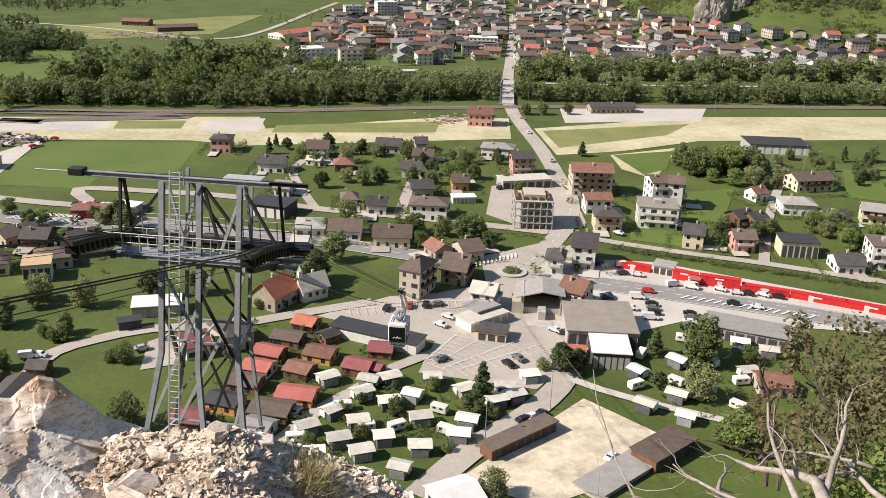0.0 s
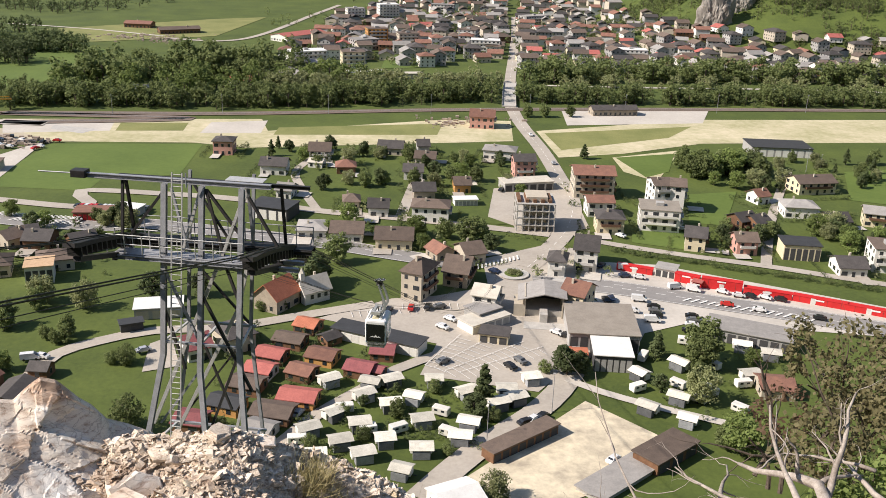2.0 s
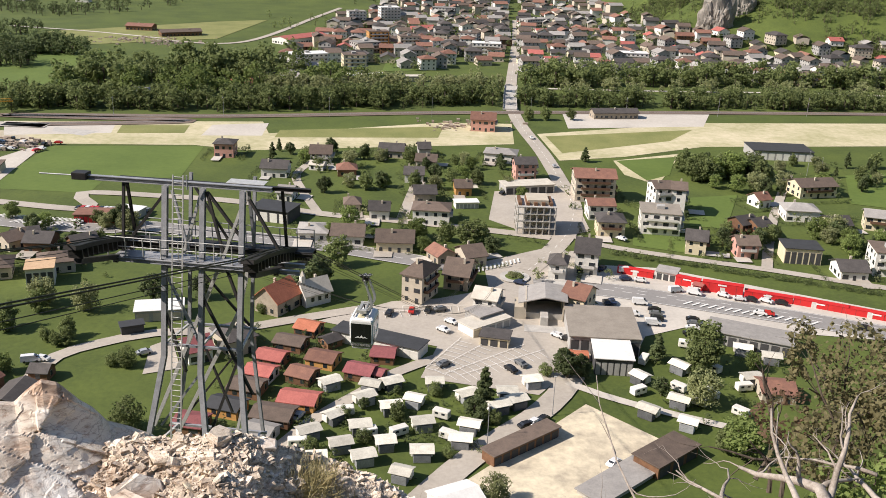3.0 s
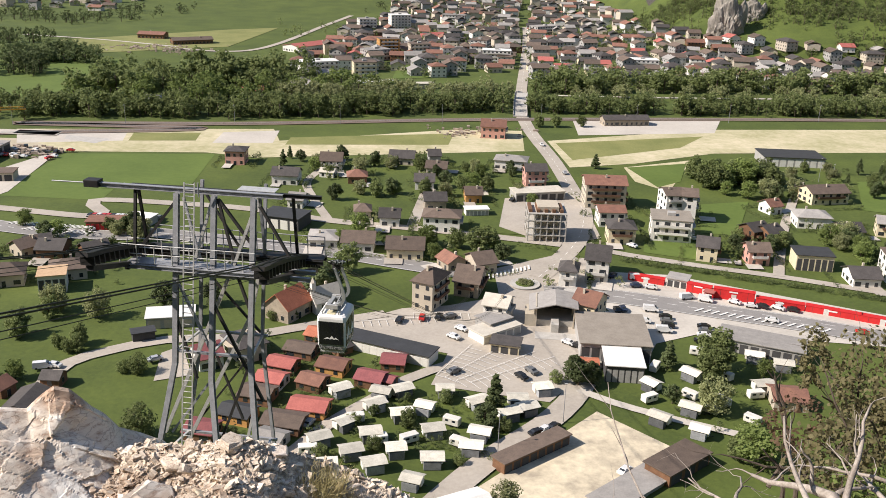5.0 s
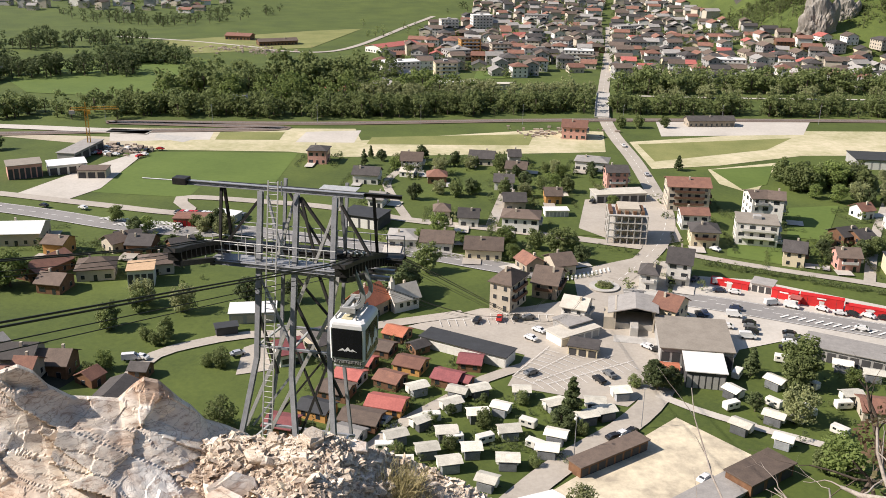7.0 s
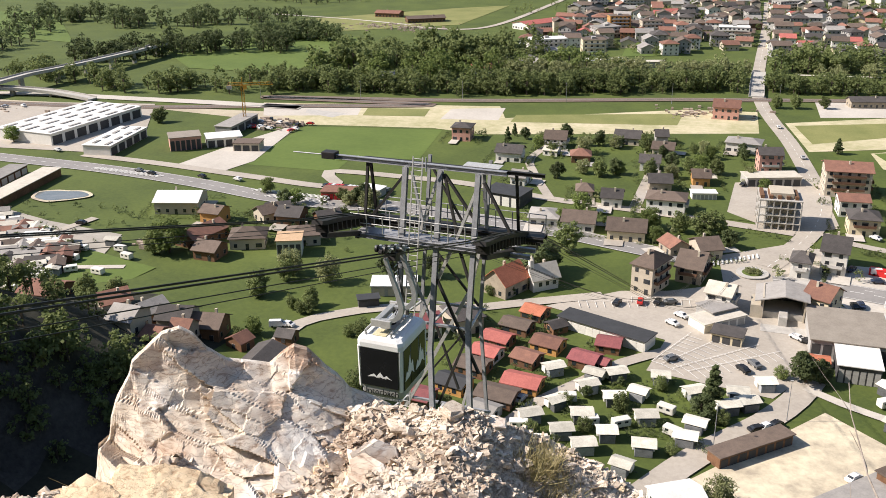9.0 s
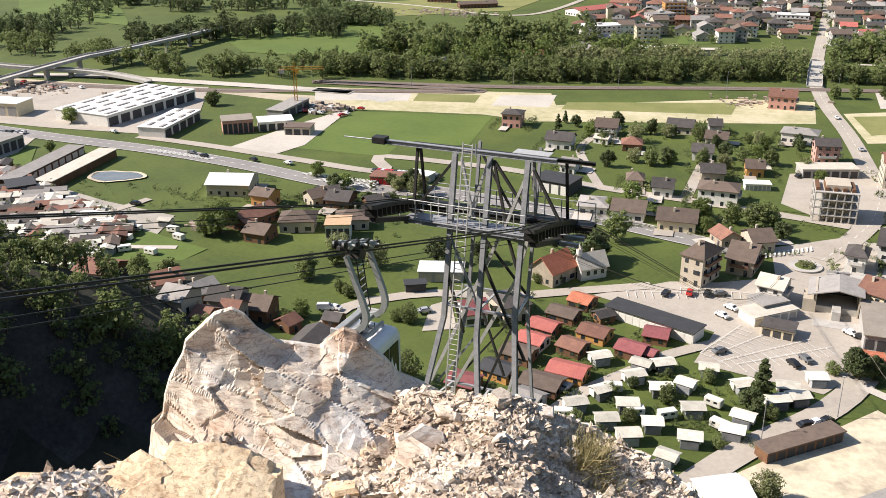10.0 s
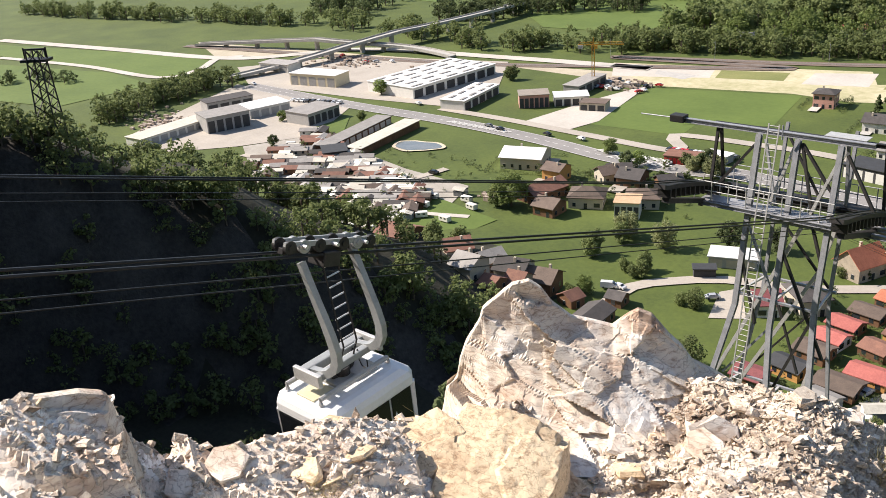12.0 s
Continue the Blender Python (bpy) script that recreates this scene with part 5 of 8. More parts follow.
def block(x, y, rot, L, span, floors, wall, roof, label, frame_only=False, far=False):
    """A flat-roofed block of flats with balcony bands; the shell of an unfinished one shows its floors."""
    t = thing("apartment_block", x, y, height(x, y) - 0.3, rot, label, "apartment block")
    l, s, fh = L / 2, span / 2, 2.9
    if frame_only:
        for f in range(floors + 1):
            part("floor_slab", boxed(-l, l, -s, s, f * fh, f * fh + 0.3), WALLS["concrete"], t)
        for ix in range(7):
            for iy in (-1, 0, 1):
                part("column", boxed(-l + ix * L / 6 - 0.2 + (0.25 if ix == 0 else -0.25 if ix == 6 else 0), -l + ix * L / 6 + 0.2 + (0.25 if ix == 0 else -0.25 if ix == 6 else 0), iy * (s - 0.3) - 0.2, iy * (s - 0.3) + 0.2, 0.3, floors * fh), WALLS["concrete"], t)
        part("core", boxed(-l * 0.5, l * 0.6, -s * 0.6, s * 0.7, 0.3, floors * fh + 2.2), WALLS["beige"], t)
        for i in range(5):
            part("roof_wall", boxed(-l + i * L / 5 + 0.3, -l + i * L / 5 + 1.6, -s * 0.8, s * 0.5, floors * fh + 0.3, floors * fh + 1.5), WALLS["wood"], t)
        return t
    part("wall", boxed(-l, l, -s, s, 0, floors * fh + 0.4), WALLS[wall], t)
    part("roof", boxed(-l - 0.3, l + 0.3, -s - 0.3, s + 0.3, floors * fh + 0.4, floors * fh + 0.7, bevel=0.04), ROOFS[roof], t)
    part("lift_house", boxed(-1.6, 1.6, -1.4, 1.4, floors * fh + 0.7, floors * fh + 2.0, bevel=0.05), WALLS["grey"], t)
    panes = bmesh.new()
    for f in range(floors):
        z = f * fh + 1.9
        for side, length, off in ((0, L, s), (180, L, s), (90, span, l), (270, span, l)):
            n = max(2, int(length / 3.4))
            for i in range(n):
                m = pose(0, 0, 0, 0, 0, side) @ pose((i + 0.5) * length / n - length / 2, -off, z)
                if far:
                    panes.faces.new([panes.verts.new(m @ Vector((u, -0.03, w))) for u, w in ((-0.8, -0.65), (0.8, -0.65), (0.8, 0.65), (-0.8, 0.65))])
                else:
                    part_like("window", WIDE_WINDOW if (i + f) % 2 else WINDOW, t, m)
            if f and side in (0, 90):
                w = length * 0.4
                bm = box(bmesh.new(), -w, w, -1.4, 0, z - 1.3, z - 1.15)
                box(bm, -w, w, -1.4, -1.3, z - 1.15, z - 0.3)
                b = part("balcony", bm, WALLS["white"], t)
                b.matrix_basis = pose(0, 0, 0, 0, 0, side) @ pose(0, -off, 0)
    if far:
        tagged(part("windows", panes, GLASS, t), kind="stuff")
    else:
        panes.free()
    return t


block(34.7, 353.1, 1, 15.1, 15, 4, "concrete", "gravelroof", "unfinished concrete block of flats with open floors", True)
block(85.2, 358.5, -7, 15.5, 14, 3, "white", "gravelroof", "white block of flats with long balconies")
block(160.5, 321.0, -9, 11.6, 13, 3, "white", "brown", "white block of flats with balconies")
block(-109.9, 710.5, 26, 28.8, 14, 4, "white", "white", "white block of flats with balconies", False, True)
block(-73.0, 694.8, 15, 16.8, 13, 5, "cream", "brown", "ochre block of flats with balconies", False, True)
block(-66.5, 831.1, 17, 17.7, 13, 5, "orange", "brown", "brown block of flats with balconies", False, True)
block(-39.1, 827.8, 16, 17.7, 13, 4, "beige", "brown", "brown block of flats with balconies", False, True)
block(27.9, 803.4, -1, 23.9, 13, 4, "white", "white", "white block of flats with balconies", False, True)
block(-68.6, 1004.3, 20, 20.9, 13, 6, "white", "white", "tall white block of flats", False, True)
block(-100.7, 982.8, 19, 17.9, 13, 5, "white", "grey", "white block of flats with balconies", False, True)
block(14.2, 867.5, -13, 15.8, 13, 4, "grey", "brown", "grey block of flats with balconies", False, True)
block(83.4, 999.1, 37, 31.1, 13, 4, "grey", "grey", "grey block of flats with balconies", False, True)
block(150.0, 798.2, 1, 26.0, 13, 3, "white", "white", "white block of flats with balconies", False, True)
block(-12.1, 1079.3, -7, 25.6, 13, 4, "grey", "grey", "grey block of flats with balconies", False, True)
block(-75.0, 804.8, 34, 21.8, 15, 3, "grey", "grey", "grey block of flats with balconies", False, True)


# ---- chalets of the camp site ----
house(-39.4, 250.6, -20, 6.6, 6.5, 2.5, 1.3, "orange", "wood", "gable")
house(-42.9, 240.4, -16, 8.4, 6.5, 2.5, 1.2, "brown", "wood", "gable")
house(-46.5, 230.8, -17, 7.7, 6.5, 2.5, 1.2, "red", "wood", "gable")
house(-47.8, 221.9, -16, 7.3, 6.5, 2.5, 1.2, "red", "white", "gable")
house(-32.5, 231.2, -16, 7.9, 7, 2.5, 1.2, "tile", "orange", "gable")
house(-36.7, 221.6, -21, 6.8, 6.5, 2.5, 1.2, "tile", "wood", "gable")
house(-21.5, 224.6, -17, 7.3, 6.5, 2.5, 1.2, "wine", "wood", "gable")
house(-16.2, 235.1, -5, 6.4, 6.5, 2.5, 1.2, "wine", "wood", "gable")
house(-35.4, 208.1, -10, 9.4, 7, 2.5, 1.2, "red", "orange", "gable")
house(-40.4, 200.4, -11, 9.7, 7.5, 2.5, 1.1, "brown", "wood", "gable")
house(-49.7, 213.8, -13, 8.2, 7, 2.5, 1.1, "brown", "wood", "gable")
house(-52.5, 203.5, -16, 8.2, 6.5, 2.6, 1.2, "black", "orange", "gable")
house(-42.1, 192.6, -18, 6.8, 6, 2.4, 1, "grey", "grey", "gable")
house(-59.2, 195.4, -9, 7.1, 7, 2.4, 1.1, "wine", "wood", "gable")
house(-32.2, 243.0, 43, 5.0, 5, 2.2, 1, "dark", "wood", "gable")
house(-17.5, 224.1, -22, 5.0, 4, 2.2, 0.8, "wine", "wood", "gable")
house(38.3, 239.4, -3, 5.6, 4, 2, 0.5, "orange", "grey", "gable")
house(89.1, 222.7, -4, 8.8, 9, 3, 1.6, "tile", "beige", "gable")
house(4.3, 167.0, 29, 9.5, 9, 3.2, 1.4, "white", "white", "gable")
house(-105.1, 203.3, 88, 11.5, 8, 3, 1.6, "dark", "wood", "gable")

# ---- caravans ----
caravan(-29.5, 218.3, 34, 2)
caravan(-17.9, 217.7, -16, 0)
caravan(-13.3, 219.4, 29, 2)
caravan(-1.7, 220.3, 4, 3)
caravan(-19.8, 211.1, 35, 0)
caravan(-12.4, 206.9, 14, 2)
caravan(-6.2, 210.9, -18, 3)
caravan(0.5, 204.5, -24, 1)
caravan(6.4, 214.5, 31, 2)
caravan(-26.5, 201.3, 43, 3)
caravan(-23.4, 204.3, 13, 1)
caravan(-19.2, 197.2, 14, 0)
caravan(-16.9, 194.8, 21, 1)
caravan(-12.6, 190.5, 13, 3)
caravan(-4.3, 199.8, 16, 0)
caravan(-9.6, 195.7, 32, 4)
caravan(-31.3, 193.8, 30, 2)
caravan(-32.9, 189.0, 10, 4)
caravan(-23.0, 189.0, 20, 0)
caravan(-17.3, 184.1, 20, 2)
caravan(-27.6, 182.7, 10, 3)
caravan(-3.8, 187.0, 4, 0)
caravan(-7.6, 178.1, -17, 3)
caravan(2.3, 194.8, -27, 1)
caravan(5.3, 192.8, -5, 2)
caravan(7.6, 199.4, -14, 0)
caravan(17.2, 216.7, 4, 0)
caravan(24.0, 223.4, 16, 3)
caravan(14.4, 209.4, 25, 2)
caravan(19.2, 212.4, 27, 5)
caravan(54.6, 227.7, -49, 3)
caravan(52.3, 220.5, 31, 1)
caravan(57.1, 238.9, 63, 4)
caravan(53.3, 210.0, -36, 0)
caravan(62.3, 215.7, -28, 2)
caravan(67.3, 215.8, -34, 1)
caravan(62.1, 204.6, -27, 3)
caravan(67.0, 234.9, -45, 2)
caravan(71.6, 250.1, -14, 1)
caravan(76.0, 235.3, -50, 4)
caravan(76.8, 211.2, -43, 1)
caravan(81.4, 224.8, 13, 4)
caravan(84.4, 229.9, 13, 2)
caravan(63.6, 223.2, -43, 1)
caravan(87.6, 248.0, -16, 0)
caravan(94.4, 243.2, -12, 2)
caravan(71.8, 220.7, -71, 1)
caravan(-207.3, 259.3, 5, 1)
caravan(-201.4, 256.4, 3, 1)
caravan(-190.0, 267.9, -7, 4)
caravan(-183.8, 262.0, -14, 1)
caravan(-203.7, 239.0, 8, 1)
caravan(-195.7, 247.3, 37, 4)
caravan(-185.5, 247.6, -8, 1)
caravan(-215.5, 236.6, 1, 1)
caravan(-216.5, 226.9, 2, 4)
caravan(-204.5, 228.9, -14, 1)
caravan(-211.1, 226.8, 51, 1)
caravan(-196.5, 274.1, 2, 5)
caravan(-203.7, 265.4, -4, 1)


def camp_rows():
    """The dense rows of mobile homes and caravans beside the gorge."""
    rnd = random.Random(11)
    ax, ay = -299.0, 260.6
    bx, by = -201.0, 238.8
    cx, cy = -311.0, 316.7
    n = 0
    for i in range(17):
        for j in range(11):
            u, v = (i + rnd.uniform(-0.25, 0.25)) / 16, (j + rnd.uniform(-0.25, 0.25)) / 10
            x = ax + (bx - ax) * u + (cx - ax) * v * (1 - 0.55 * u)
            y = ay + (by - ay) * u + (cy - ay) * v * (1 - 0.55 * u)
            if rnd.random() < 0.2 or height(x, y) > 3:
                continue
            rot = rnd.choice((28, 28, 118)) + rnd.uniform(-8, 8)
            if rnd.random() < 0.48:
                caravan(x, y, rot, rnd.choice((0, 1, 2, 3, 5)))
            else:
                place(HOMES[rnd.randrange(len(HOMES))], pose(x, y, height(x, y), 0, 0, rot))
            n += 1
            if rnd.random() < 0.16:
                bush(x + 3.5, y + 2, rnd.uniform(3, 6), rnd.choice((0, 2)))


HOMES = [house(0, -900 - k, 0, 8 + k % 3, 5, 2.3, 0.9, r, w, "gable", "mobile_home", "%s mobile home with a %s roof" % (WALL_WORD[w], ROOF_WORD[r]), z=-500, joined=True) for k, (r, w) in enumerate((("pale", "white"), ("brown", "wood"), ("grey", "beige"), ("grey", "white"), ("tile", "wood"), ("dark", "wood")))]
camp_rows()
for q in HOMES:
    if q.name not in USED:
        place(q, pose(-190, 300 + 12 * HOMES.index(q), 0, 0, 0, 30))


# ---- the red market halls along the main road ----
def market_hall(x, y, rot, L, h=2.3):
    t = thing("market_hall", x, y, -0.05, rot, "long bright red panelled market hall with white signs", "market hall", "red market halls")
    part("wall", boxed(-L / 2, L / 2, -3, -0.6, 0, h), WALLS["red"], t)
    part("roof", boxed(-L / 2 - 0.1, L / 2 + 0.1, -3.1, -0.5, h, h + 0.15), WALLS["red"], t)
    n = max(2, int(L / 4))
    for i in range(n):
        u = -L / 2 + (i + 0.5) * L / n
        if i % 3 == 1:
            part("door", boxed(u - 0.8, u + 0.8, -3.06, -2.95, 0, 2.3), FRAME, t)
        else:
            part("panel_seam", boxed(u - 0.04, u + 0.04, -3.04, -2.98, 0.1, h - 0.1), ROOFS["dark"], t)
    part("sign_bar", boxed(-1.6, 1.2, -3.08, -3.0, h - 0.75, h - 0.3), BARS, t)
    return t


market_hall(67.6, 309.0, -21, 12.6, )
market_hall(84.1, 300.3, -25, 8.3, 3.2)
market_hall(94.4, 295.6, -17, 13.3, 3.6)
market_hall(108.6, 291.1, -19, 15.4, )
market_hall(124.2, 285.3, -23, 17.1, )
market_hall(139.7, 278.5, -24, 16.8, )
shed(77.7, 305.5, -23, 6.9, 6, 3.2, "grey", "white", "glazed white pavilion between red halls", 3, "dark", "pavilion")
shed(86.1, 295.0, -27, 2.9, 4, 2.6, "red", "red", "small red kiosk in the car park", 1, "white", "kiosk")


def station(x, y, rot, L):
    """The valley station: a high hall with an open dark front for the cabins."""
    t = thing("cableway_station", x, y, -0.1, rot, "valley station of the cableway with a dark open front", "station")
    l, s, h = L / 2, 5.5, 7.0
    part("side_wall", boxed(-l, -l + 0.4, -s, s, 0, h), WALLS["beige"], t)
    part("side_wall", boxed(l - 0.4, l, -s, s, 0, h), WALLS["beige"], t)
    part("back_wall", boxed(-l + 0.4, l - 0.4, s - 0.4, s, 0, h), WALLS["dark"], t)
    part("floor", boxed(-l + 0.4, l - 0.4, -s + 1, s - 0.4, 0, 2.2), WALLS["concrete"], t)
    bm = bmesh.new()
    slab(bm, (-l - 2.2, -s - 1, h - 0.9), (0, -s - 1, h + 1.4), (0, s + 1, h + 1.4), (-l - 2.2, s + 1, h - 0.9), 0.3)
    slab(bm, (0, -s - 1, h + 1.4), (l + 1.0, -s - 1, h + 0.3), (l + 1.0, s + 1, h + 0.3), (0, s + 1, h + 1.4), 0.3)
    part("roof", bm, ROOFS["grey"], t)
    part("loading_ramp", boxed(-1.2, 1.2, -s - 4, -s + 1, 0, 3.0, bevel=0.1), WALLS["concrete"], t)
    part("side_wing", boxed(-l - 3.2, -l - 0.02, -s, s - 3, 0, 4.2), WALLS["beige"], t)
    part("apron", boxed(-l, l + 1, -s - 9, -s - 4.05, 0, 0.35), WALLS["concrete"], t)


station(31.5, 270.8, -4, 12)


def chapel(x, y, rot):
    t = house(x, y, rot, 9, 6, 4.6, 3.6, "pale", "white", "gable", "chapel", "small white chapel with a bell turret", windows=False)
    part("bell_turret", boxed(-4.6, -3.2, -0.7, 0.7, 4, 10.2, bevel=0.04), WALLS["white"], t)
    part("turret_cap", drum(bmesh.new(), -3.9, 0, 11.0, 1.1, 1.6, n=4, r2=0.05), ROOFS["pale"], t)
    for side in (0, 180):
        for u in (-2, 0.5, 3):
            part_like("window", WINDOW, t, pose(0, 0, 0, 0, 0, side) @ pose(u, -3, 2.6))
    part_like("door", DOOR_MESH, t, pose(0, 0, 0, 0, 0, 270) @ pose(0, -4.5, 1.3))


chapel(-41.4, 273.2, 39)


# ---- crane, viaduct, bridge, masts ----
def crane(x, y):
    t = thing("tower_crane", x, y, 0, 20, "yellow tower crane on the works yard", "crane")
    Y = mat("crane_yellow", (0.62, 0.33, 0.04), (0.5, 0.26, 0.03), 1.0, 0.5)
    H = 22
    bm = bmesh.new()
    for a, b in ((-0.7, -0.7), (0.7, -0.7), (0.7, 0.7), (-0.7, 0.7)):
        bar(bm, (a, b, 0), (a, b, H), 0.22)
    for i in range(11):
        z = i * 2
        bar(bm, (-0.7, -0.7, z), (0.7, -0.7, z + 2), 0.12)
        bar(bm, (0.7, 0.7, z), (-0.7, 0.7, z + 2), 0.12)
        bar(bm, (-0.7, 0.7, z), (-0.7, -0.7, z + 2), 0.12)
        bar(bm, (0.7, -0.7, z), (0.7, 0.7, z + 2), 0.12)
    part("mast", bm, Y, t)
    bm = bar(bmesh.new(), (-8, 0, H), (16, 0, H), 0.5)
    for i in range(12):
        bar(bm, (-8 + i * 2, 0, H), (-7 + i * 2, 0, H + 1.3), 0.12)
        bar(bm, (-7 + i * 2, 0, H + 1.3), (-6 + i * 2, 0, H), 0.12)
    bar(bm, (-7, 0, H + 1.3), (15, 0, H + 1.3), 0.3)
    part("jib", bm, Y, t)
    part("cab", boxed(0.5, 2.2, -0.8, 0.8, H - 2.2, H - 0.3, bevel=0.08), Y, t)
    part("counterweight", boxed(-8, -5.5, -0.9, 0.9, H - 2, H - 0.1, bevel=0.08), CONCRETE, t)
    part("apex", bar(bmesh.new(), (0, 0, H), (0, 0, H + 4), 0.5), Y, t)
    part("base", boxed(-2.5, 2.5, -2.5, 2.5, 0, 0.6, bevel=0.05), CONCRETE, t)


crane(-230.1, 448.0)


def viaduct(name, pts, w, zs, label, step=24.0):
    line = smooth_line(pts, 6.0)
    t = thing(name, 0, 0, 0, 0, label, "bridge", kind="structure")
    n = len(line)
    bm, rails = bmesh.new(), bmesh.new()
    prev, run = None, 0.0
    for i, p in enumerate(line):
        f = i / (n - 1)
        z = zs[0] + (zs[1] - zs[0]) * min(1, f * 2) if f < 0.5 else zs[1] + (zs[2] - zs[1]) * (f * 2 - 1)
        q = Vector((p.x, p.y, z))
        if prev:
            bar(bm, prev, q + (q - prev) * 0.05, w, 0.9)
            d = (q - prev).normalized()
            s = Vector((d.y, -d.x, 0)) * (w / 2 - 0.15)
            for e in (-1, 1):
                bar(rails, prev + s * e + Vector((0, 0, 0.9)), q + s * e + Vector((0, 0, 0.9)), 0.25, 0.9)
            run += (q - prev).length
            if run > step and z > 2.5:
                run = 0
                part("pier", bar(bmesh.new(), (q.x, q.y, -1), (q.x, q.y, z - 0.4), 1.6, w * 0.45), CONCRETE, t)
        prev = q
    part("deck", bm, CONCRETE, t)
    part("parapet", rails, CONCRETE, t)


viaduct("viaduct", (-446.5, 379.9, -434.5, 409.8, -425.7, 442.5, -417.8, 478.6, -403.7, 536.3, -395.6, 596.9, -393.2, 643.5), 8, (1, 9, 8), "long curved concrete road viaduct on piers")
viaduct("viaduct", (-560.4, 458.0, -495.4, 470.2, -438.7, 479.2, -388.7, 490.0, -348.3, 484.2), 7, (1, 7, 1), "concrete flyover ramp on piers")
viaduct("river_bridge", (36.9, 583.0, 38.9, 621.7, 41.8, 663.4), 9, (0.6, 0.9, 0.6), "grey road bridge over the river", 12)


def mast(x, y, h, label="grey metal lamp post", arm=True):
    t = thing("lamp_post", x, y, max(0.0, height(x, y)) , 0, label, "lamp post")
    part("pole", tube(bmesh.new(), [(0, 0, 0), (0, 0, h)], [0.12, 0.06], 7), STEEL, t)
    if arm:
        part("lamp_head", boxed(-0.35, 0.35, -0.2, 0.2, h, h + 0.15, bevel=0.03), STEEL_LIGHT, t)
    else:
        part("bracket", bar(bmesh.new(), (0, 0, h - 0.5), (0, -2.5, h - 0.5), 0.1), STEEL, t)


mast(28.4, 207.7, 11)
mast(11.5, 191.8, 11)
for a in range(9):
    fx, fy = (-251.4, 517.2), (288.6, 614.8)
    mast(fx[0] + a * 60, fx[1] + a * (fy[1] - fx[1]) / 9 - 5, 12, "grey railway catenary mast", False)
mast(177.4, 451.6, 12)
mast(184.5, 452.5, 9)


def pylon(x, y, z, h=34):
    t = thing("power_pylon", x, y, z, 30, "dark steel lattice power pylon on the wooded ridge", "pylon")
    bm = bmesh.new()
    for a, b in ((-1, -1), (1, -1), (1, 1), (-1, 1)):
        bar(bm, (a * 2.4, b * 2.4, -1), (a * 1.4, b * 1.4, h), 0.28)
    for i in range(8):
        z0, z1 = i * h / 8, (i + 1) * h / 8
        w0, w1 = 2.4 - i / 8, 2.4 - (i + 1) / 8
        for sx, sy, tx, ty in ((-1, -1, 1, -1), (1, -1, 1, 1), (1, 1, -1, 1), (-1, 1, -1, -1)):
            bar(bm, (sx * w0, sy * w0, z0), (tx * w1, ty * w1, z1), 0.16)
            bar(bm, (tx * w0, ty * w0, z0), (sx * w1, sy * w1, z1), 0.16)
    part("lattice", bm, STEEL_DARK, t)
    part("cross_arm", boxed(-3.1, 3.1, -1.6, 1.6, h - 2.6, h - 2.0, bevel=0.05), STEEL_DARK, t)
    part("cross_arm", bar(bmesh.new(), (-2.6, 0, h), (2.6, 0, h), 0.4), STEEL_DARK, t)
    for x in (-2.6, 2.6):
        part("post", bar(bmesh.new(), (x, 0, h - 2.4), (x, 0, h + 0.4), 0.25), STEEL_DARK, t)


pylon(-196, 115, 62, 24)

# ---- pond ----
def pond(x, y):
    def sheet(rx, ry, z):
        bm = bmesh.new()
        vs = []
        for i in range(40):
            a = i * math.tau / 40
            r = 1 + 0.14 * math.sin(2 * a + 0.6) + 0.09 * math.sin(3 * a) + 0.03 * math.sin(7 * a)
            vs.append(bm.verts.new((x + math.cos(a) * rx * r, y + math.sin(a) * ry * r, z)))
        bm.faces.new(vs)
        return bm
    LEVEL[0] += 0.01
    w = mat("pond_water", (0.20, 0.20, 0.18), (0.13, 0.14, 0.13), 0.2, 0.12, spec=0.7)
    tagged(part("shore", sheet(11.5, 8.5, LEVEL[0] + 0.03), SAND), "pale sandy rim of the pond", "shore", kind="structure")
    tagged(part("water", sheet(10.2, 6.9, LEVEL[0] + 0.09), w), "grey still water of a small pond", "pond", kind="structure")


pond(-250.8, 317.7)


def rooflights(name, n, rows):
    """Dark glazed strips and ribs on a factory roof."""
    ob = bpy.data.objects[name]
    roof = [q for q in ob.children if q.name.startswith("roof")][0]
    xs = [v.co.x for v in roof.data.vertices]
    ys = [v.co.y for v in roof.data.vertices]
    z = max(v.co.z for v in roof.data.vertices)
    for j in range(rows):
        for i in range(n):
            x0 = min(xs) + (max(xs) - min(xs)) * (i + 0.15 + 0.2 * (j % 2)) / n
            y0 = min(ys) + (max(ys) - min(ys)) * (j + 0.3) / rows
            part("rooflight", boxed(x0, x0 + (max(xs) - min(xs)) / n * 0.6, y0, y0 + 1.6, z, z + 0.35, bevel=0.03), ROOFS["grey"], roof)


rooflights("factory_hall", 5, 5)
rooflights("factory_wing", 4, 2)

# ---- vehicles ----
car(-16.7, 265.0, 75, 1)
car(-9.9, 267.5, 86, 3)
car(-4.7, 268.6, 78, 1)
car(-1.0, 269.3, 24, 5)
car(0.1, 254.4, -38, 0)
car(2.4, 260.3, -37, 0)
car(0.6, 232.1, 41, 5)
car(19.1, 230.5, -54, 1)
car(22.1, 234.1, -55, 5)
car(-34.6, 201.3, 71, 2)
car(23.4, 202.7, 46, 0)
car(25.6, 204.1, 51, 1)
car(21.3, 201.1, 31, 1)
van(63.6, 308.6, 5)
car(62.4, 301.3, 5, 4)
car(67.3, 300.2, -14, 0)
van(77.8, 292.3, 17)
van(83.7, 290.7, -24)
car(93.1, 289.8, -34, 0)
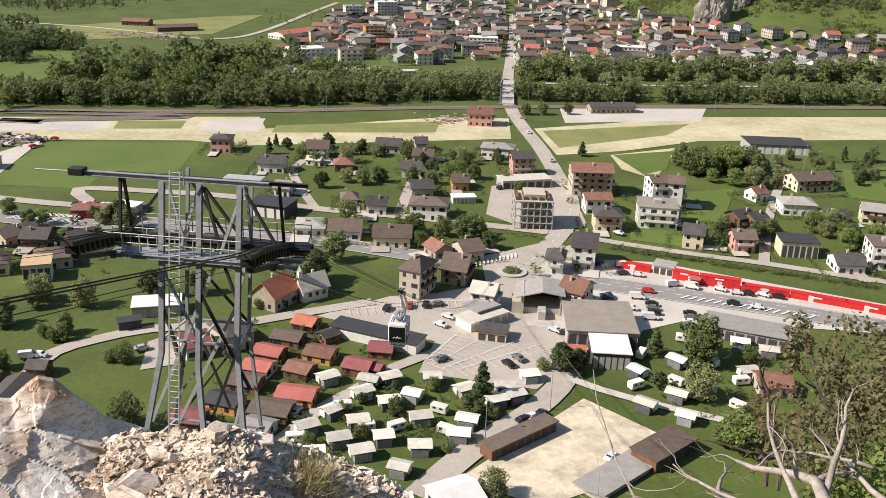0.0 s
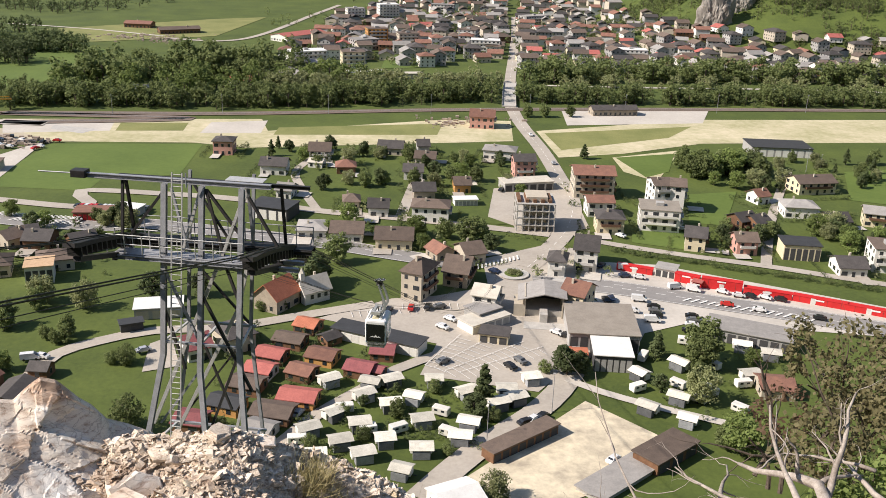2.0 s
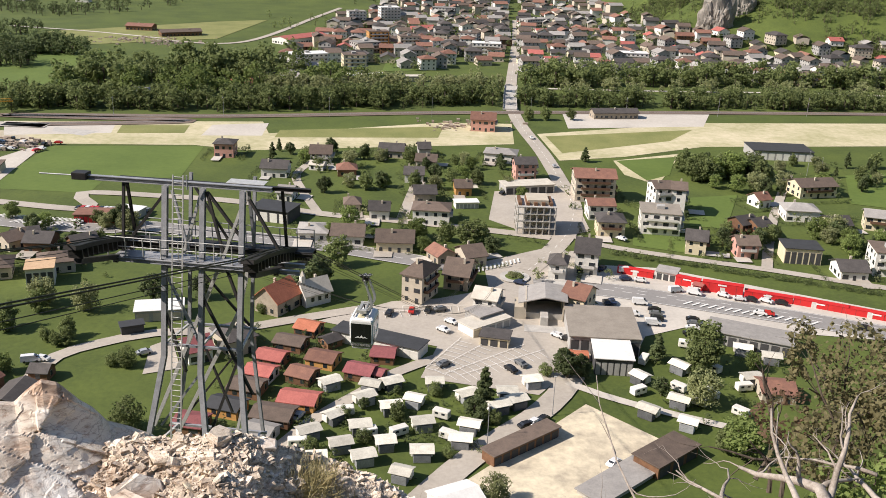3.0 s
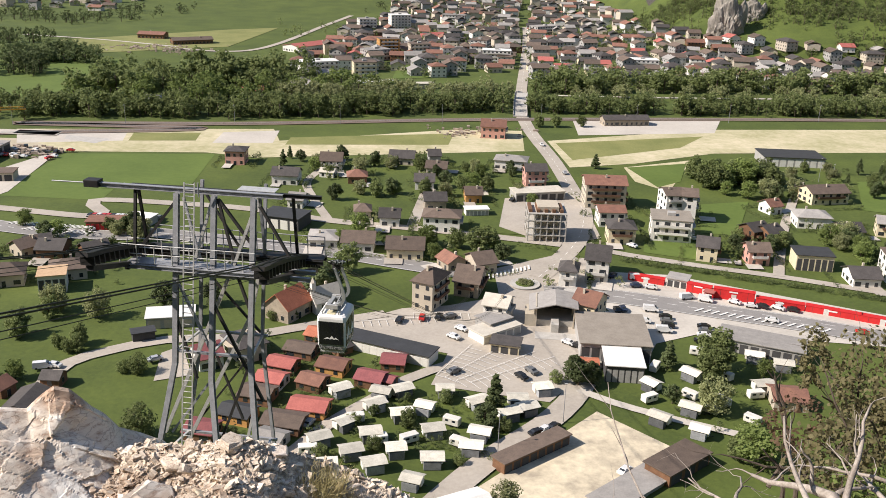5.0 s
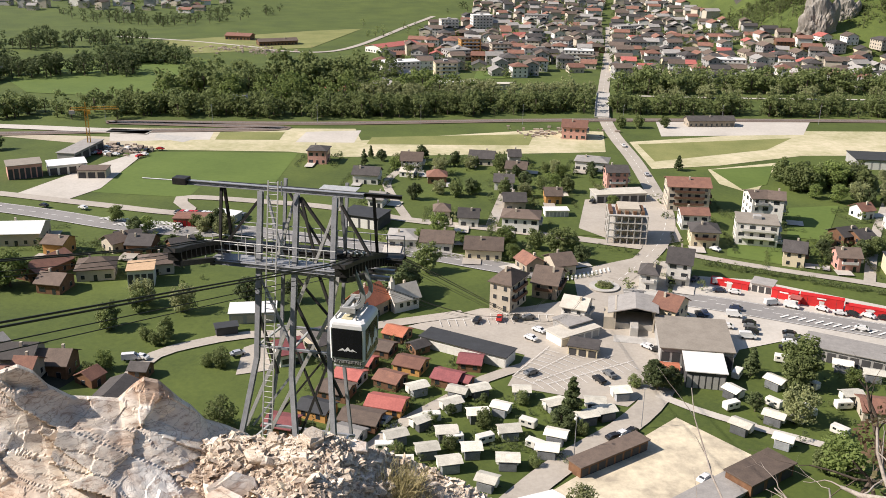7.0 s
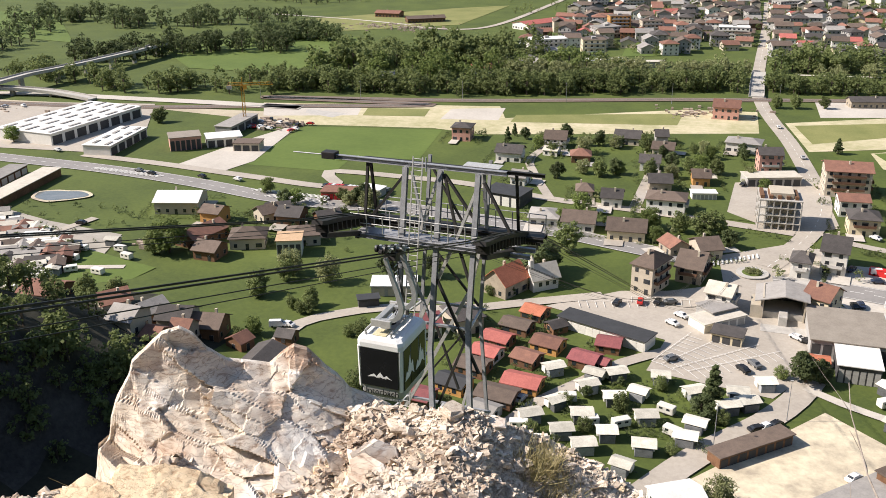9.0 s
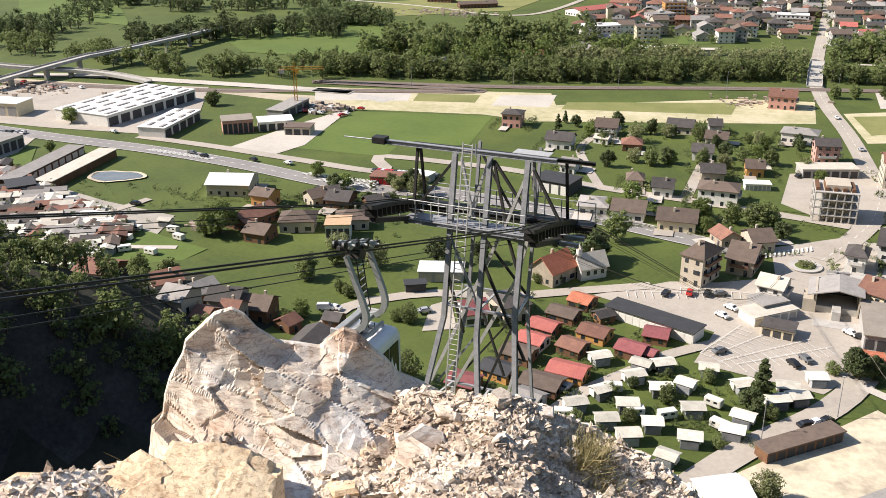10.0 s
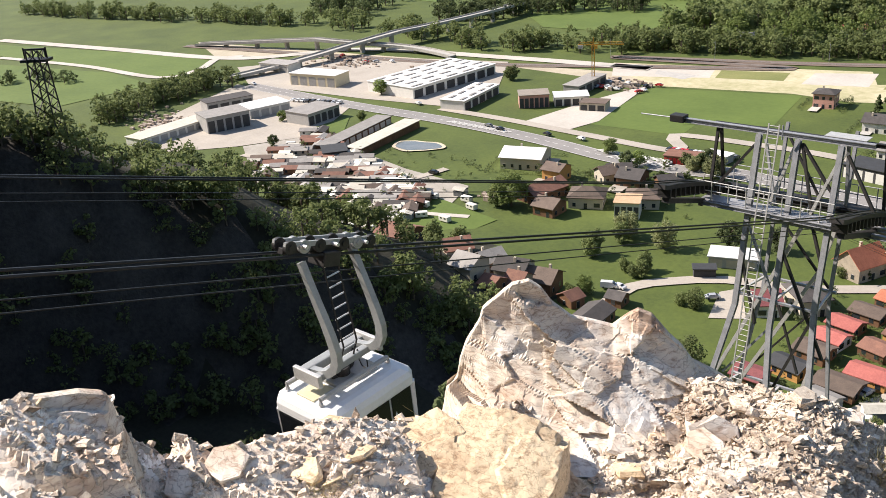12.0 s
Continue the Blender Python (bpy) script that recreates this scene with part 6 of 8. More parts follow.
car(97.8, 287.1, -13, 0)
car(101.5, 286.9, -32, 1)
car(106.4, 286.2, -38, 0)
car(107.4, 290.8, -12, 1)
car(111.0, 285.0, -26, 1)
car(101.2, 275.7, 162, 0)
van(63.6, 280.6, -7)
car(67.3, 275.2, -12, 1)
car(67.1, 272.1, -12, 5)
car(66.8, 268.6, -13, 1)
van(64.8, 264.7, -3)
car(78.0, 268.7, -8, 1)
car(77.6, 265.7, -8, 5)
car(76.5, 262.3, -8, 0)
car(74.6, 258.1, -9, 1)
car(59.9, 271.5, -13, 0)
car(52.6, 279.4, -82, 1)
car(54.6, 280.5, -83, 4)
car(34.2, 253.3, -43, 0)
car(36.9, 251.2, -41, 1)
van(39.7, 249.7, -41)
van(42.9, 248.0, -41)
car(55.6, 310.3, 58, 4)
car(51.9, 448.4, 97, 2)
car(44.9, 507.0, 93, 0)
car(-141.5, 339.4, 149, 0)
car(24.1, 399.2, 64, 1)
car(67.8, 343.1, -43, 0)
car(93.8, 354.2, -24, 0)
car(40.5, 185.9, 47, 0)
van(-110.7, 225.1, 18)
car(-108.1, 226.2, -10, 0)
car(-82.3, 232.1, 35, 2)
car(-188.4, 355.2, 158, 0)
car(-205.7, 355.5, 159, 1)
car(-296.2, 378.9, 161, 0)
car(-238.1, 357.1, 170, 5)
car(-220.7, 289.1, 4, 1)
car(-230.0, 354.3, -10, 1)
car(-420.1, 379.9, -16, 0)


def car_rows():
    """Lines of parked cars on the works yards."""
    rnd = random.Random(4)
    ax, ay = -147.3, 360.9
    bx, by = -119.7, 361.2
    for i in range(16):
        f = i / 15
        car(ax + (bx - ax) * f, ay + (by - ay) * f - 5.5, 75, rnd.choice((0, 1, 3, 3, 5)))
    ax, ay = -228.4, 451.3
    bx, by = -201.0, 441.6
    for i in range(16):
        car(ax + (bx - ax) * rnd.random() + rnd.uniform(-8, 8), ay + (by - ay) * rnd.random() + rnd.uniform(-6, 14), rnd.uniform(0, 180), rnd.choice((0, 2, 3, 1, 5)))
    ax, ay = -366.8, 358.9
    for i in range(10):
        car(ax + i * 3.2, ay + i * 0.6, 100, rnd.choice((0, 1, 2, 5)))
    ax, ay = -401.2, 457.6
    for i in range(8):
        car(ax + rnd.uniform(-25, 25), ay + rnd.uniform(-8, 8), rnd.uniform(0, 180), rnd.choice((0, 1, 2, 3)))


car_rows()

# cars that drive along the main road
ROAD_TOP = LEVEL[0]
RED_CAR = tagged(copy_thing(CARS[3], pose(68.2, 286.0, ROAD_TOP)), "small red car driving along the main road", "car", "driving cars")
DARK_CAR = tagged(copy_thing(CARS[1], pose(94.2, 278.2, ROAD_TOP)), "black car driving along the main road", "car", "driving cars")
GREY_CAR = tagged(copy_thing(CARS[4], pose(4.0, 309.5, ROAD_TOP)), "dark blue car coming from the roundabout", "car", "driving cars")


def rubble_yard(x, y, n, spread, label):
    """A litter of pallets, crates and stacked goods."""
    rnd = random.Random(int(x))
    bm = bmesh.new()
    for _ in range(n):
        u, v, s = x + rnd.gauss(0, spread), y + rnd.gauss(0, spread * 0.6), rnd.uniform(0.4, 1.6)
        box(bm, u, u + s * rnd.uniform(0.8, 2.5), v, v + s, 0, s * rnd.uniform(0.5, 1.2))
    tagged(part("stacked_goods", bm, mat("goods", (0.5, 0.42, 0.34), (0.2, 0.15, 0.12), 0.3, 0.9, fine=1.0)), label, "goods", kind="stuff")


rubble_yard(-219.9, 454.4, 160, 9, "stacked pallets and building goods in the yard")
rubble_yard(-403.9, 449.5, 90, 12, "stacked building goods in the yard")
rubble_yard(-407.5, 298.9, 120, 14, "stacked goods in the industrial yard")
rubble_yard(-184.3, 276.0, 40, 3, "heap of rubble beside the camp site")
rubble_yard(-264.9, 821.8, 160, 20, "stacked goods and sheds beyond the river")
rubble_yard(6.5, 535.2, 80, 12, "building goods beside the railway house")

# ---- broken rock ----
def blocky(x, y, s, seed=0.0):
    """Broken strata: every cell of a Voronoi pattern is a tilted slab."""
    d, p = noise.voronoi(Vector((x * s, y * s, seed)))
    c = p[0]
    h = noise.cell_vector(c * 7.3)
    return (h.x - 0.5) * 0.9 + ((x * s - c.x) * (h.y - 0.5) + (y * s - c.y) * (h.z - 0.2)) * 1.3 - max(0.0, 0.09 - (d[1] - d[0])) * 4.0


# ---- the village across the river ----
def far_village():
    rnd = random.Random(21)
    kinds = []
    for k in range(14):
        r = ("brown", "dark", "tile", "grey", "brown", "tile", "dark", "brown", "red", "grey", "brown", "tile", "dark", "brown")[k]
        w = ("white", "beige", "beige", "grey", "wood", "white", "grey", "beige", "white", "grey", "beige", "wood", "cream", "grey")[k]
        kinds.append(house(0, -1200 - 3 * k, 0, rnd.uniform(11, 17), rnd.uniform(9, 12), rnd.choice((4.5, 5.5, 7.5, 8.5)), 2.5, r, w, rnd.choice(("gable", "gable", "hip")), "village_house", z=-500, joined=True))
    spots = []

    FAR = []

    def scatter(x0, x1, y0, y1, count, gap, skew=0.0, solid=True):
        tries = 0
        made = 0
        while made < count and tries < count * 30:
            tries += 1
            x, y = rnd.uniform(x0, x1), rnd.uniform(y0, y1)
            y += skew * x
            ax = 38 + (y - 612) * 0.0615
            if abs(x - ax) < 9 or height(x, y) > 14 or any((x - a) ** 2 + (y - b) ** 2 < gap * gap for a, b in spots):
                continue
            spots.append((x, y))
            made += 1
            rot = rnd.choice((0, 90, 15, 105)) + rnd.uniform(-9, 9)
            if solid:
                place(kinds[rnd.randrange(14)], pose(x, y, height(x, y) - 0.2, 0, 0, rot))
            else:
                FAR.append((x, y, rot))
            for _ in range(2):
                bush(x + rnd.uniform(-11, 11), y - rnd.uniform(5, 11), rnd.uniform(4, 9), rnd.choice((0, 0, 1, 2, 2)))
    scatter(-130, 470, 725, 800, 95, 15.5, -0.03)
    scatter(-120, 520, 790, 960, 140, 16.5)
    scatter(330, 620, 745, 900, 30, 22)
    scatter(-120, 420, 800, 1020, 120, 15, 0, False)
    scatter(-90, 380, 960, 1330, 260, 17, 0, False)
    scatter(-760, -420, 1090, 1350, 80, 18, 0, False)
    for k in kinds:
        if k.name not in USED:
            place(k, pose(60, 1100, 0))
    # the houses farthest up the valley, past counting
    for part_no, (wall, roof) in enumerate((("beige", "brown"), ("grey", "dark"), ("white", "tile"), ("beige", "grey"))):
        bw, br = bmesh.new(), bmesh.new()
        for i, (x, y, rot) in enumerate(FAR):
            if i % 4 != part_no:
                continue
            r2 = random.Random(i)
            l, s, e = r2.uniform(5, 8), r2.uniform(4.2, 5.8), r2.choice((4.5, 6, 8, 9.5))
            m = pose(x, y, height(x, y) - 0.2, 0, 0, rot)
            n0 = len(bw.verts)
            box(bw, -l, l, -s, s, 0, e)
            bw.verts.ensure_lookup_table()
            for v in bw.verts[n0:]:
                v.co = m @ v.co
            for q in (-1, 1):
                n0 = len(br.verts)
                slab(br, (-l - 0.6, -s - 0.6, e - 0.2), (l + 0.6, -s - 0.6, e - 0.2), (l + 0.6, 0, e + 2.4), (-l - 0.6, 0, e + 2.4), 0.3)
                br.verts.ensure_lookup_table()
                for v in br.verts[n0:]:
                    v.co = m @ (pose(0, 0, 0, 0, 0, 0 if q < 0 else 180) @ v.co)
        w = tagged(part("far_houses", bw, WALLS[wall]), "%s houses of the far village" % WALL_WORD[wall], "houses", kind="stuff")
        part("roofs", br, ROOFS[roof], w)


far_village()

# ---- trees ----
tree(-109.0, 260.3, 9, 4)
tree(-122.8, 257.9, 8, 0)
tree(-126.1, 243.7, 8, 0)
tree(-105.9, 236.8, 6, 0)
tree(-108.3, 235.9, 5, 0)
tree(-90.3, 267.1, 11, 2)
tree(-77.3, 272.8, 9, 2)
tree(-84.7, 225.6, 6, 5)
tree(-73.6, 193.1, 9, 5)
tree(-88.8, 225.3, 4, 5)
tree(-44.7, 282.7, 13, 2, 1.3)
tree(-49.6, 284.6, 11, 2, 1.2)
tree(-42.4, 286.3, 12, 2, 1.2)
tree(-37.8, 305.3, 12, 0)
tree(-48.9, 264.2, 5, 3)
tree(-43.9, 271.2, 4, 4)
tree(-55.8, 263.6, 4, 5)
tree(8.6, 331.5, 11, 0, 1.3)
tree(0.0, 335.1, 9, 0)
tree(17.4, 323.3, 8, 2, 1.2)
tree(14.0, 336.5, 8, 0)
tree(-8.1, 320.7, 7, 1)
tree(11.3, 210.4, 12, 3, 1.1)
tree(8.6, 203.8, 7, 2, 1.3)
tree(34.4, 228.0, 10, 2, 1.2)
tree(37.9, 228.2, 8, 2)
tree(28.4, 229.2, 4, 5)
tree(61.2, 240.8, 9, 3, 1.2)
tree(73.9, 239.4, 15, 0)
tree(71.7, 234.0, 11, 0)
tree(68.0, 216.4, 10, 4)
tree(58.3, 220.2, 6, 2)
tree(87.2, 236.9, 6, 1)
tree(71.8, 191.3, 11, 1, 1.2)
tree(68.4, 193.5, 8, 0)
tree(68.7, 461.9, 8, 3, 1.4)
tree(46.7, 556.6, 9, 0)
tree(57.1, 558.3, 9, 0)
tree(72.7, 560.8, 8, 0)
tree(-17.7, 191.7, 4, 5)
tree(-10.3, 202.6, 6, 0)
tree(-23.5, 201.7, 4, 5)
tree(-1.5, 216.0, 4, 5)
tree(-19.1, 207.5, 4, 2)
tree(-11.1, 215.3, 3, 2)
tree(-29.7, 187.3, 4, 5)
tree(2.4, 186.9, 3, 5)
tree(13.5, 202.8, 4, 5)
tree(12.3, 170.0, 7, 4)
tree(-55, 71, 17, 3, 0.9)
tree(-49, 78, 11, 3, 0.9)
tree(-60, 80, 9, 0)
tree(-172.8, 271.5, 13, 1, 1.2)
tree(-177.5, 269.2, 10, 0)
tree(-126.7, 245.6, 9, 0)
tree(-123.0, 263.2, 9, 4)
tree(-107.0, 241.2, 7, 0)
tree(-112.2, 238.5, 5, 0)
tree(-161.7, 222.6, 9, 0, 1.2)
tree(-169.1, 218.8, 8, 0, 1.2)
tree(-115.4, 219.0, 6, 1)
tree(-116.4, 212.3, 6, 0)
tree(-279.4, 444.2, 9, 0, 1.3)
tree(-329.4, 389.3, 9, 1)
tree(-168.4, 343.0, 7, 1)
tree(-158.2, 291.8, 6, 0)
tree(-125.5, 339.5, 10, 2, 1.2)
tree(-303.4, 341.6, 6, 0)
tree(-313.4, 290.4, 7, 2)
tree(-342.5, 325.5, 6, 1)


def gardens():
    """Garden trees and hedges between the houses."""
    rnd = random.Random(8)
    for ax, ay, bx, by, n in ((-96.6, 458.3, 29.9, 432.6, 46), (-61.3, 393.3, 29.2, 418.0, 30), (117.4, 415.0, 215.4, 456.5, 34), (101.0, 357.7, 167.8, 338.3, 40), (153.8, 459.1, 223.2, 468.2, 14), (-156.5, 317.6, -114.7, 334.6, 16), (-44.9, 342.1, -1.1, 336.9, 12)):
        for _ in range(n):
            x, y = ax + (bx - ax) * rnd.random() + rnd.uniform(-4, 4), ay + (by - ay) * rnd.random() + rnd.uniform(-9, 9)
            h = rnd.choice((2.5, 3.5, 4.5, 6, 7, 9))
            if h > 5:
                tree(x, y, h, rnd.choice((0, 1, 2, 2, 3, 4)))
            else:
                bush(x, y, h, rnd.choice((0, 1, 2, 2, 3)))
    ax, ay = 113.3, 443.3
    bx, by = 151.1, 436.1
    for i in range(22):
        tree(ax + (bx - ax) * rnd.random(), ay + (by - ay) * rnd.random() + rnd.uniform(-8, 10), rnd.uniform(10, 15), rnd.choice((0, 0, 1, 2)), 1.15)
    for _ in range(110):
        x, y = rnd.uniform(-34, 12), rnd.uniform(184, 222)
        if abs(x - 0.55 * (y - 204) + 12) < 26:
            bush(x, y, rnd.uniform(1.2, 2.8), rnd.choice((0, 2, 2)), 1.3)
    for x0, x1, y0, y1, n in ((55, 100, 205, 245, 60), (-62, -20, 196, 250, 70), (-150, -110, 280, 320, 40), (-300, -200, 240, 310, 120)):
        for _ in range(n):
            bush(rnd.uniform(x0, x1), rnd.uniform(y0, y1), rnd.uniform(1.2, 3.4), rnd.choice((0, 2, 2)), 1.2)
    ax, ay = 141.6, 418.0
    tree(ax, ay, 10, 4)
    for x0, y0, x1, y1, n in ((61.2, 327.7, 150.1, 296.8, 150), (-19.8, 214.7, -0.3, 191.6, 14), (-36.8, 210.5, -20.7, 223.9, 12), (25.0, 339.6, 39.7, 334.7, 8), (-7.5, 202.7, 11.6, 187.5, 14), (-51.3, 224.9, -29.1, 244.0, 18)):
        for i in range(n):
            f = i / n
            bush(x0 + (x1 - x0) * f + rnd.uniform(-1, 1), y0 + (y1 - y0) * f + rnd.uniform(-1.5, 1.5), rnd.uniform(1.6, 2.6), rnd.choice((0, 2)), 1.6)



def plots():
    """The ground round each house: a paved drive or terrace, hedges along the bounds, small trees."""
    rnd = random.Random(17)
    for x, y, rot, L, span in PLOTS:
        if not (300 < y < 475) or L > 20:
            continue
        m = pose(x, y, 0, 0, 0, rot + rnd.choice((0, 0, 90)))
        a, b = L / 2 + rnd.uniform(4, 6), span / 2 + rnd.uniform(4, 6)
        side = rnd.choice((-1, 1))
        w, d = rnd.uniform(2.0, 3.6), rnd.uniform(5, 9)
        corners = []
        for u, v in ((-w, 0), (w, 0), (w, -d), (-w, -d)):
            q = m @ Vector((u + side * L * 0.3, v - span * 0.45, 0))
            corners += [q.x, q.y]
        patch("drive", rnd.choice((GRAVEL, ASPHALT, CONCRETE)), corners, "pale paved drive beside a house")
        for u0, v0, u1, v1 in ((-a, b, a, b), (-a, -b, -a, b), (a, -b, a, b)):
            if rnd.random() < 0.3:
                continue
            k = rnd.choice((0, 2, 2))
            n = int(math.hypot(u1 - u0, v1 - v0) / 1.6)
            for i in range(n):
                f = i / n
                q = m @ Vector((u0 + (u1 - u0) * f, v0 + (v1 - v0) * f, 0))
                bush(q.x + rnd.uniform(-0.3, 0.3), q.y + rnd.uniform(-0.3, 0.3), rnd.uniform(1.3, 2.2), k, 1.5)
        for _ in range(3):
            q = m @ Vector((rnd.choice((-1, 1)) * a * rnd.uniform(0.7, 1.0), rnd.uniform(-b, b), 0))
            bush(q.x, q.y, rnd.uniform(2.5, 5.5), rnd.choice((0, 1, 2, 2, 3)), rnd.uniform(0.9, 1.3))


plots()

gardens()
woods("river_woods", (-269.7, 557.4, -199.0, 549.5, -101.7, 569.6, -33.4, 590.2, 33.7, 607.5), 17, 270, 5, 17, LEAF[0], "dense green belt of trees along the railway", 1)
woods("river_woods", (-107.7, 604.8, -35.3, 621.9, 35.0, 634.8), 14, 110, 6, 17, LEAF[3], "pale green belt of trees along the river", 2)
woods("river_woods", (46.4, 604.2, 132.6, 613.6, 230.0, 626.7, 297.2, 634.5), 16, 190, 5, 16, LEAF[0], "dense green belt of trees along the railway", 3)
woods("river_woods", (67.7, 679.5, 149.4, 700.1, 258.6, 711.8, 332.5, 716.6), 20, 190, 8, 22, LEAF[0], "dark green belt of trees along the river path", 4)
woods("tall_woods", (-229.6, 601.6, -209.0, 647.6, -179.3, 653.6, -142.9, 649.6, -128.1, 675.5), 24, 100, 12, 28, LEAF[0], "tall dark green trees round far cottages", 5)
woods("tall_woods", (-343.6, 719.7, -325.6, 738.5, -298.1, 736.0), 22, 50, 12, 20, LEAF[2], "dark green wood beyond the field", 6)
woods("river_woods", (-883.1, 527.1, -694.4, 541.1, -535.7, 553.9, -429.0, 541.7, -330.1, 522.9, -206.1, 548.5), 20, 230, 9, 17, LEAF[0], "dense green belt of trees along the river", 7)
woods("river_woods", (-435.0, 592.6, -386.9, 656.7, -326.6, 683.9), 24, 70, 12, 20, LEAF[2], "dark green wood beyond the river", 8)
woods("river_woods", (-541.3, 595.9, -595.9, 798.8, -491.6, 782.3, -388.2, 845.7), 34, 110, 12, 20, LEAF[2], "dark green wood beyond the river", 9)
woods("hedgerow", (-438.5, 286.2, -441.4, 330.1, -438.5, 374.7), 12, 70, 9, 15, LEAF[0], "green wooded bank beside the industrial yards", 10)
woods("hedgerow", (-592.2, 318.7, -584.6, 338.4, -551.6, 341.8), 8, 20, 6, 10, LEAF[2], "dark green hedge beside the field", 16)
woods("ridge_woods", (-125, 168, -160, 138, -200, 104, -240, 70, -280, 40), 14, 260, 6, 11, LEAF[0], "green woods on the crest of the spur", 11)
woods("ridge_woods", (-170, 190, -220, 150, -280, 110, -330, 80), 28, 200, 7, 12, LEAF[0], "green woods on the back of the spur", 12)
# dark leaf tone here puts the gorge's shade into the trees
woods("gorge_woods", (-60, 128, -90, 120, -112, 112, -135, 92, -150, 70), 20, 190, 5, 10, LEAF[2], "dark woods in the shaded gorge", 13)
woods("gorge_woods", (-45, 150, -70, 148, -95, 160, -118, 180), 14, 110, 4, 8, LEAF[0], "green bushes at the mouth of the gorge", 14)
woods("slope_woods", (-30, 88, -55, 82, -75, 66, -90, 45), 12, 90, 4, 8, LEAF[0], "green bushes on the mountain slope", 15)
woods("hill_woods", (196, 985, 225, 1015, 260, 1010, 306, 950, 351, 925, 400, 900), 42, 620, 6, 11, LEAF[0], "green woods on the far hillside", 17, 13, 10)
woods("village_trees", (-115.5, 984.5, 38.0, 1032.8, 207.0, 966.9, 370.7, 950.8), 90, 420, 5, 10, LEAF[0], "green trees between the houses of the far village", 18, 13, 10)
woods("village_trees", (-41.0, 1182.4, 127.2, 1359.4, 232.5, 1281.7), 90, 220, 5, 10, LEAF[2], "green trees between the houses of the far village", 19, 13, 10)
woods("hill_woods", (-533.5, 1065.5, -407.6, 991.6, -361.7, 1131.3), 40, 120, 7, 13, LEAF[2], "green trees round the far hamlet", 20, 13, 10)
woods("river_woods", (-110, 640, 0, 660, 60, 655, 190, 668, 320, 680), 34, 130, 4, 13, LEAF[3], "loose pale green trees between river and railway", 24)
woods("river_woods", (-240, 590, -150, 610, -70, 640), 30, 70, 8, 20, LEAF[1], "fresh green trees round far cottages", 25)
woods("hill_woods", (330, 860, 420, 840, 520, 860), 40, 160, 6, 12, LEAF[0], "green woods on the far hillside", 26, 13, 10)
plant_bushes()


def far_cliff(x, y, w, h, label):
    """A bare rock face on the far hillside."""
    bm = bmesh.new()
    bmesh.ops.create_icosphere(bm, subdivisions=5, radius=1.0)
    for v in bm.verts:
        q = v.co.copy()
        k = 1 + 0.3 * blocky(q.x * 1.3, q.z * 1.3 + q.y, 1.6, 2.0) + 0.12 * fbm(q.x * 4, q.y * 4, q.z * 4)
        v.co = Vector((q.x * w, q.y * w * 0.6, q.z * h)) * k
    ob = part("rock_cliff", bm, mat("far_cliff_rock", (0.36, 0.33, 0.29), (0.2, 0.18, 0.15), 0.06, 0.95, bump=0.5, fine=0.5))
    ob.matrix_basis = pose(x, y, height(x, y), 0, 0, 0)
    tagged(ob, label, "cliff", kind="structure")


far_cliff(250, 918, 17, 34, "grey bare rock face on the green hillside")
far_cliff(280, 940, 12, 17, "grey bare rock face on the green hillside")

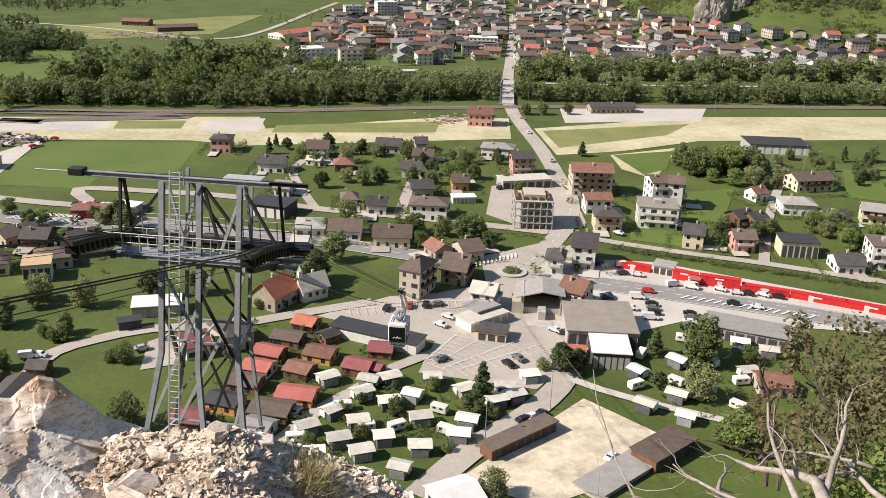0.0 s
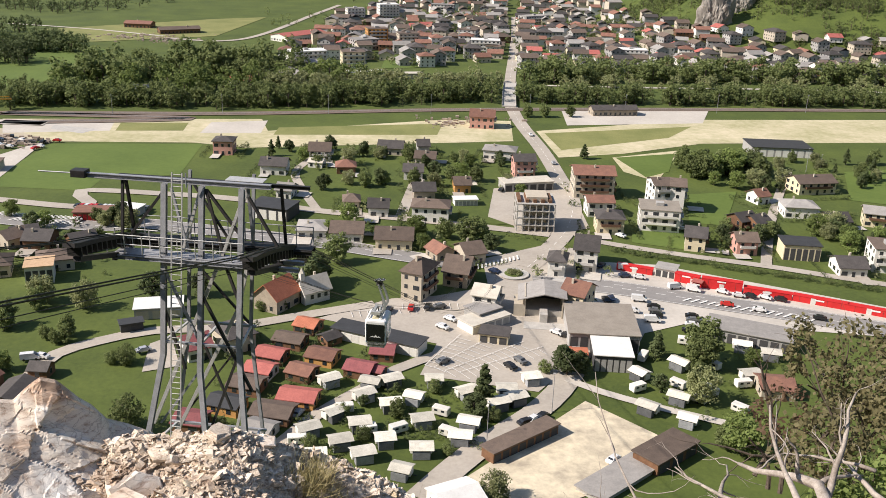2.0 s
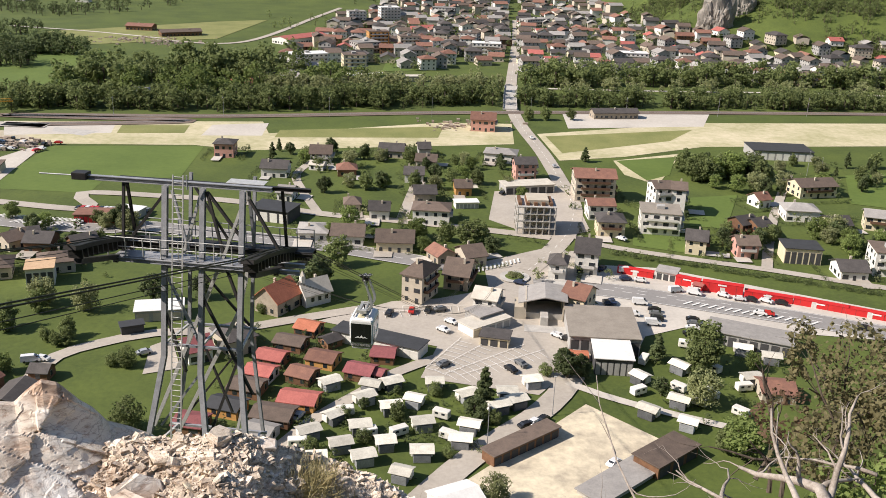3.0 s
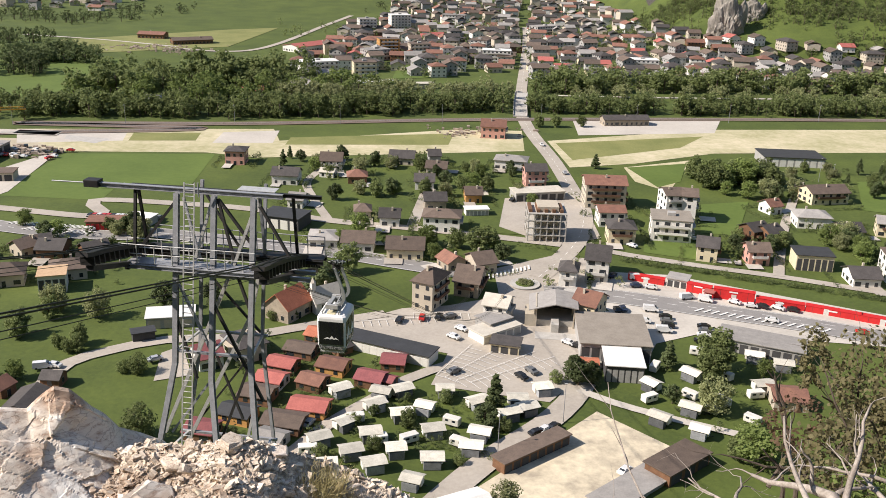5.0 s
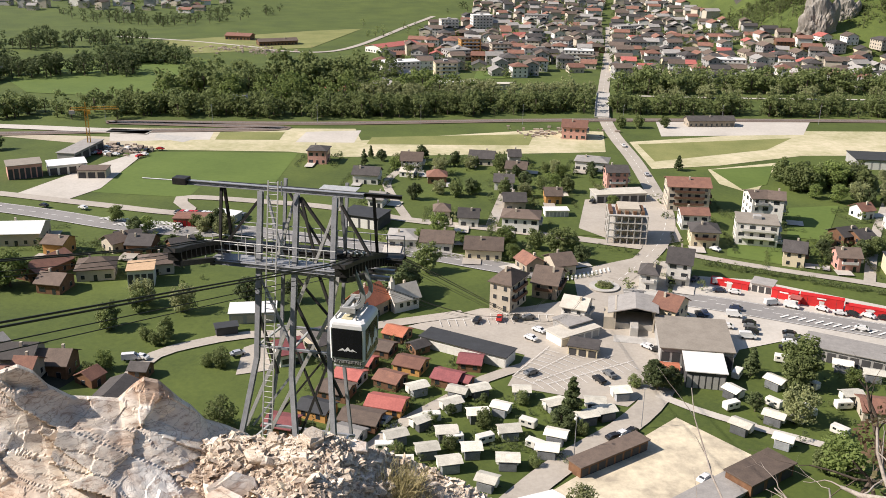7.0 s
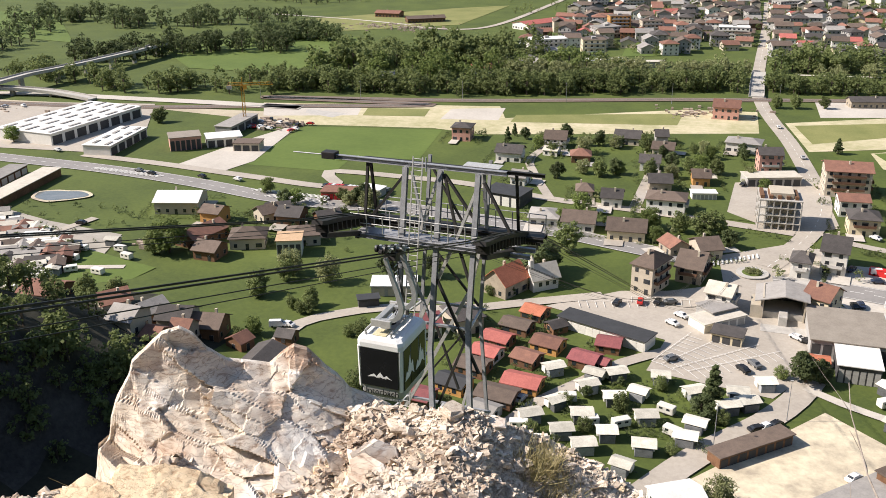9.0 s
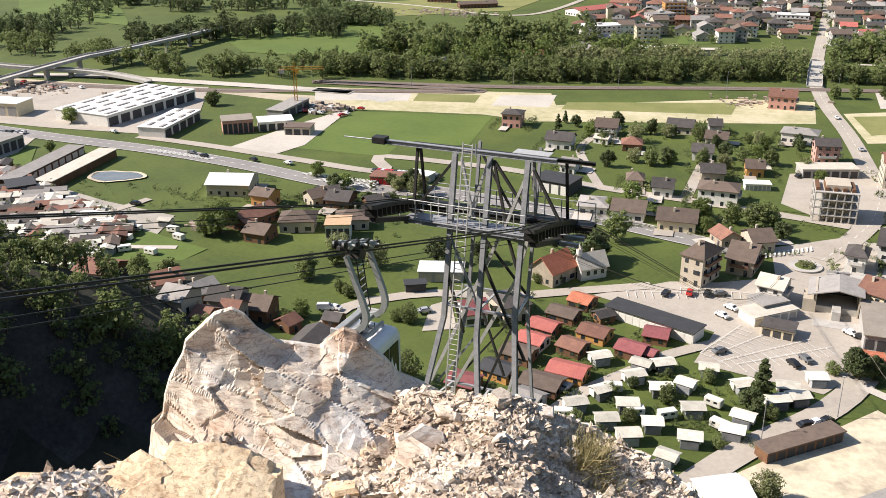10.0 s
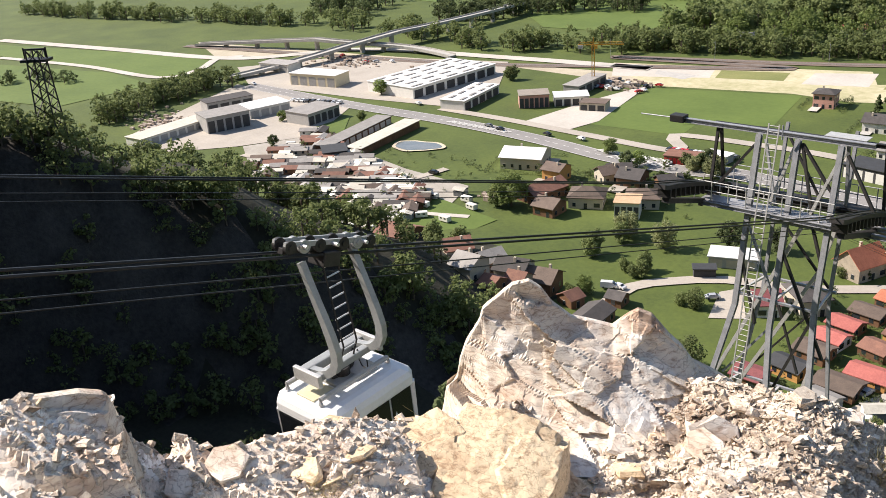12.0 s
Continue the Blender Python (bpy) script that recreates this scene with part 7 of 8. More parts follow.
# ---- the rocks at the camera's feet ----
def rock_material(name, a, b, c, scale=1.2):
    """Layered slate: pale, rusty and grey patches, dark cracks, fine grain."""
    m = bpy.data.materials.new(name)
    m.use_nodes = True
    t = m.node_tree
    bs = t.nodes["Principled BSDF"]
    bs.inputs["Roughness"].default_value = 0.85
    pos = t.nodes.new("ShaderNodeNewGeometry").outputs["Position"]
    warp = node(t, "ShaderNodeMapping")
    warp.inputs["Rotation"].default_value = (0.5, 0.35, 0.6)
    warp.inputs["Scale"].default_value = (0.7, 1.0, 3.0)
    t.links.new(pos, warp.inputs[0])
    n1 = node(t, "ShaderNodeTexNoise", Scale=scale, Detail=6.0, Roughness=0.65, Distortion=0.6)
    n2 = node(t, "ShaderNodeTexNoise", Scale=scale * 9, Detail=8.0, Roughness=0.78, Distortion=0.4)
    n3 = node(t, "ShaderNodeTexNoise", Scale=scale * 1.1, Detail=4.0, Roughness=0.6)
    vo = node(t, "ShaderNodeTexVoronoi", Scale=scale * 4.5)
    vo.feature = "DISTANCE_TO_EDGE"
    t.links.new(warp.outputs[0], n1.inputs["Vector"])
    t.links.new(warp.outputs[0], n2.inputs["Vector"])
    t.links.new(pos, n3.inputs["Vector"])
    wob = node(t, "ShaderNodeTexNoise", Scale=scale * 3.0, Detail=4.0)
    t.links.new(pos, wob.inputs["Vector"])
    vadd = t.nodes.new("ShaderNodeVectorMath")
    vadd.operation = "MULTIPLY_ADD"
    vadd.inputs[1].default_value = (0.5, 0.5, 0.5)
    t.links.new(wob.outputs["Color"], vadd.inputs[0])
    t.links.new(warp.outputs[0], vadd.inputs[2])
    t.links.new(vadd.outputs[0], vo.inputs["Vector"])
    r1 = t.nodes.new("ShaderNodeValToRGB")
    e = r1.color_ramp.elements
    e[0].position, e[0].color = 0.34, (*b, 1)
    e[1].position, e[1].color = 0.54, (*a, 1)
    t.links.new(n1.outputs[0], r1.inputs[0])
    r3 = t.nodes.new("ShaderNodeValToRGB")
    r3.color_ramp.elements[0].position, r3.color_ramp.elements[1].position = 0.55, 0.66
    t.links.new(n3.outputs[0], r3.inputs[0])
    mix = t.nodes.new("ShaderNodeMix")
    mix.data_type = "RGBA"
    t.links.new(r3.outputs[0], mix.inputs[0])
    t.links.new(r1.outputs[0], mix.inputs[6])
    mix.inputs[7].default_value = (*c, 1)
    r2 = t.nodes.new("ShaderNodeValToRGB")
    r2.color_ramp.elements[0].position, r2.color_ramp.elements[0].color = 0.36, (0.5, 0.39, 0.33, 1)
    r2.color_ramp.elements[1].position, r2.color_ramp.elements[1].color = 0.5, (1, 1, 1, 1)
    t.links.new(n2.outputs[0], r2.inputs[0])
    mul = t.nodes.new("ShaderNodeMix")
    mul.data_type, mul.blend_type = "RGBA", "MULTIPLY"
    mul.inputs[0].default_value = 0.9
    t.links.new(mix.outputs[2], mul.inputs[6])
    t.links.new(r2.outputs[0], mul.inputs[7])
    crack = t.nodes.new("ShaderNodeValToRGB")
    crack.color_ramp.elements[0].position, crack.color_ramp.elements[0].color = 0.0, (0.35, 0.32, 0.3, 1)
    crack.color_ramp.elements[1].position, crack.color_ramp.elements[1].color = 0.035, (1, 1, 1, 1)
    t.links.new(vo.outputs["Distance"], crack.inputs[0])
    mu2 = t.nodes.new("ShaderNodeMix")
    mu2.data_type, mu2.blend_type = "RGBA", "MULTIPLY"
    mu2.inputs[0].default_value = 0.6
    t.links.new(mul.outputs[2], mu2.inputs[6])
    t.links.new(crack.outputs[0], mu2.inputs[7])
    hsv = node(t, "ShaderNodeHueSaturation")
    info = t.nodes.new("ShaderNodeNewGeometry")
    rng = node(t, "ShaderNodeMapRange")
    rng.inputs[3].default_value, rng.inputs[4].default_value = 0.72, 1.3
    t.links.new(info.outputs["Random Per Island"], rng.inputs[0])
    t.links.new(rng.outputs[0], hsv.inputs["Value"])
    t.links.new(mu2.outputs[2], hsv.inputs["Color"])
    t.links.new(hsv.outputs[0], bs.inputs["Base Color"])
    add = node(t, "ShaderNodeMath")
    add.operation = "ADD"
    t.links.new(n2.outputs[0], add.inputs[0])
    t.links.new(n1.outputs[0], add.inputs[1])
    bn = node(t, "ShaderNodeBump", Strength=0.8, Distance=0.014)
    t.links.new(add.outputs[0], bn.inputs["Height"])
    t.links.new(bn.outputs[0], bs.inputs["Normal"])
    return m


SLATE = rock_material("slate_rock", (0.88, 0.78, 0.65), (0.60, 0.43, 0.31), (0.95, 0.91, 0.84))
SCREE = rock_material("scree", (0.70, 0.60, 0.48), (0.42, 0.32, 0.235), (0.82, 0.74, 0.63), 2.5)
OCHRE = rock_material("ochre_rock", (0.84, 0.67, 0.44), (0.62, 0.45, 0.28), (0.88, 0.77, 0.58), 1.6)
EYE_Z = 120.0
# crest of the outcrop as seen from the camera: bearing and depression, degrees
CREST = ((-80, 25.5), (-66.0, 26.7), (-61.3, 27.8), (-60.7, 30.3), (-58.8, 32.0), (-57.3, 31.2), (-55.9, 32.6), (-52.0, 32.4), (-48.4, 32.2), (-45.3, 32.3), (-39.7, 33.3), (-37.4, 32.6), (-24.0, 31.6),
         (-21.1, 30.6), (-17.0, 31.0), (-13.4, 31.2), (-10.0, 32.3), (-6.9, 33.2), (-4.5, 34.1), (-2.4, 35.1), (-0.3, 36.3), (5.6, 39.0), (40.0, 44.0))
REACH = ((-80, 5.2), (-60, 5.4), (-45, 5.9), (-30, 6.4), (-15, 6.4), (0, 6.0), (40, 5.0))


def lattice(i, j, k, seed):
    """Repeatable random numbers from 0 to 1 on a grid of whole numbers."""
    h = (i.astype(np.int64) * 73856093) ^ (j.astype(np.int64) * 19349663) ^ (k.astype(np.int64) * 83492791) ^ (seed * 2654435 + 977)
    h = (h ^ (h >> 13)) * 1274126177 & 0x7FFFFFFF
    h = (h ^ (h >> 16)) * 668265263 & 0x7FFFFFFF
    return (h >> 7 & 0xFFFF) / 65535.0


def grain(x, y, z, seed):
    """Smooth noise from -1 to 1."""
    i, j, k = np.floor(x), np.floor(y), np.floor(z)
    u, v, w = x - i, y - j, z - k
    u, v, w = u * u * (3 - 2 * u), v * v * (3 - 2 * v), w * w * (3 - 2 * w)
    out = 0.0
    for a in (0, 1):
        for b in (0, 1):
            for c in (0, 1):
                out = out + lattice(i + a, j + b, k + c, seed) * (u if a else 1 - u) * (v if b else 1 - v) * (w if c else 1 - w)
    return out * 2 - 1


def plates(u, v, seed):
    """Split rock: each cell of a jittered grid is a slab with its own height and tilt."""
    best = np.full(u.shape, 99.0)
    out = np.zeros(u.shape)
    i0, j0 = np.floor(u), np.floor(v)
    zero = np.zeros(u.shape)
    for a in (-1, 0, 1):
        for b in (-1, 0, 1):
            i, j = i0 + a, j0 + b
            du, dv = u - i - 0.1 - 0.8 * lattice(i, j, zero, seed), v - j - 0.1 - 0.8 * lattice(i, j, zero + 1, seed)
            q = du * du + dv * dv
            h = (lattice(i, j, zero + 2, seed) - 0.5) * 1.1 + du * (lattice(i, j, zero + 3, seed) - 0.5) * 0.8 + dv * (lattice(i, j, zero + 4, seed) - 0.2) * 0.8
            near = q < best
            best, out = np.where(near, q, best), np.where(near, h, out)
    return out


def columns(rows, v):
    return np.interp(v, [r[0] for r in rows], [r[1] for r in rows])


def outcrop_z(az, r):
    """Points of the outcrop at bearings az and distances r."""
    rc = columns(REACH, az) + 0.3 * grain(az * 0.13, az * 0 + 2.0, az * 0, 5)
    slope = np.tan(np.radians(columns(CREST, az)))
    zc = EYE_Z - rc * slope
    a = np.radians(az)
    x, y = r * np.sin(a), r * np.cos(a)
    q = np.maximum(r - rc, 0.0)
    near = zc + (rc - r) * (0.03 + 0.02 * np.sin(az * 0.2)) - 0.10 * np.sin(np.pi * np.clip((rc - r) / 1.6, 0, 1))
    near = np.minimum(near, EYE_Z - r * slope + 0.3)
    z = np.where(r <= rc, near, zc - q * 0.95 - q * q * 0.35)
    u, v = x * 0.8 + y * 0.6, y * 0.8 - x * 0.6
    u, v = u + 0.12 * grain(x * 2, y * 2, z * 0, 7), v + 0.12 * grain(x * 2, y * 2, z * 0 + 5, 7)
    rough = 0.17 * plates(u / 0.75, v / 0.42, 1) + 0.08 * plates(u / 0.32, v / 0.18, 2) + 0.03 * plates(u / 0.14, v / 0.1, 3) + 0.014 * grain(x * 14, y * 14, z * 14, 4)
    edge = np.where(np.abs(r - rc) < 0.25, 0.4, 1.0)
    return x, y, z + rough * np.where(az > -24, 0.6, 0.85) * edge


def grid_mesh(name, xyz, rows, cols):
    me = bpy.data.meshes.new(name)
    k = np.arange((rows - 1) * cols).reshape(rows - 1, cols)[:, :-1].ravel()
    me.from_pydata(np.stack(xyz, 1).tolist(), [], np.stack((k, k + 1, k + cols + 1, k + cols), 1).tolist())
    return me


def build_outcrop():
    azs = np.arange(-95, 45, 0.27)
    rs = np.concatenate((np.arange(1.6, 4.2, 0.14), np.arange(4.2, 7.4, 0.027), np.arange(7.4, 13, 0.4)))
    r, az = np.meshgrid(rs, azs, indexing="ij")
    me = grid_mesh("rock_outcrop", outcrop_z(az.ravel(), r.ravel()), len(rs), len(azs))
    me.materials.append(SLATE)
    me.materials.append(SCREE)
    for p in me.polygons:
        c = p.center
        p.material_index = 1 if math.degrees(math.atan2(c.x, c.y)) > -27 + 5 * fbm(c.x * 2, c.y * 2) else 0
    tagged(new("rock_outcrop", me), "pale broken slate outcrop with grey scree on top", "rock", kind="structure")


build_outcrop()


def crag(name, rows, dist, depth, material, label, seed=0, base=37.0):
    """A crag that stands on the outcrop: its crest over bearings, its front falling towards the camera in split layers."""
    a0, a1 = rows[0][0], rows[-1][0]
    azs = np.arange(a0, a1 + 0.01, 0.12)
    m = 130
    f, az = (g.ravel() for g in np.meshgrid(np.linspace(0, 1, m + 1), azs, indexing="ij"))
    dep = columns(rows, az)
    soft = sum(columns(rows, np.clip(az + o, a0, a1)) for o in (-4, -2.5, -1, 1, 2.5, 4)) / 6
    g = np.minimum(f / 0.78, 1.0)
    front = dist - depth * (1 - g) * (1 - g * 0.35)
    zf = EYE_Z - front * np.tan(np.radians(base + (soft + (dep - soft) * g ** 3 - base) * g))
    b = np.maximum((f - 0.78) / 0.22, 0.0)
    d = np.where(f <= 0.78, front, dist + b * 1.5)
    z = np.where(f <= 0.78, zf, EYE_Z - dist * np.tan(np.radians(dep)) - 2.6 * b * b - 0.25 * b)
    a = np.radians(az)
    x, y = d * np.sin(a), d * np.cos(a)
    across = (az - a0) * dist * math.pi / 180
    rise = (z - z.min()) + 0.4 * (d - dist)
    u, v = across * 0.86 - rise * 0.5, across * 0.5 + rise * 0.86
    v = v + 0.06 * grain(u * 1.6, v * 3, d * 0, 11)
    w = 0.2 * plates(u / 1.1, v / 0.5, seed) + 0.075 * plates(u / 0.5, v / 0.24, seed + 5) + 0.02 * plates(u / 0.2, v / 0.13, seed + 9)
    w = w + 0.022 * grain(u * 4, v * 7, d * 4, 12) + 0.008 * grain(u * 14, v * 20, d * 10, 13)
    w = w * (1 - 0.4 * np.exp(-((f - 0.78) / 0.03) ** 2))
    me = grid_mesh(name, (x + w * 0.3, y - w * 0.75, z + w * 0.45), m + 1, len(azs))
    me.materials.append(material)
    return tagged(new(name, me), label, "rock")


crag("crag", ((-39.6, 35.0), (-39.2, 32.8), (-38.6, 31.0), (-38.1, 29.6), (-37.4, 28.2), (-36.5, 27.1), (-36.3, 26.4), (-34.2, 25.0), (-33.1, 24.8), (-32.3, 25.3), (-31.6, 26.2), (-30.3, 27.1), (-28.8, 27.4), (-27.5, 27.7), (-26.5, 27.0), (-25.8, 26.7), (-24.9, 27.0), (-23.7, 28.2), (-23.0, 28.7), (-22.2, 29.6), (-20.9, 30.1), (-19.4, 30.8), (-17.4, 33.0)),
     6.75, 1.35, SLATE, "large pale slate crag with tilted layers", 1, base=36.6)
crag("ledge", ((-75, 26.3), (-66.0, 26.7), (-63, 27.1), (-61.5, 27.6), (-60.9, 29.4), (-60.3, 32.5)), 5.3, 1.3, SLATE, "pale slate ledge with broken edges", 9, base=38.5)


def stone_mesh(rng, flat):
    """An angular slab: an uneven polygon split off between two bedding planes."""
    bm = bmesh.new()
    n = rng.choice((4, 5, 5, 6))
    ring = [(a, rng.uniform(0.75, 1.15)) for a in (2 * math.pi * (i + rng.uniform(-0.25, 0.25)) / n for i in range(n))]
    tx, ty = rng.uniform(-0.25, 0.25), rng.uniform(-0.25, 0.25)
    low = [bm.verts.new((math.cos(a) * r, math.sin(a) * r, -flat * rng.uniform(0.8, 1.1))) for a, r in ring]
    mid = [bm.verts.new((math.cos(a) * r * 1.06, math.sin(a) * r * 1.06, flat * rng.uniform(-0.1, 0.25))) for a, r in ring]
    top = [bm.verts.new((math.cos(a) * r * 0.84, math.sin(a) * r * 0.84, flat * 0.8 + tx * math.cos(a) * r + ty * math.sin(a) * r)) for a, r in ring]
    for lo, up in ((low, mid), (mid, top)):
        for i in range(n):
            bm.faces.new((lo[i], lo[(i + 1) % n], up[(i + 1) % n], up[i]))
    bm.faces.new(top)
    bm.faces.new(low[::-1])
    return bm


def ground_under(az, r):
    return float(outcrop_z(np.array([az]), np.array([r]))[2][0])


def loose_stones():
    """Single slabs that can be told apart, then the scree between them."""
    rng = random.Random(5)
    shapes = []
    for k in range(10):
        bm = stone_mesh(rng, rng.uniform(0.14, 0.36))
        me = bpy.data.meshes.new("stone")
        bm.to_mesh(me)
        bm.free()
        me.materials.append((SLATE, OCHRE, SCREE, SLATE, SCREE)[k % 5])
        shapes.append(me)
    for az, r, s, k in ((-24.5, 6.0, 0.26, 1), (-27.5, 5.95, 0.22, 6), (-26.8, 5.55, 0.18, 1), (-19.0, 6.15, 0.16, 2), (-22.5, 5.7, 0.1, 6), (-30.5, 5.8, 0.17, 1), (-15.0, 6.2, 0.17, 4), (-12.0, 6.25, 0.15, 0), (-33, 5.25, 0.2, 6),
                        (-48, 5.7, 0.2, 6), (-45, 5.75, 0.16, 3), (-51, 5.6, 0.22, 0), (-42, 5.8, 0.14, 1), (-55, 5.2, 0.24, 3), (-50, 5.1, 0.2, 1), (-46, 5.2, 0.15, 6), (-58, 5.1, 0.2, 0), (-9, 6.1, 0.13, 4), (-6.5, 5.9, 0.11, 0), (-17, 5.7, 0.1, 1)):
        a = radians(az)
        ob = new("stone", shapes[k])
        ob.matrix_basis = pose(r * math.sin(a), r * math.cos(a), ground_under(az, r) + s * 0.1, rng.uniform(-14, 14), rng.uniform(-14, 14), rng.uniform(0, 360)) @ Matrix.Diagonal((s * 0.8, s * 0.58, s * 0.5, 1))
        tagged(ob, "loose %s slab lying on the scree" % ("ochre", "grey slate", "ochre")[0 if k in (1, 6) else 1], "stone", "loose slabs")
    for az, r, s in ((-36.0, 5.35, 0.5), (-41.0, 5.5, 0.3), (-31.0, 5.3, 0.3)):
        bm = bmesh.new()
        bmesh.ops.create_icosphere(bm, subdivisions=5, radius=1.0)
        g = np.array([v.co[:] for v in bm.verts])
        g *= 0.45 + 0.55 / np.abs(g).max(1)[:, None]
        gx, gy, gz = g.T
        w = 0.13 * plates(gx * 0.8 + gz * 0.4, gy * 1.1 - gz * 0.9, 3) + 0.035 * plates(gx * 2.2 + gz, gy * 2.8 - gz * 2, 4) + 0.012 * grain(gx * 9, gy * 9, gz * 14, 6)
        for v, q, h in zip(bm.verts, g, w):
            v.co = Vector(q) * (0.84 + h)
        a = radians(az)
        ob = part("boulder", bm, OCHRE)
        ob.matrix_basis = pose(r * math.sin(a), r * math.cos(a), ground_under(az, r) - s * 0.12, 8, -10, az * 7) @ Matrix.Diagonal((s * 1.2, s, s * 0.5, 1))
        tagged(ob, "cracked ochre boulder before the crag", "rock")
    big = bpy.data.objects["crag"]
    for i in range(16):
        az = rng.uniform(-35, -20)
        r, s = 5.6 + rng.uniform(0.0, 0.35), rng.uniform(0.07, 0.15)
        a = radians(az)
        part_like("slab", shapes[rng.choice((0, 3, 5, 8))], big, pose(r * math.sin(a), r * math.cos(a), ground_under(az, r) + s * 0.25, rng.uniform(10, 35), rng.uniform(15, 40), rng.uniform(-30, 30)) @ Matrix.Diagonal((s * 1.5, s * 1.1, s * 0.6, 1)))
    for i in range(190):
        az = rng.uniform(-32, -1) if i % 4 else rng.uniform(-66, -38)
        r = rng.uniform(4.9, 6.35)
        a = radians(az)
        s = rng.uniform(0.022, 0.052)
        ob = new("stone", shapes[rng.randrange(10)])
        ob.matrix_basis = pose(r * math.sin(a), r * math.cos(a), ground_under(az, r) + s * 0.2, rng.uniform(-35, 35), rng.uniform(-35, 35), rng.uniform(0, 360)) @ Matrix.Diagonal((s * rng.uniform(1, 1.6), s, s * rng.uniform(0.5, 1.1), 1))
        tagged(ob, "small broken slate stone in the scree", "stone", "broken stones")
    gen = np.random.default_rng(12)
    n = 38000
    az = np.where(gen.random(n) < 0.86, gen.uniform(-36, 1, n), gen.uniform(-68, -34, n))
    r = gen.uniform(4.3, 6.6, n)
    size = np.clip(0.0085 * gen.random(n) ** -0.42, 0.0085, 0.04)
    gx, gy, gz = outcrop_z(az, r)
    corner = np.array(((-1, -0.7, -0.4), (0.9, -0.8, -0.4), (1.1, 0.6, -0.4), (-0.8, 0.9, -0.4), (-0.7, -0.5, 0.4), (0.7, -0.6, 0.5), (0.8, 0.5, 0.35), (-0.6, 0.6, 0.45)))
    pts = corner[None] * (1 + gen.normal(0, 0.18, (n, 8, 3))) * np.stack((size * gen.uniform(1.0, 1.7, n), size, size * gen.uniform(0.4, 0.9, n)), 1)[:, None]
    for i, j, turn in ((1, 2, gen.normal(0, 0.45, n)), (0, 2, gen.normal(0, 0.45, n)), (0, 1, gen.uniform(0, 6.28, n))):
        ca, sa = np.cos(turn)[:, None], np.sin(turn)[:, None]
        pts[:, :, i], pts[:, :, j] = pts[:, :, i] * ca - pts[:, :, j] * sa, pts[:, :, i] * sa + pts[:, :, j] * ca
    pts += np.stack((gx, gy, gz + size * 0.25), 1)[:, None]
    sides = np.array(((4, 5, 6, 7), (0, 1, 5, 4), (1, 2, 6, 5), (2, 3, 7, 6), (3, 0, 4, 7)))
    faces = (np.arange(n)[:, None, None] * 8 + sides[None]).reshape(-1, 4)
    me = bpy.data.meshes.new("gravel")
    me.from_pydata(pts.reshape(-1, 3).tolist(), [], faces.tolist())
    me.materials.append(SCREE)
    tagged(new("gravel", me), "grey slate chippings", "gravel", kind="stuff")


loose_stones()


# ---- plants on the rocks ----
DRY = mat("dry_grass", (0.40, 0.33, 0.17), (0.22, 0.2, 0.08), 6.0, 0.9)
DEAD = mat("dead_wood", (0.44, 0.39, 0.34), (0.20, 0.165, 0.135), 7.0, 0.9, bump=0.01)
SHRUB = leaf_mat("shrub_leaves", (0.30, 0.27, 0.14), (0.17, 0.15, 0.075), 6.0)
SHRUB_DRY = leaf_mat("shrub_brown", (0.28, 0.19, 0.12), (0.16, 0.10, 0.06), 6.0)


def tuft(az, r, n, h, spread, label="dry yellow-green grass tuft between the stones"):
    rng = np.random.default_rng(int(az * 10 + 900))
    a = radians(az)
    c = np.array((r * math.sin(a), r * math.cos(a), ground_under(az, r) - 0.02))
    p = c + np.column_stack((rng.normal(0, spread, n), rng.normal(0, spread, n), np.zeros(n)))
    d = np.column_stack((rng.normal(0, 0.45, n), rng.normal(0, 0.45, n), np.ones(n))) * (h * rng.uniform(0.5, 1.1, (n, 1)))
    w = np.column_stack((rng.normal(size=n), rng.normal(size=n), np.zeros(n)))
    w = w / np.linalg.norm(w, axis=1)[:, None] * 0.003
    bend = np.column_stack((rng.normal(0, 0.05, n), rng.normal(0, 0.05, n), -np.full(n, 0.02)))
    q = np.stack((p - w, p + w, p + d + w * 0.3 + bend, p + d - w * 0.3 + bend), 1).reshape(-1, 3)
    tagged(new("grass_tuft", quads_mesh("grass_tuft", q, DRY)), label, "grass")


tuft(-9.3, 6.05, 700, 0.2, 0.1)
tuft(-8.0, 5.95, 350, 0.13, 0.09)
tuft(-38.5, 6.1, 500, 0.13, 0.12, "grey-brown dry tuft at the foot of the crag")
tuft(-35, 4.9, 160, 0.1, 0.1)
tuft(-50, 5.0, 200, 0.09, 0.12)
tuft(-1.5, 6.0, 260, 0.14, 0.08)


def branch(bm, rng, p, d, r, length, level, tips):
    """A crooked dead limb that forks."""
    pts, rad = [p.copy()], [r]
    n = 6
    for i in range(n):
        d = (d + Vector((rng.gauss(0, 0.2), rng.gauss(0, 0.2), rng.gauss(0, 0.16)))).normalized()
        p = p + d * length / n
        pts.append(p.copy())
        rad.append(r * (1 - 0.75 * (i + 1) / n))
        if level > 0 and i > 0 and rng.random() < 0.6:
            q = (d + Vector((rng.gauss(0, 0.7), rng.gauss(0, 0.7), rng.gauss(0.1, 0.5)))).normalized()
            branch(bm, rng, p.copy(), q, rad[-1] * 0.55, length * rng.uniform(0.25, 0.5), level - 1, tips)
    tube(bm, pts, rad, 6 if r > 0.012 else 4)
    tips.append(p)
    tips.append(pts[4])


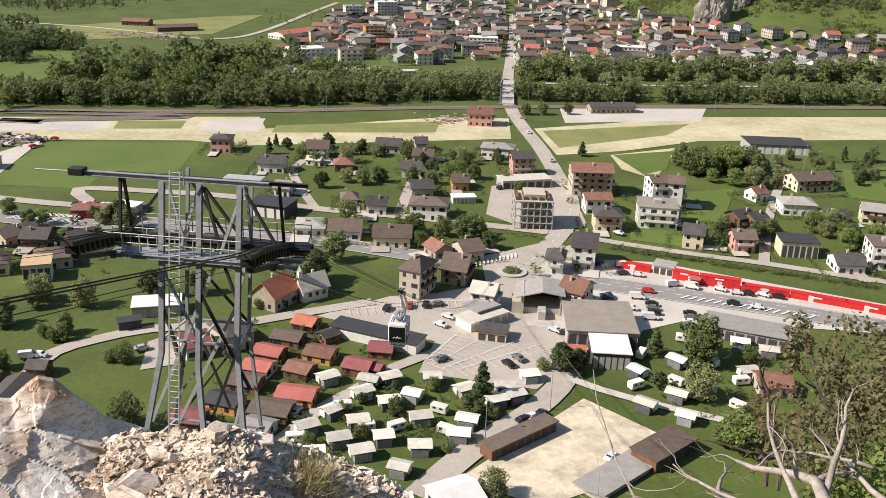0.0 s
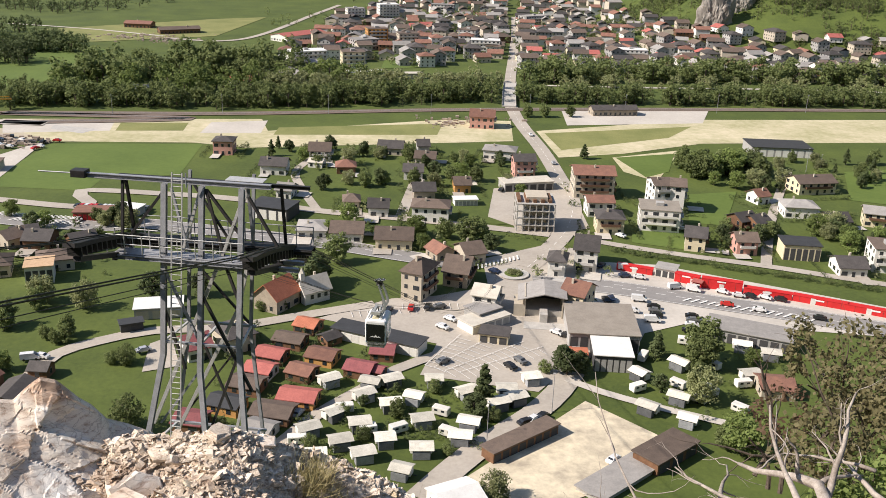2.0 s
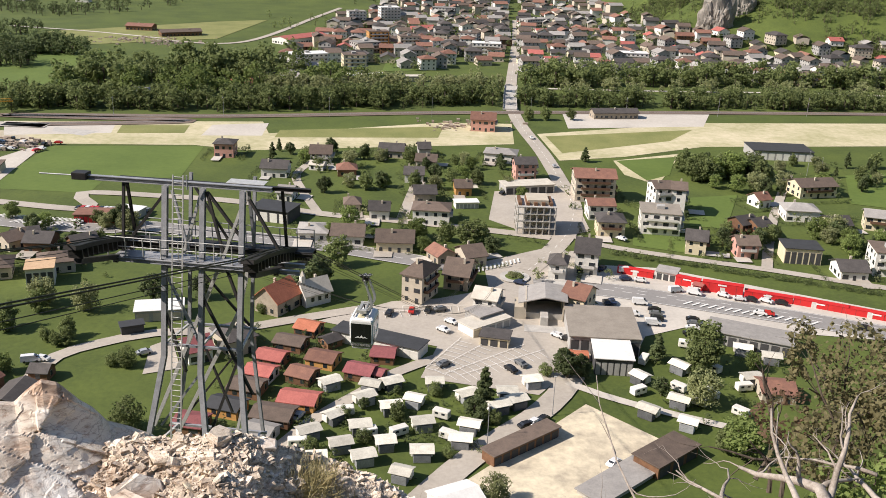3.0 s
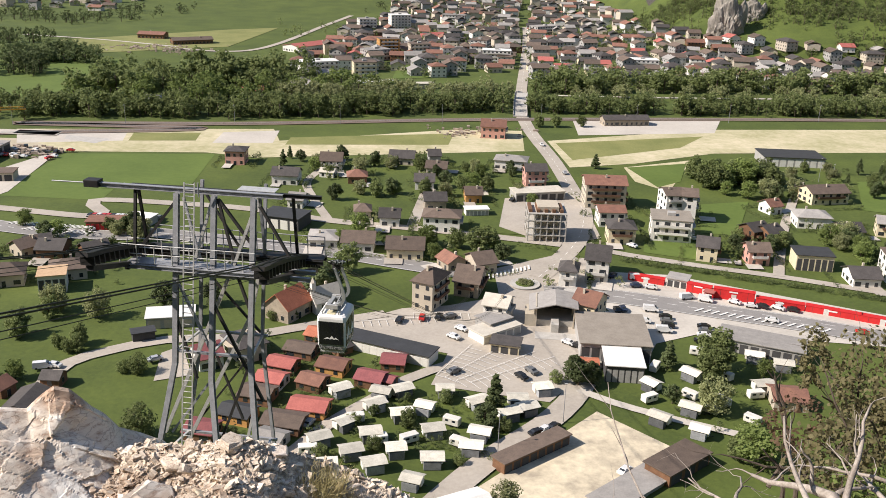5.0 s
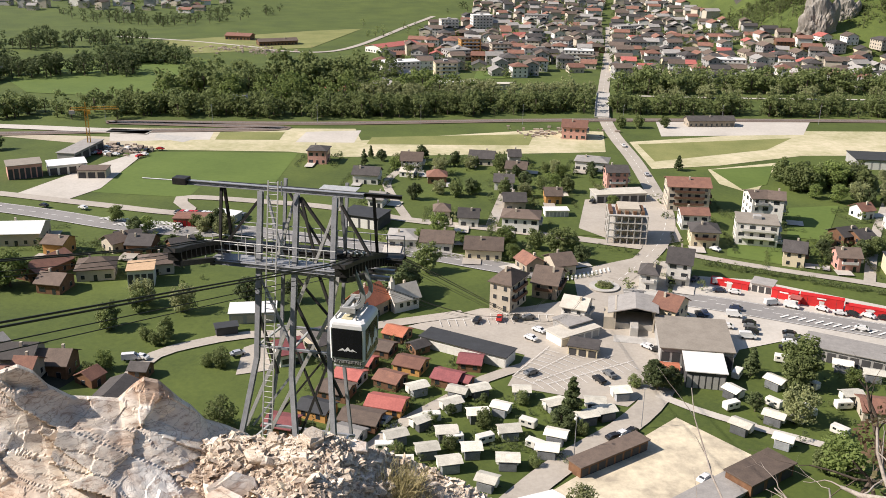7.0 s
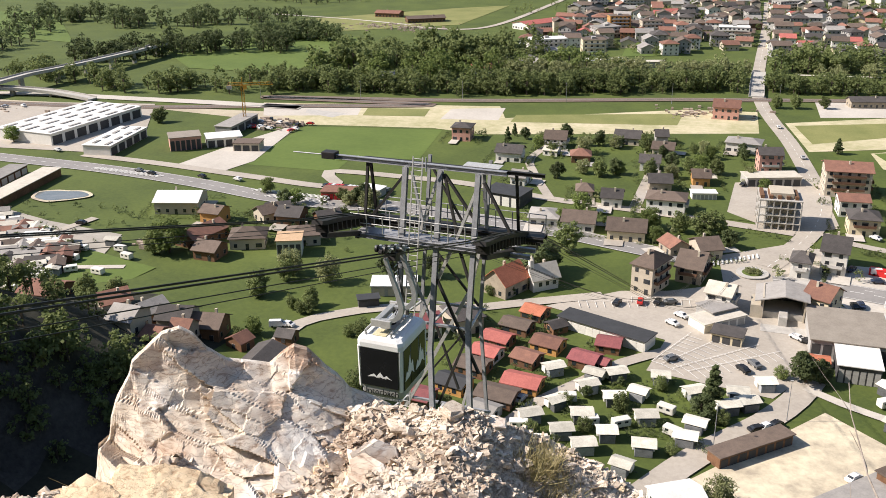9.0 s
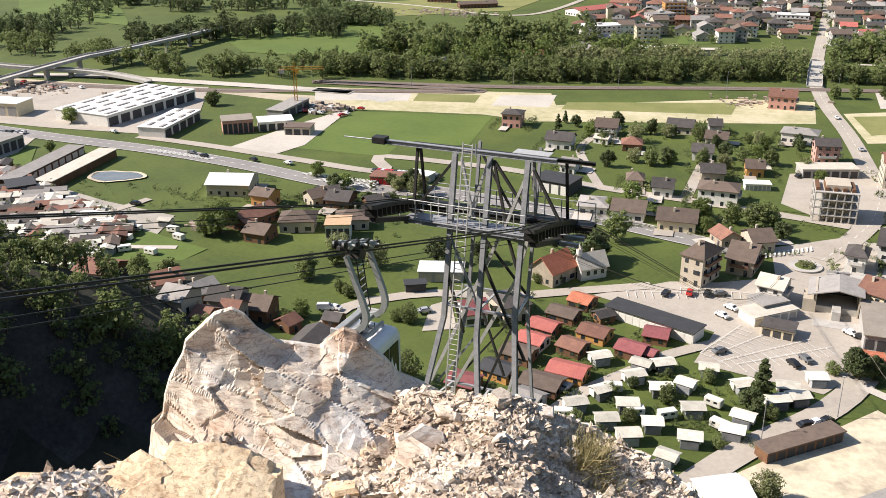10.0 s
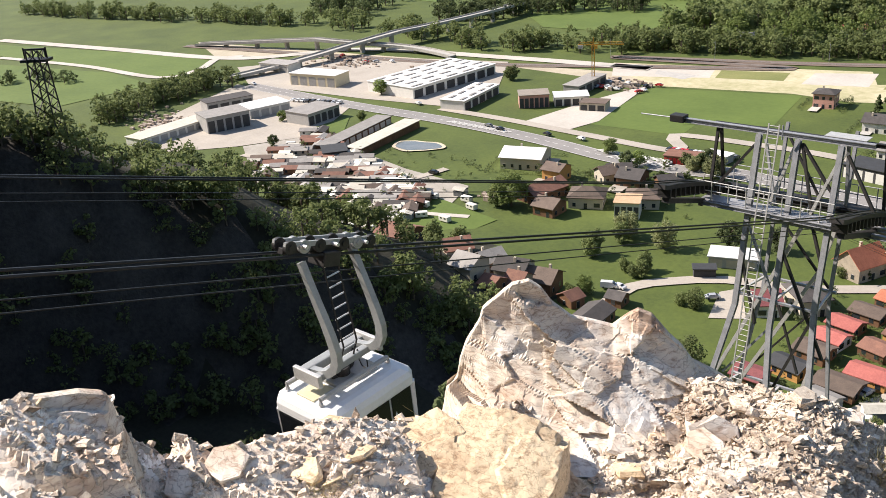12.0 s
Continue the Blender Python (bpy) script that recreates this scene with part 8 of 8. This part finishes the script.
def at(az, dep, d):
    a, e = radians(az), radians(dep)
    return Vector((d * math.sin(a) * math.cos(e), d * math.cos(a) * math.cos(e), EYE_Z - d * math.sin(e)))


def dead_tree(seed, start, end, r, label, level=2):
    rng = random.Random(seed)
    bm, tips = bmesh.new(), []
    d = end - start
    branch(bm, rng, start, d.normalized(), r, d.length, level, tips)
    tagged(part("dead_branch", bm, DEAD, smooth=True), label, "branch")
    return tips


def shrub(name, centre, rx, rz, clumps, per, leaf, material, label, seed, stems=9):
    rng = np.random.default_rng(seed)
    t = thing(name, centre.x, centre.y, centre.z - rz * 1.15, 0, label, "shrub")
    bm = bmesh.new()
    r2 = random.Random(seed)
    tips = []
    for _ in range(stems):
        branch(bm, r2, Vector((r2.gauss(0, 0.1), r2.gauss(0, 0.1), -0.4)), Vector((r2.gauss(0, 0.35), r2.gauss(0, 0.35), 1)).normalized(), 0.02, rz * 2.2, 1, tips)
    part("stem", bm, BARK, t)
    c = new("foliage", quads_mesh("foliage", leaf_cloud(rng, clumps, per, rx, rz, rz * 1.15, leaf), material))
    c.parent = t
    return t


dead_tree(3, at(27.2, 32.8, 5.6), at(21.2, 26.8, 6.2), 0.045, "thick bleached dead trunk with forked limbs", 1)
dead_tree(8, at(25.5, 33.0, 5.5), at(18.8, 30.2, 6.0), 0.024, "bleached dead limb reaching over the slope")
dead_tree(12, at(15.6, 36, 5.8), at(12.9, 26.8, 6.3), 0.012, "thin dead twig standing up from the rock", 1)
dead_tree(17, at(22.0, 34.5, 5.4), at(14.5, 33.0, 5.9), 0.024, "bleached dead limb lying on the slope")
dead_tree(23, at(15.0, 36, 5.4), at(9.0, 34.8, 5.7), 0.016, "tangle of grey dead twigs")
dead_tree(29, at(24.0, 33.5, 5.5), at(17.0, 31.8, 5.9), 0.018, "bleached dead limb lying on the slope")
dead_tree(31, at(29.5, 31.0, 5.9), at(24.5, 28.5, 6.2), 0.02, "grey dead limb within the shrub")
dead_tree(37, at(19.0, 35.0, 5.4), at(12.0, 34.0, 5.7), 0.018, "tangle of grey dead twigs")
dead_tree(41, at(28.5, 29.5, 6.0), at(23.0, 29.8, 6.2), 0.014, "grey dead limb within the shrub")
dead_tree(53, at(18.0, 36.0, 5.3), at(10.5, 33.2, 5.9), 0.02, "tangle of grey dead twigs")
dead_tree(59, at(21.0, 34.5, 5.5), at(16.5, 29.8, 6.1), 0.02, "bleached dead limb with fine twigs")
dead_tree(61, at(26.0, 32.0, 5.8), at(28.5, 27.0, 6.2), 0.025, "grey dead limb within the shrub")
shrub("shrub", at(26.6, 24.3, 7.4), 0.32, 0.46, 115, 16, 0.021, SHRUB, "sparse olive-green shrub with fine leaves", 1)
shrub("shrub", at(22.9, 23.9, 7.5), 0.12, 0.32, 49, 12, 0.019, SHRUB, "thin olive-green shrub shoot", 2, 3)
shrub("shrub", at(29.8, 25.5, 7.0), 0.36, 0.62, 132, 16, 0.023, SHRUB, "sparse olive-green shrub with fine leaves", 3)
shrub("shrub", at(22.6, 27.6, 7.0), 0.2, 0.22, 36, 10, 0.019, SHRUB_DRY, "brownish dry shrub among dead limbs", 4, 3)
shrub("shrub", at(25.4, 28.6, 6.8), 0.34, 0.3, 66, 15, 0.023, SHRUB, "sparse olive-green shrub with fine leaves", 5, 4)
shrub("shrub", at(28.5, 31.0, 6.4), 0.3, 0.26, 36, 40, 0.024, LEAF[1], "fresh green low shrub", 6, 3)



def motions():
    """The cabin climbs the rope at a steady 6.1 m/s and passes the tower."""
    rows = []
    for i in range(25):
        t = i * 0.5
        s = 39.25 - 6.117 * t
        rows.append((t, pose(ROPE_X + DIRX * s, ROPE_Y + DIRY * s, rope_z(s) + 0.06, 3.0 * ramp01(t, 9.5, 12.0), 0, TILT)))
    walk(CABIN, rows)
    for vehicle, x, y, vx, vy in ((RED_CAR, 68.2, 286.0, 11.8, -3.45), (DARK_CAR, 94.2, 278.2, 12.3, -3.7)):
        heading = math.degrees(math.atan2(vy, vx))
        walk(vehicle, [(t, pose(x + vx * t, y + vy * t, ROAD_TOP, 0, 0, heading)) for t in (0, 3, 6, 9, 12)])
    # another car comes from the roundabout into the main road
    way = ((0, 4.0, 309.5), (1.5, 14.0, 304.5), (3.0, 25.5, 294.0), (4.5, 43.0, 291.2), (6.0, 57.3, 288.6), (7.0, 65.3, 286.1), (9.0, 81.0, 281.4), (12.0, 106.0, 273.8))
    rows = []
    for k, (t, x, y) in enumerate(way):
        a, b = way[max(k - 1, 0)], way[min(k + 1, len(way) - 1)]
        rows.append((t, pose(x, y, ROAD_TOP, 0, 0, math.degrees(math.atan2(b[2] - a[2], b[1] - a[1])))))
    walk(GREY_CAR, rows)


motions()
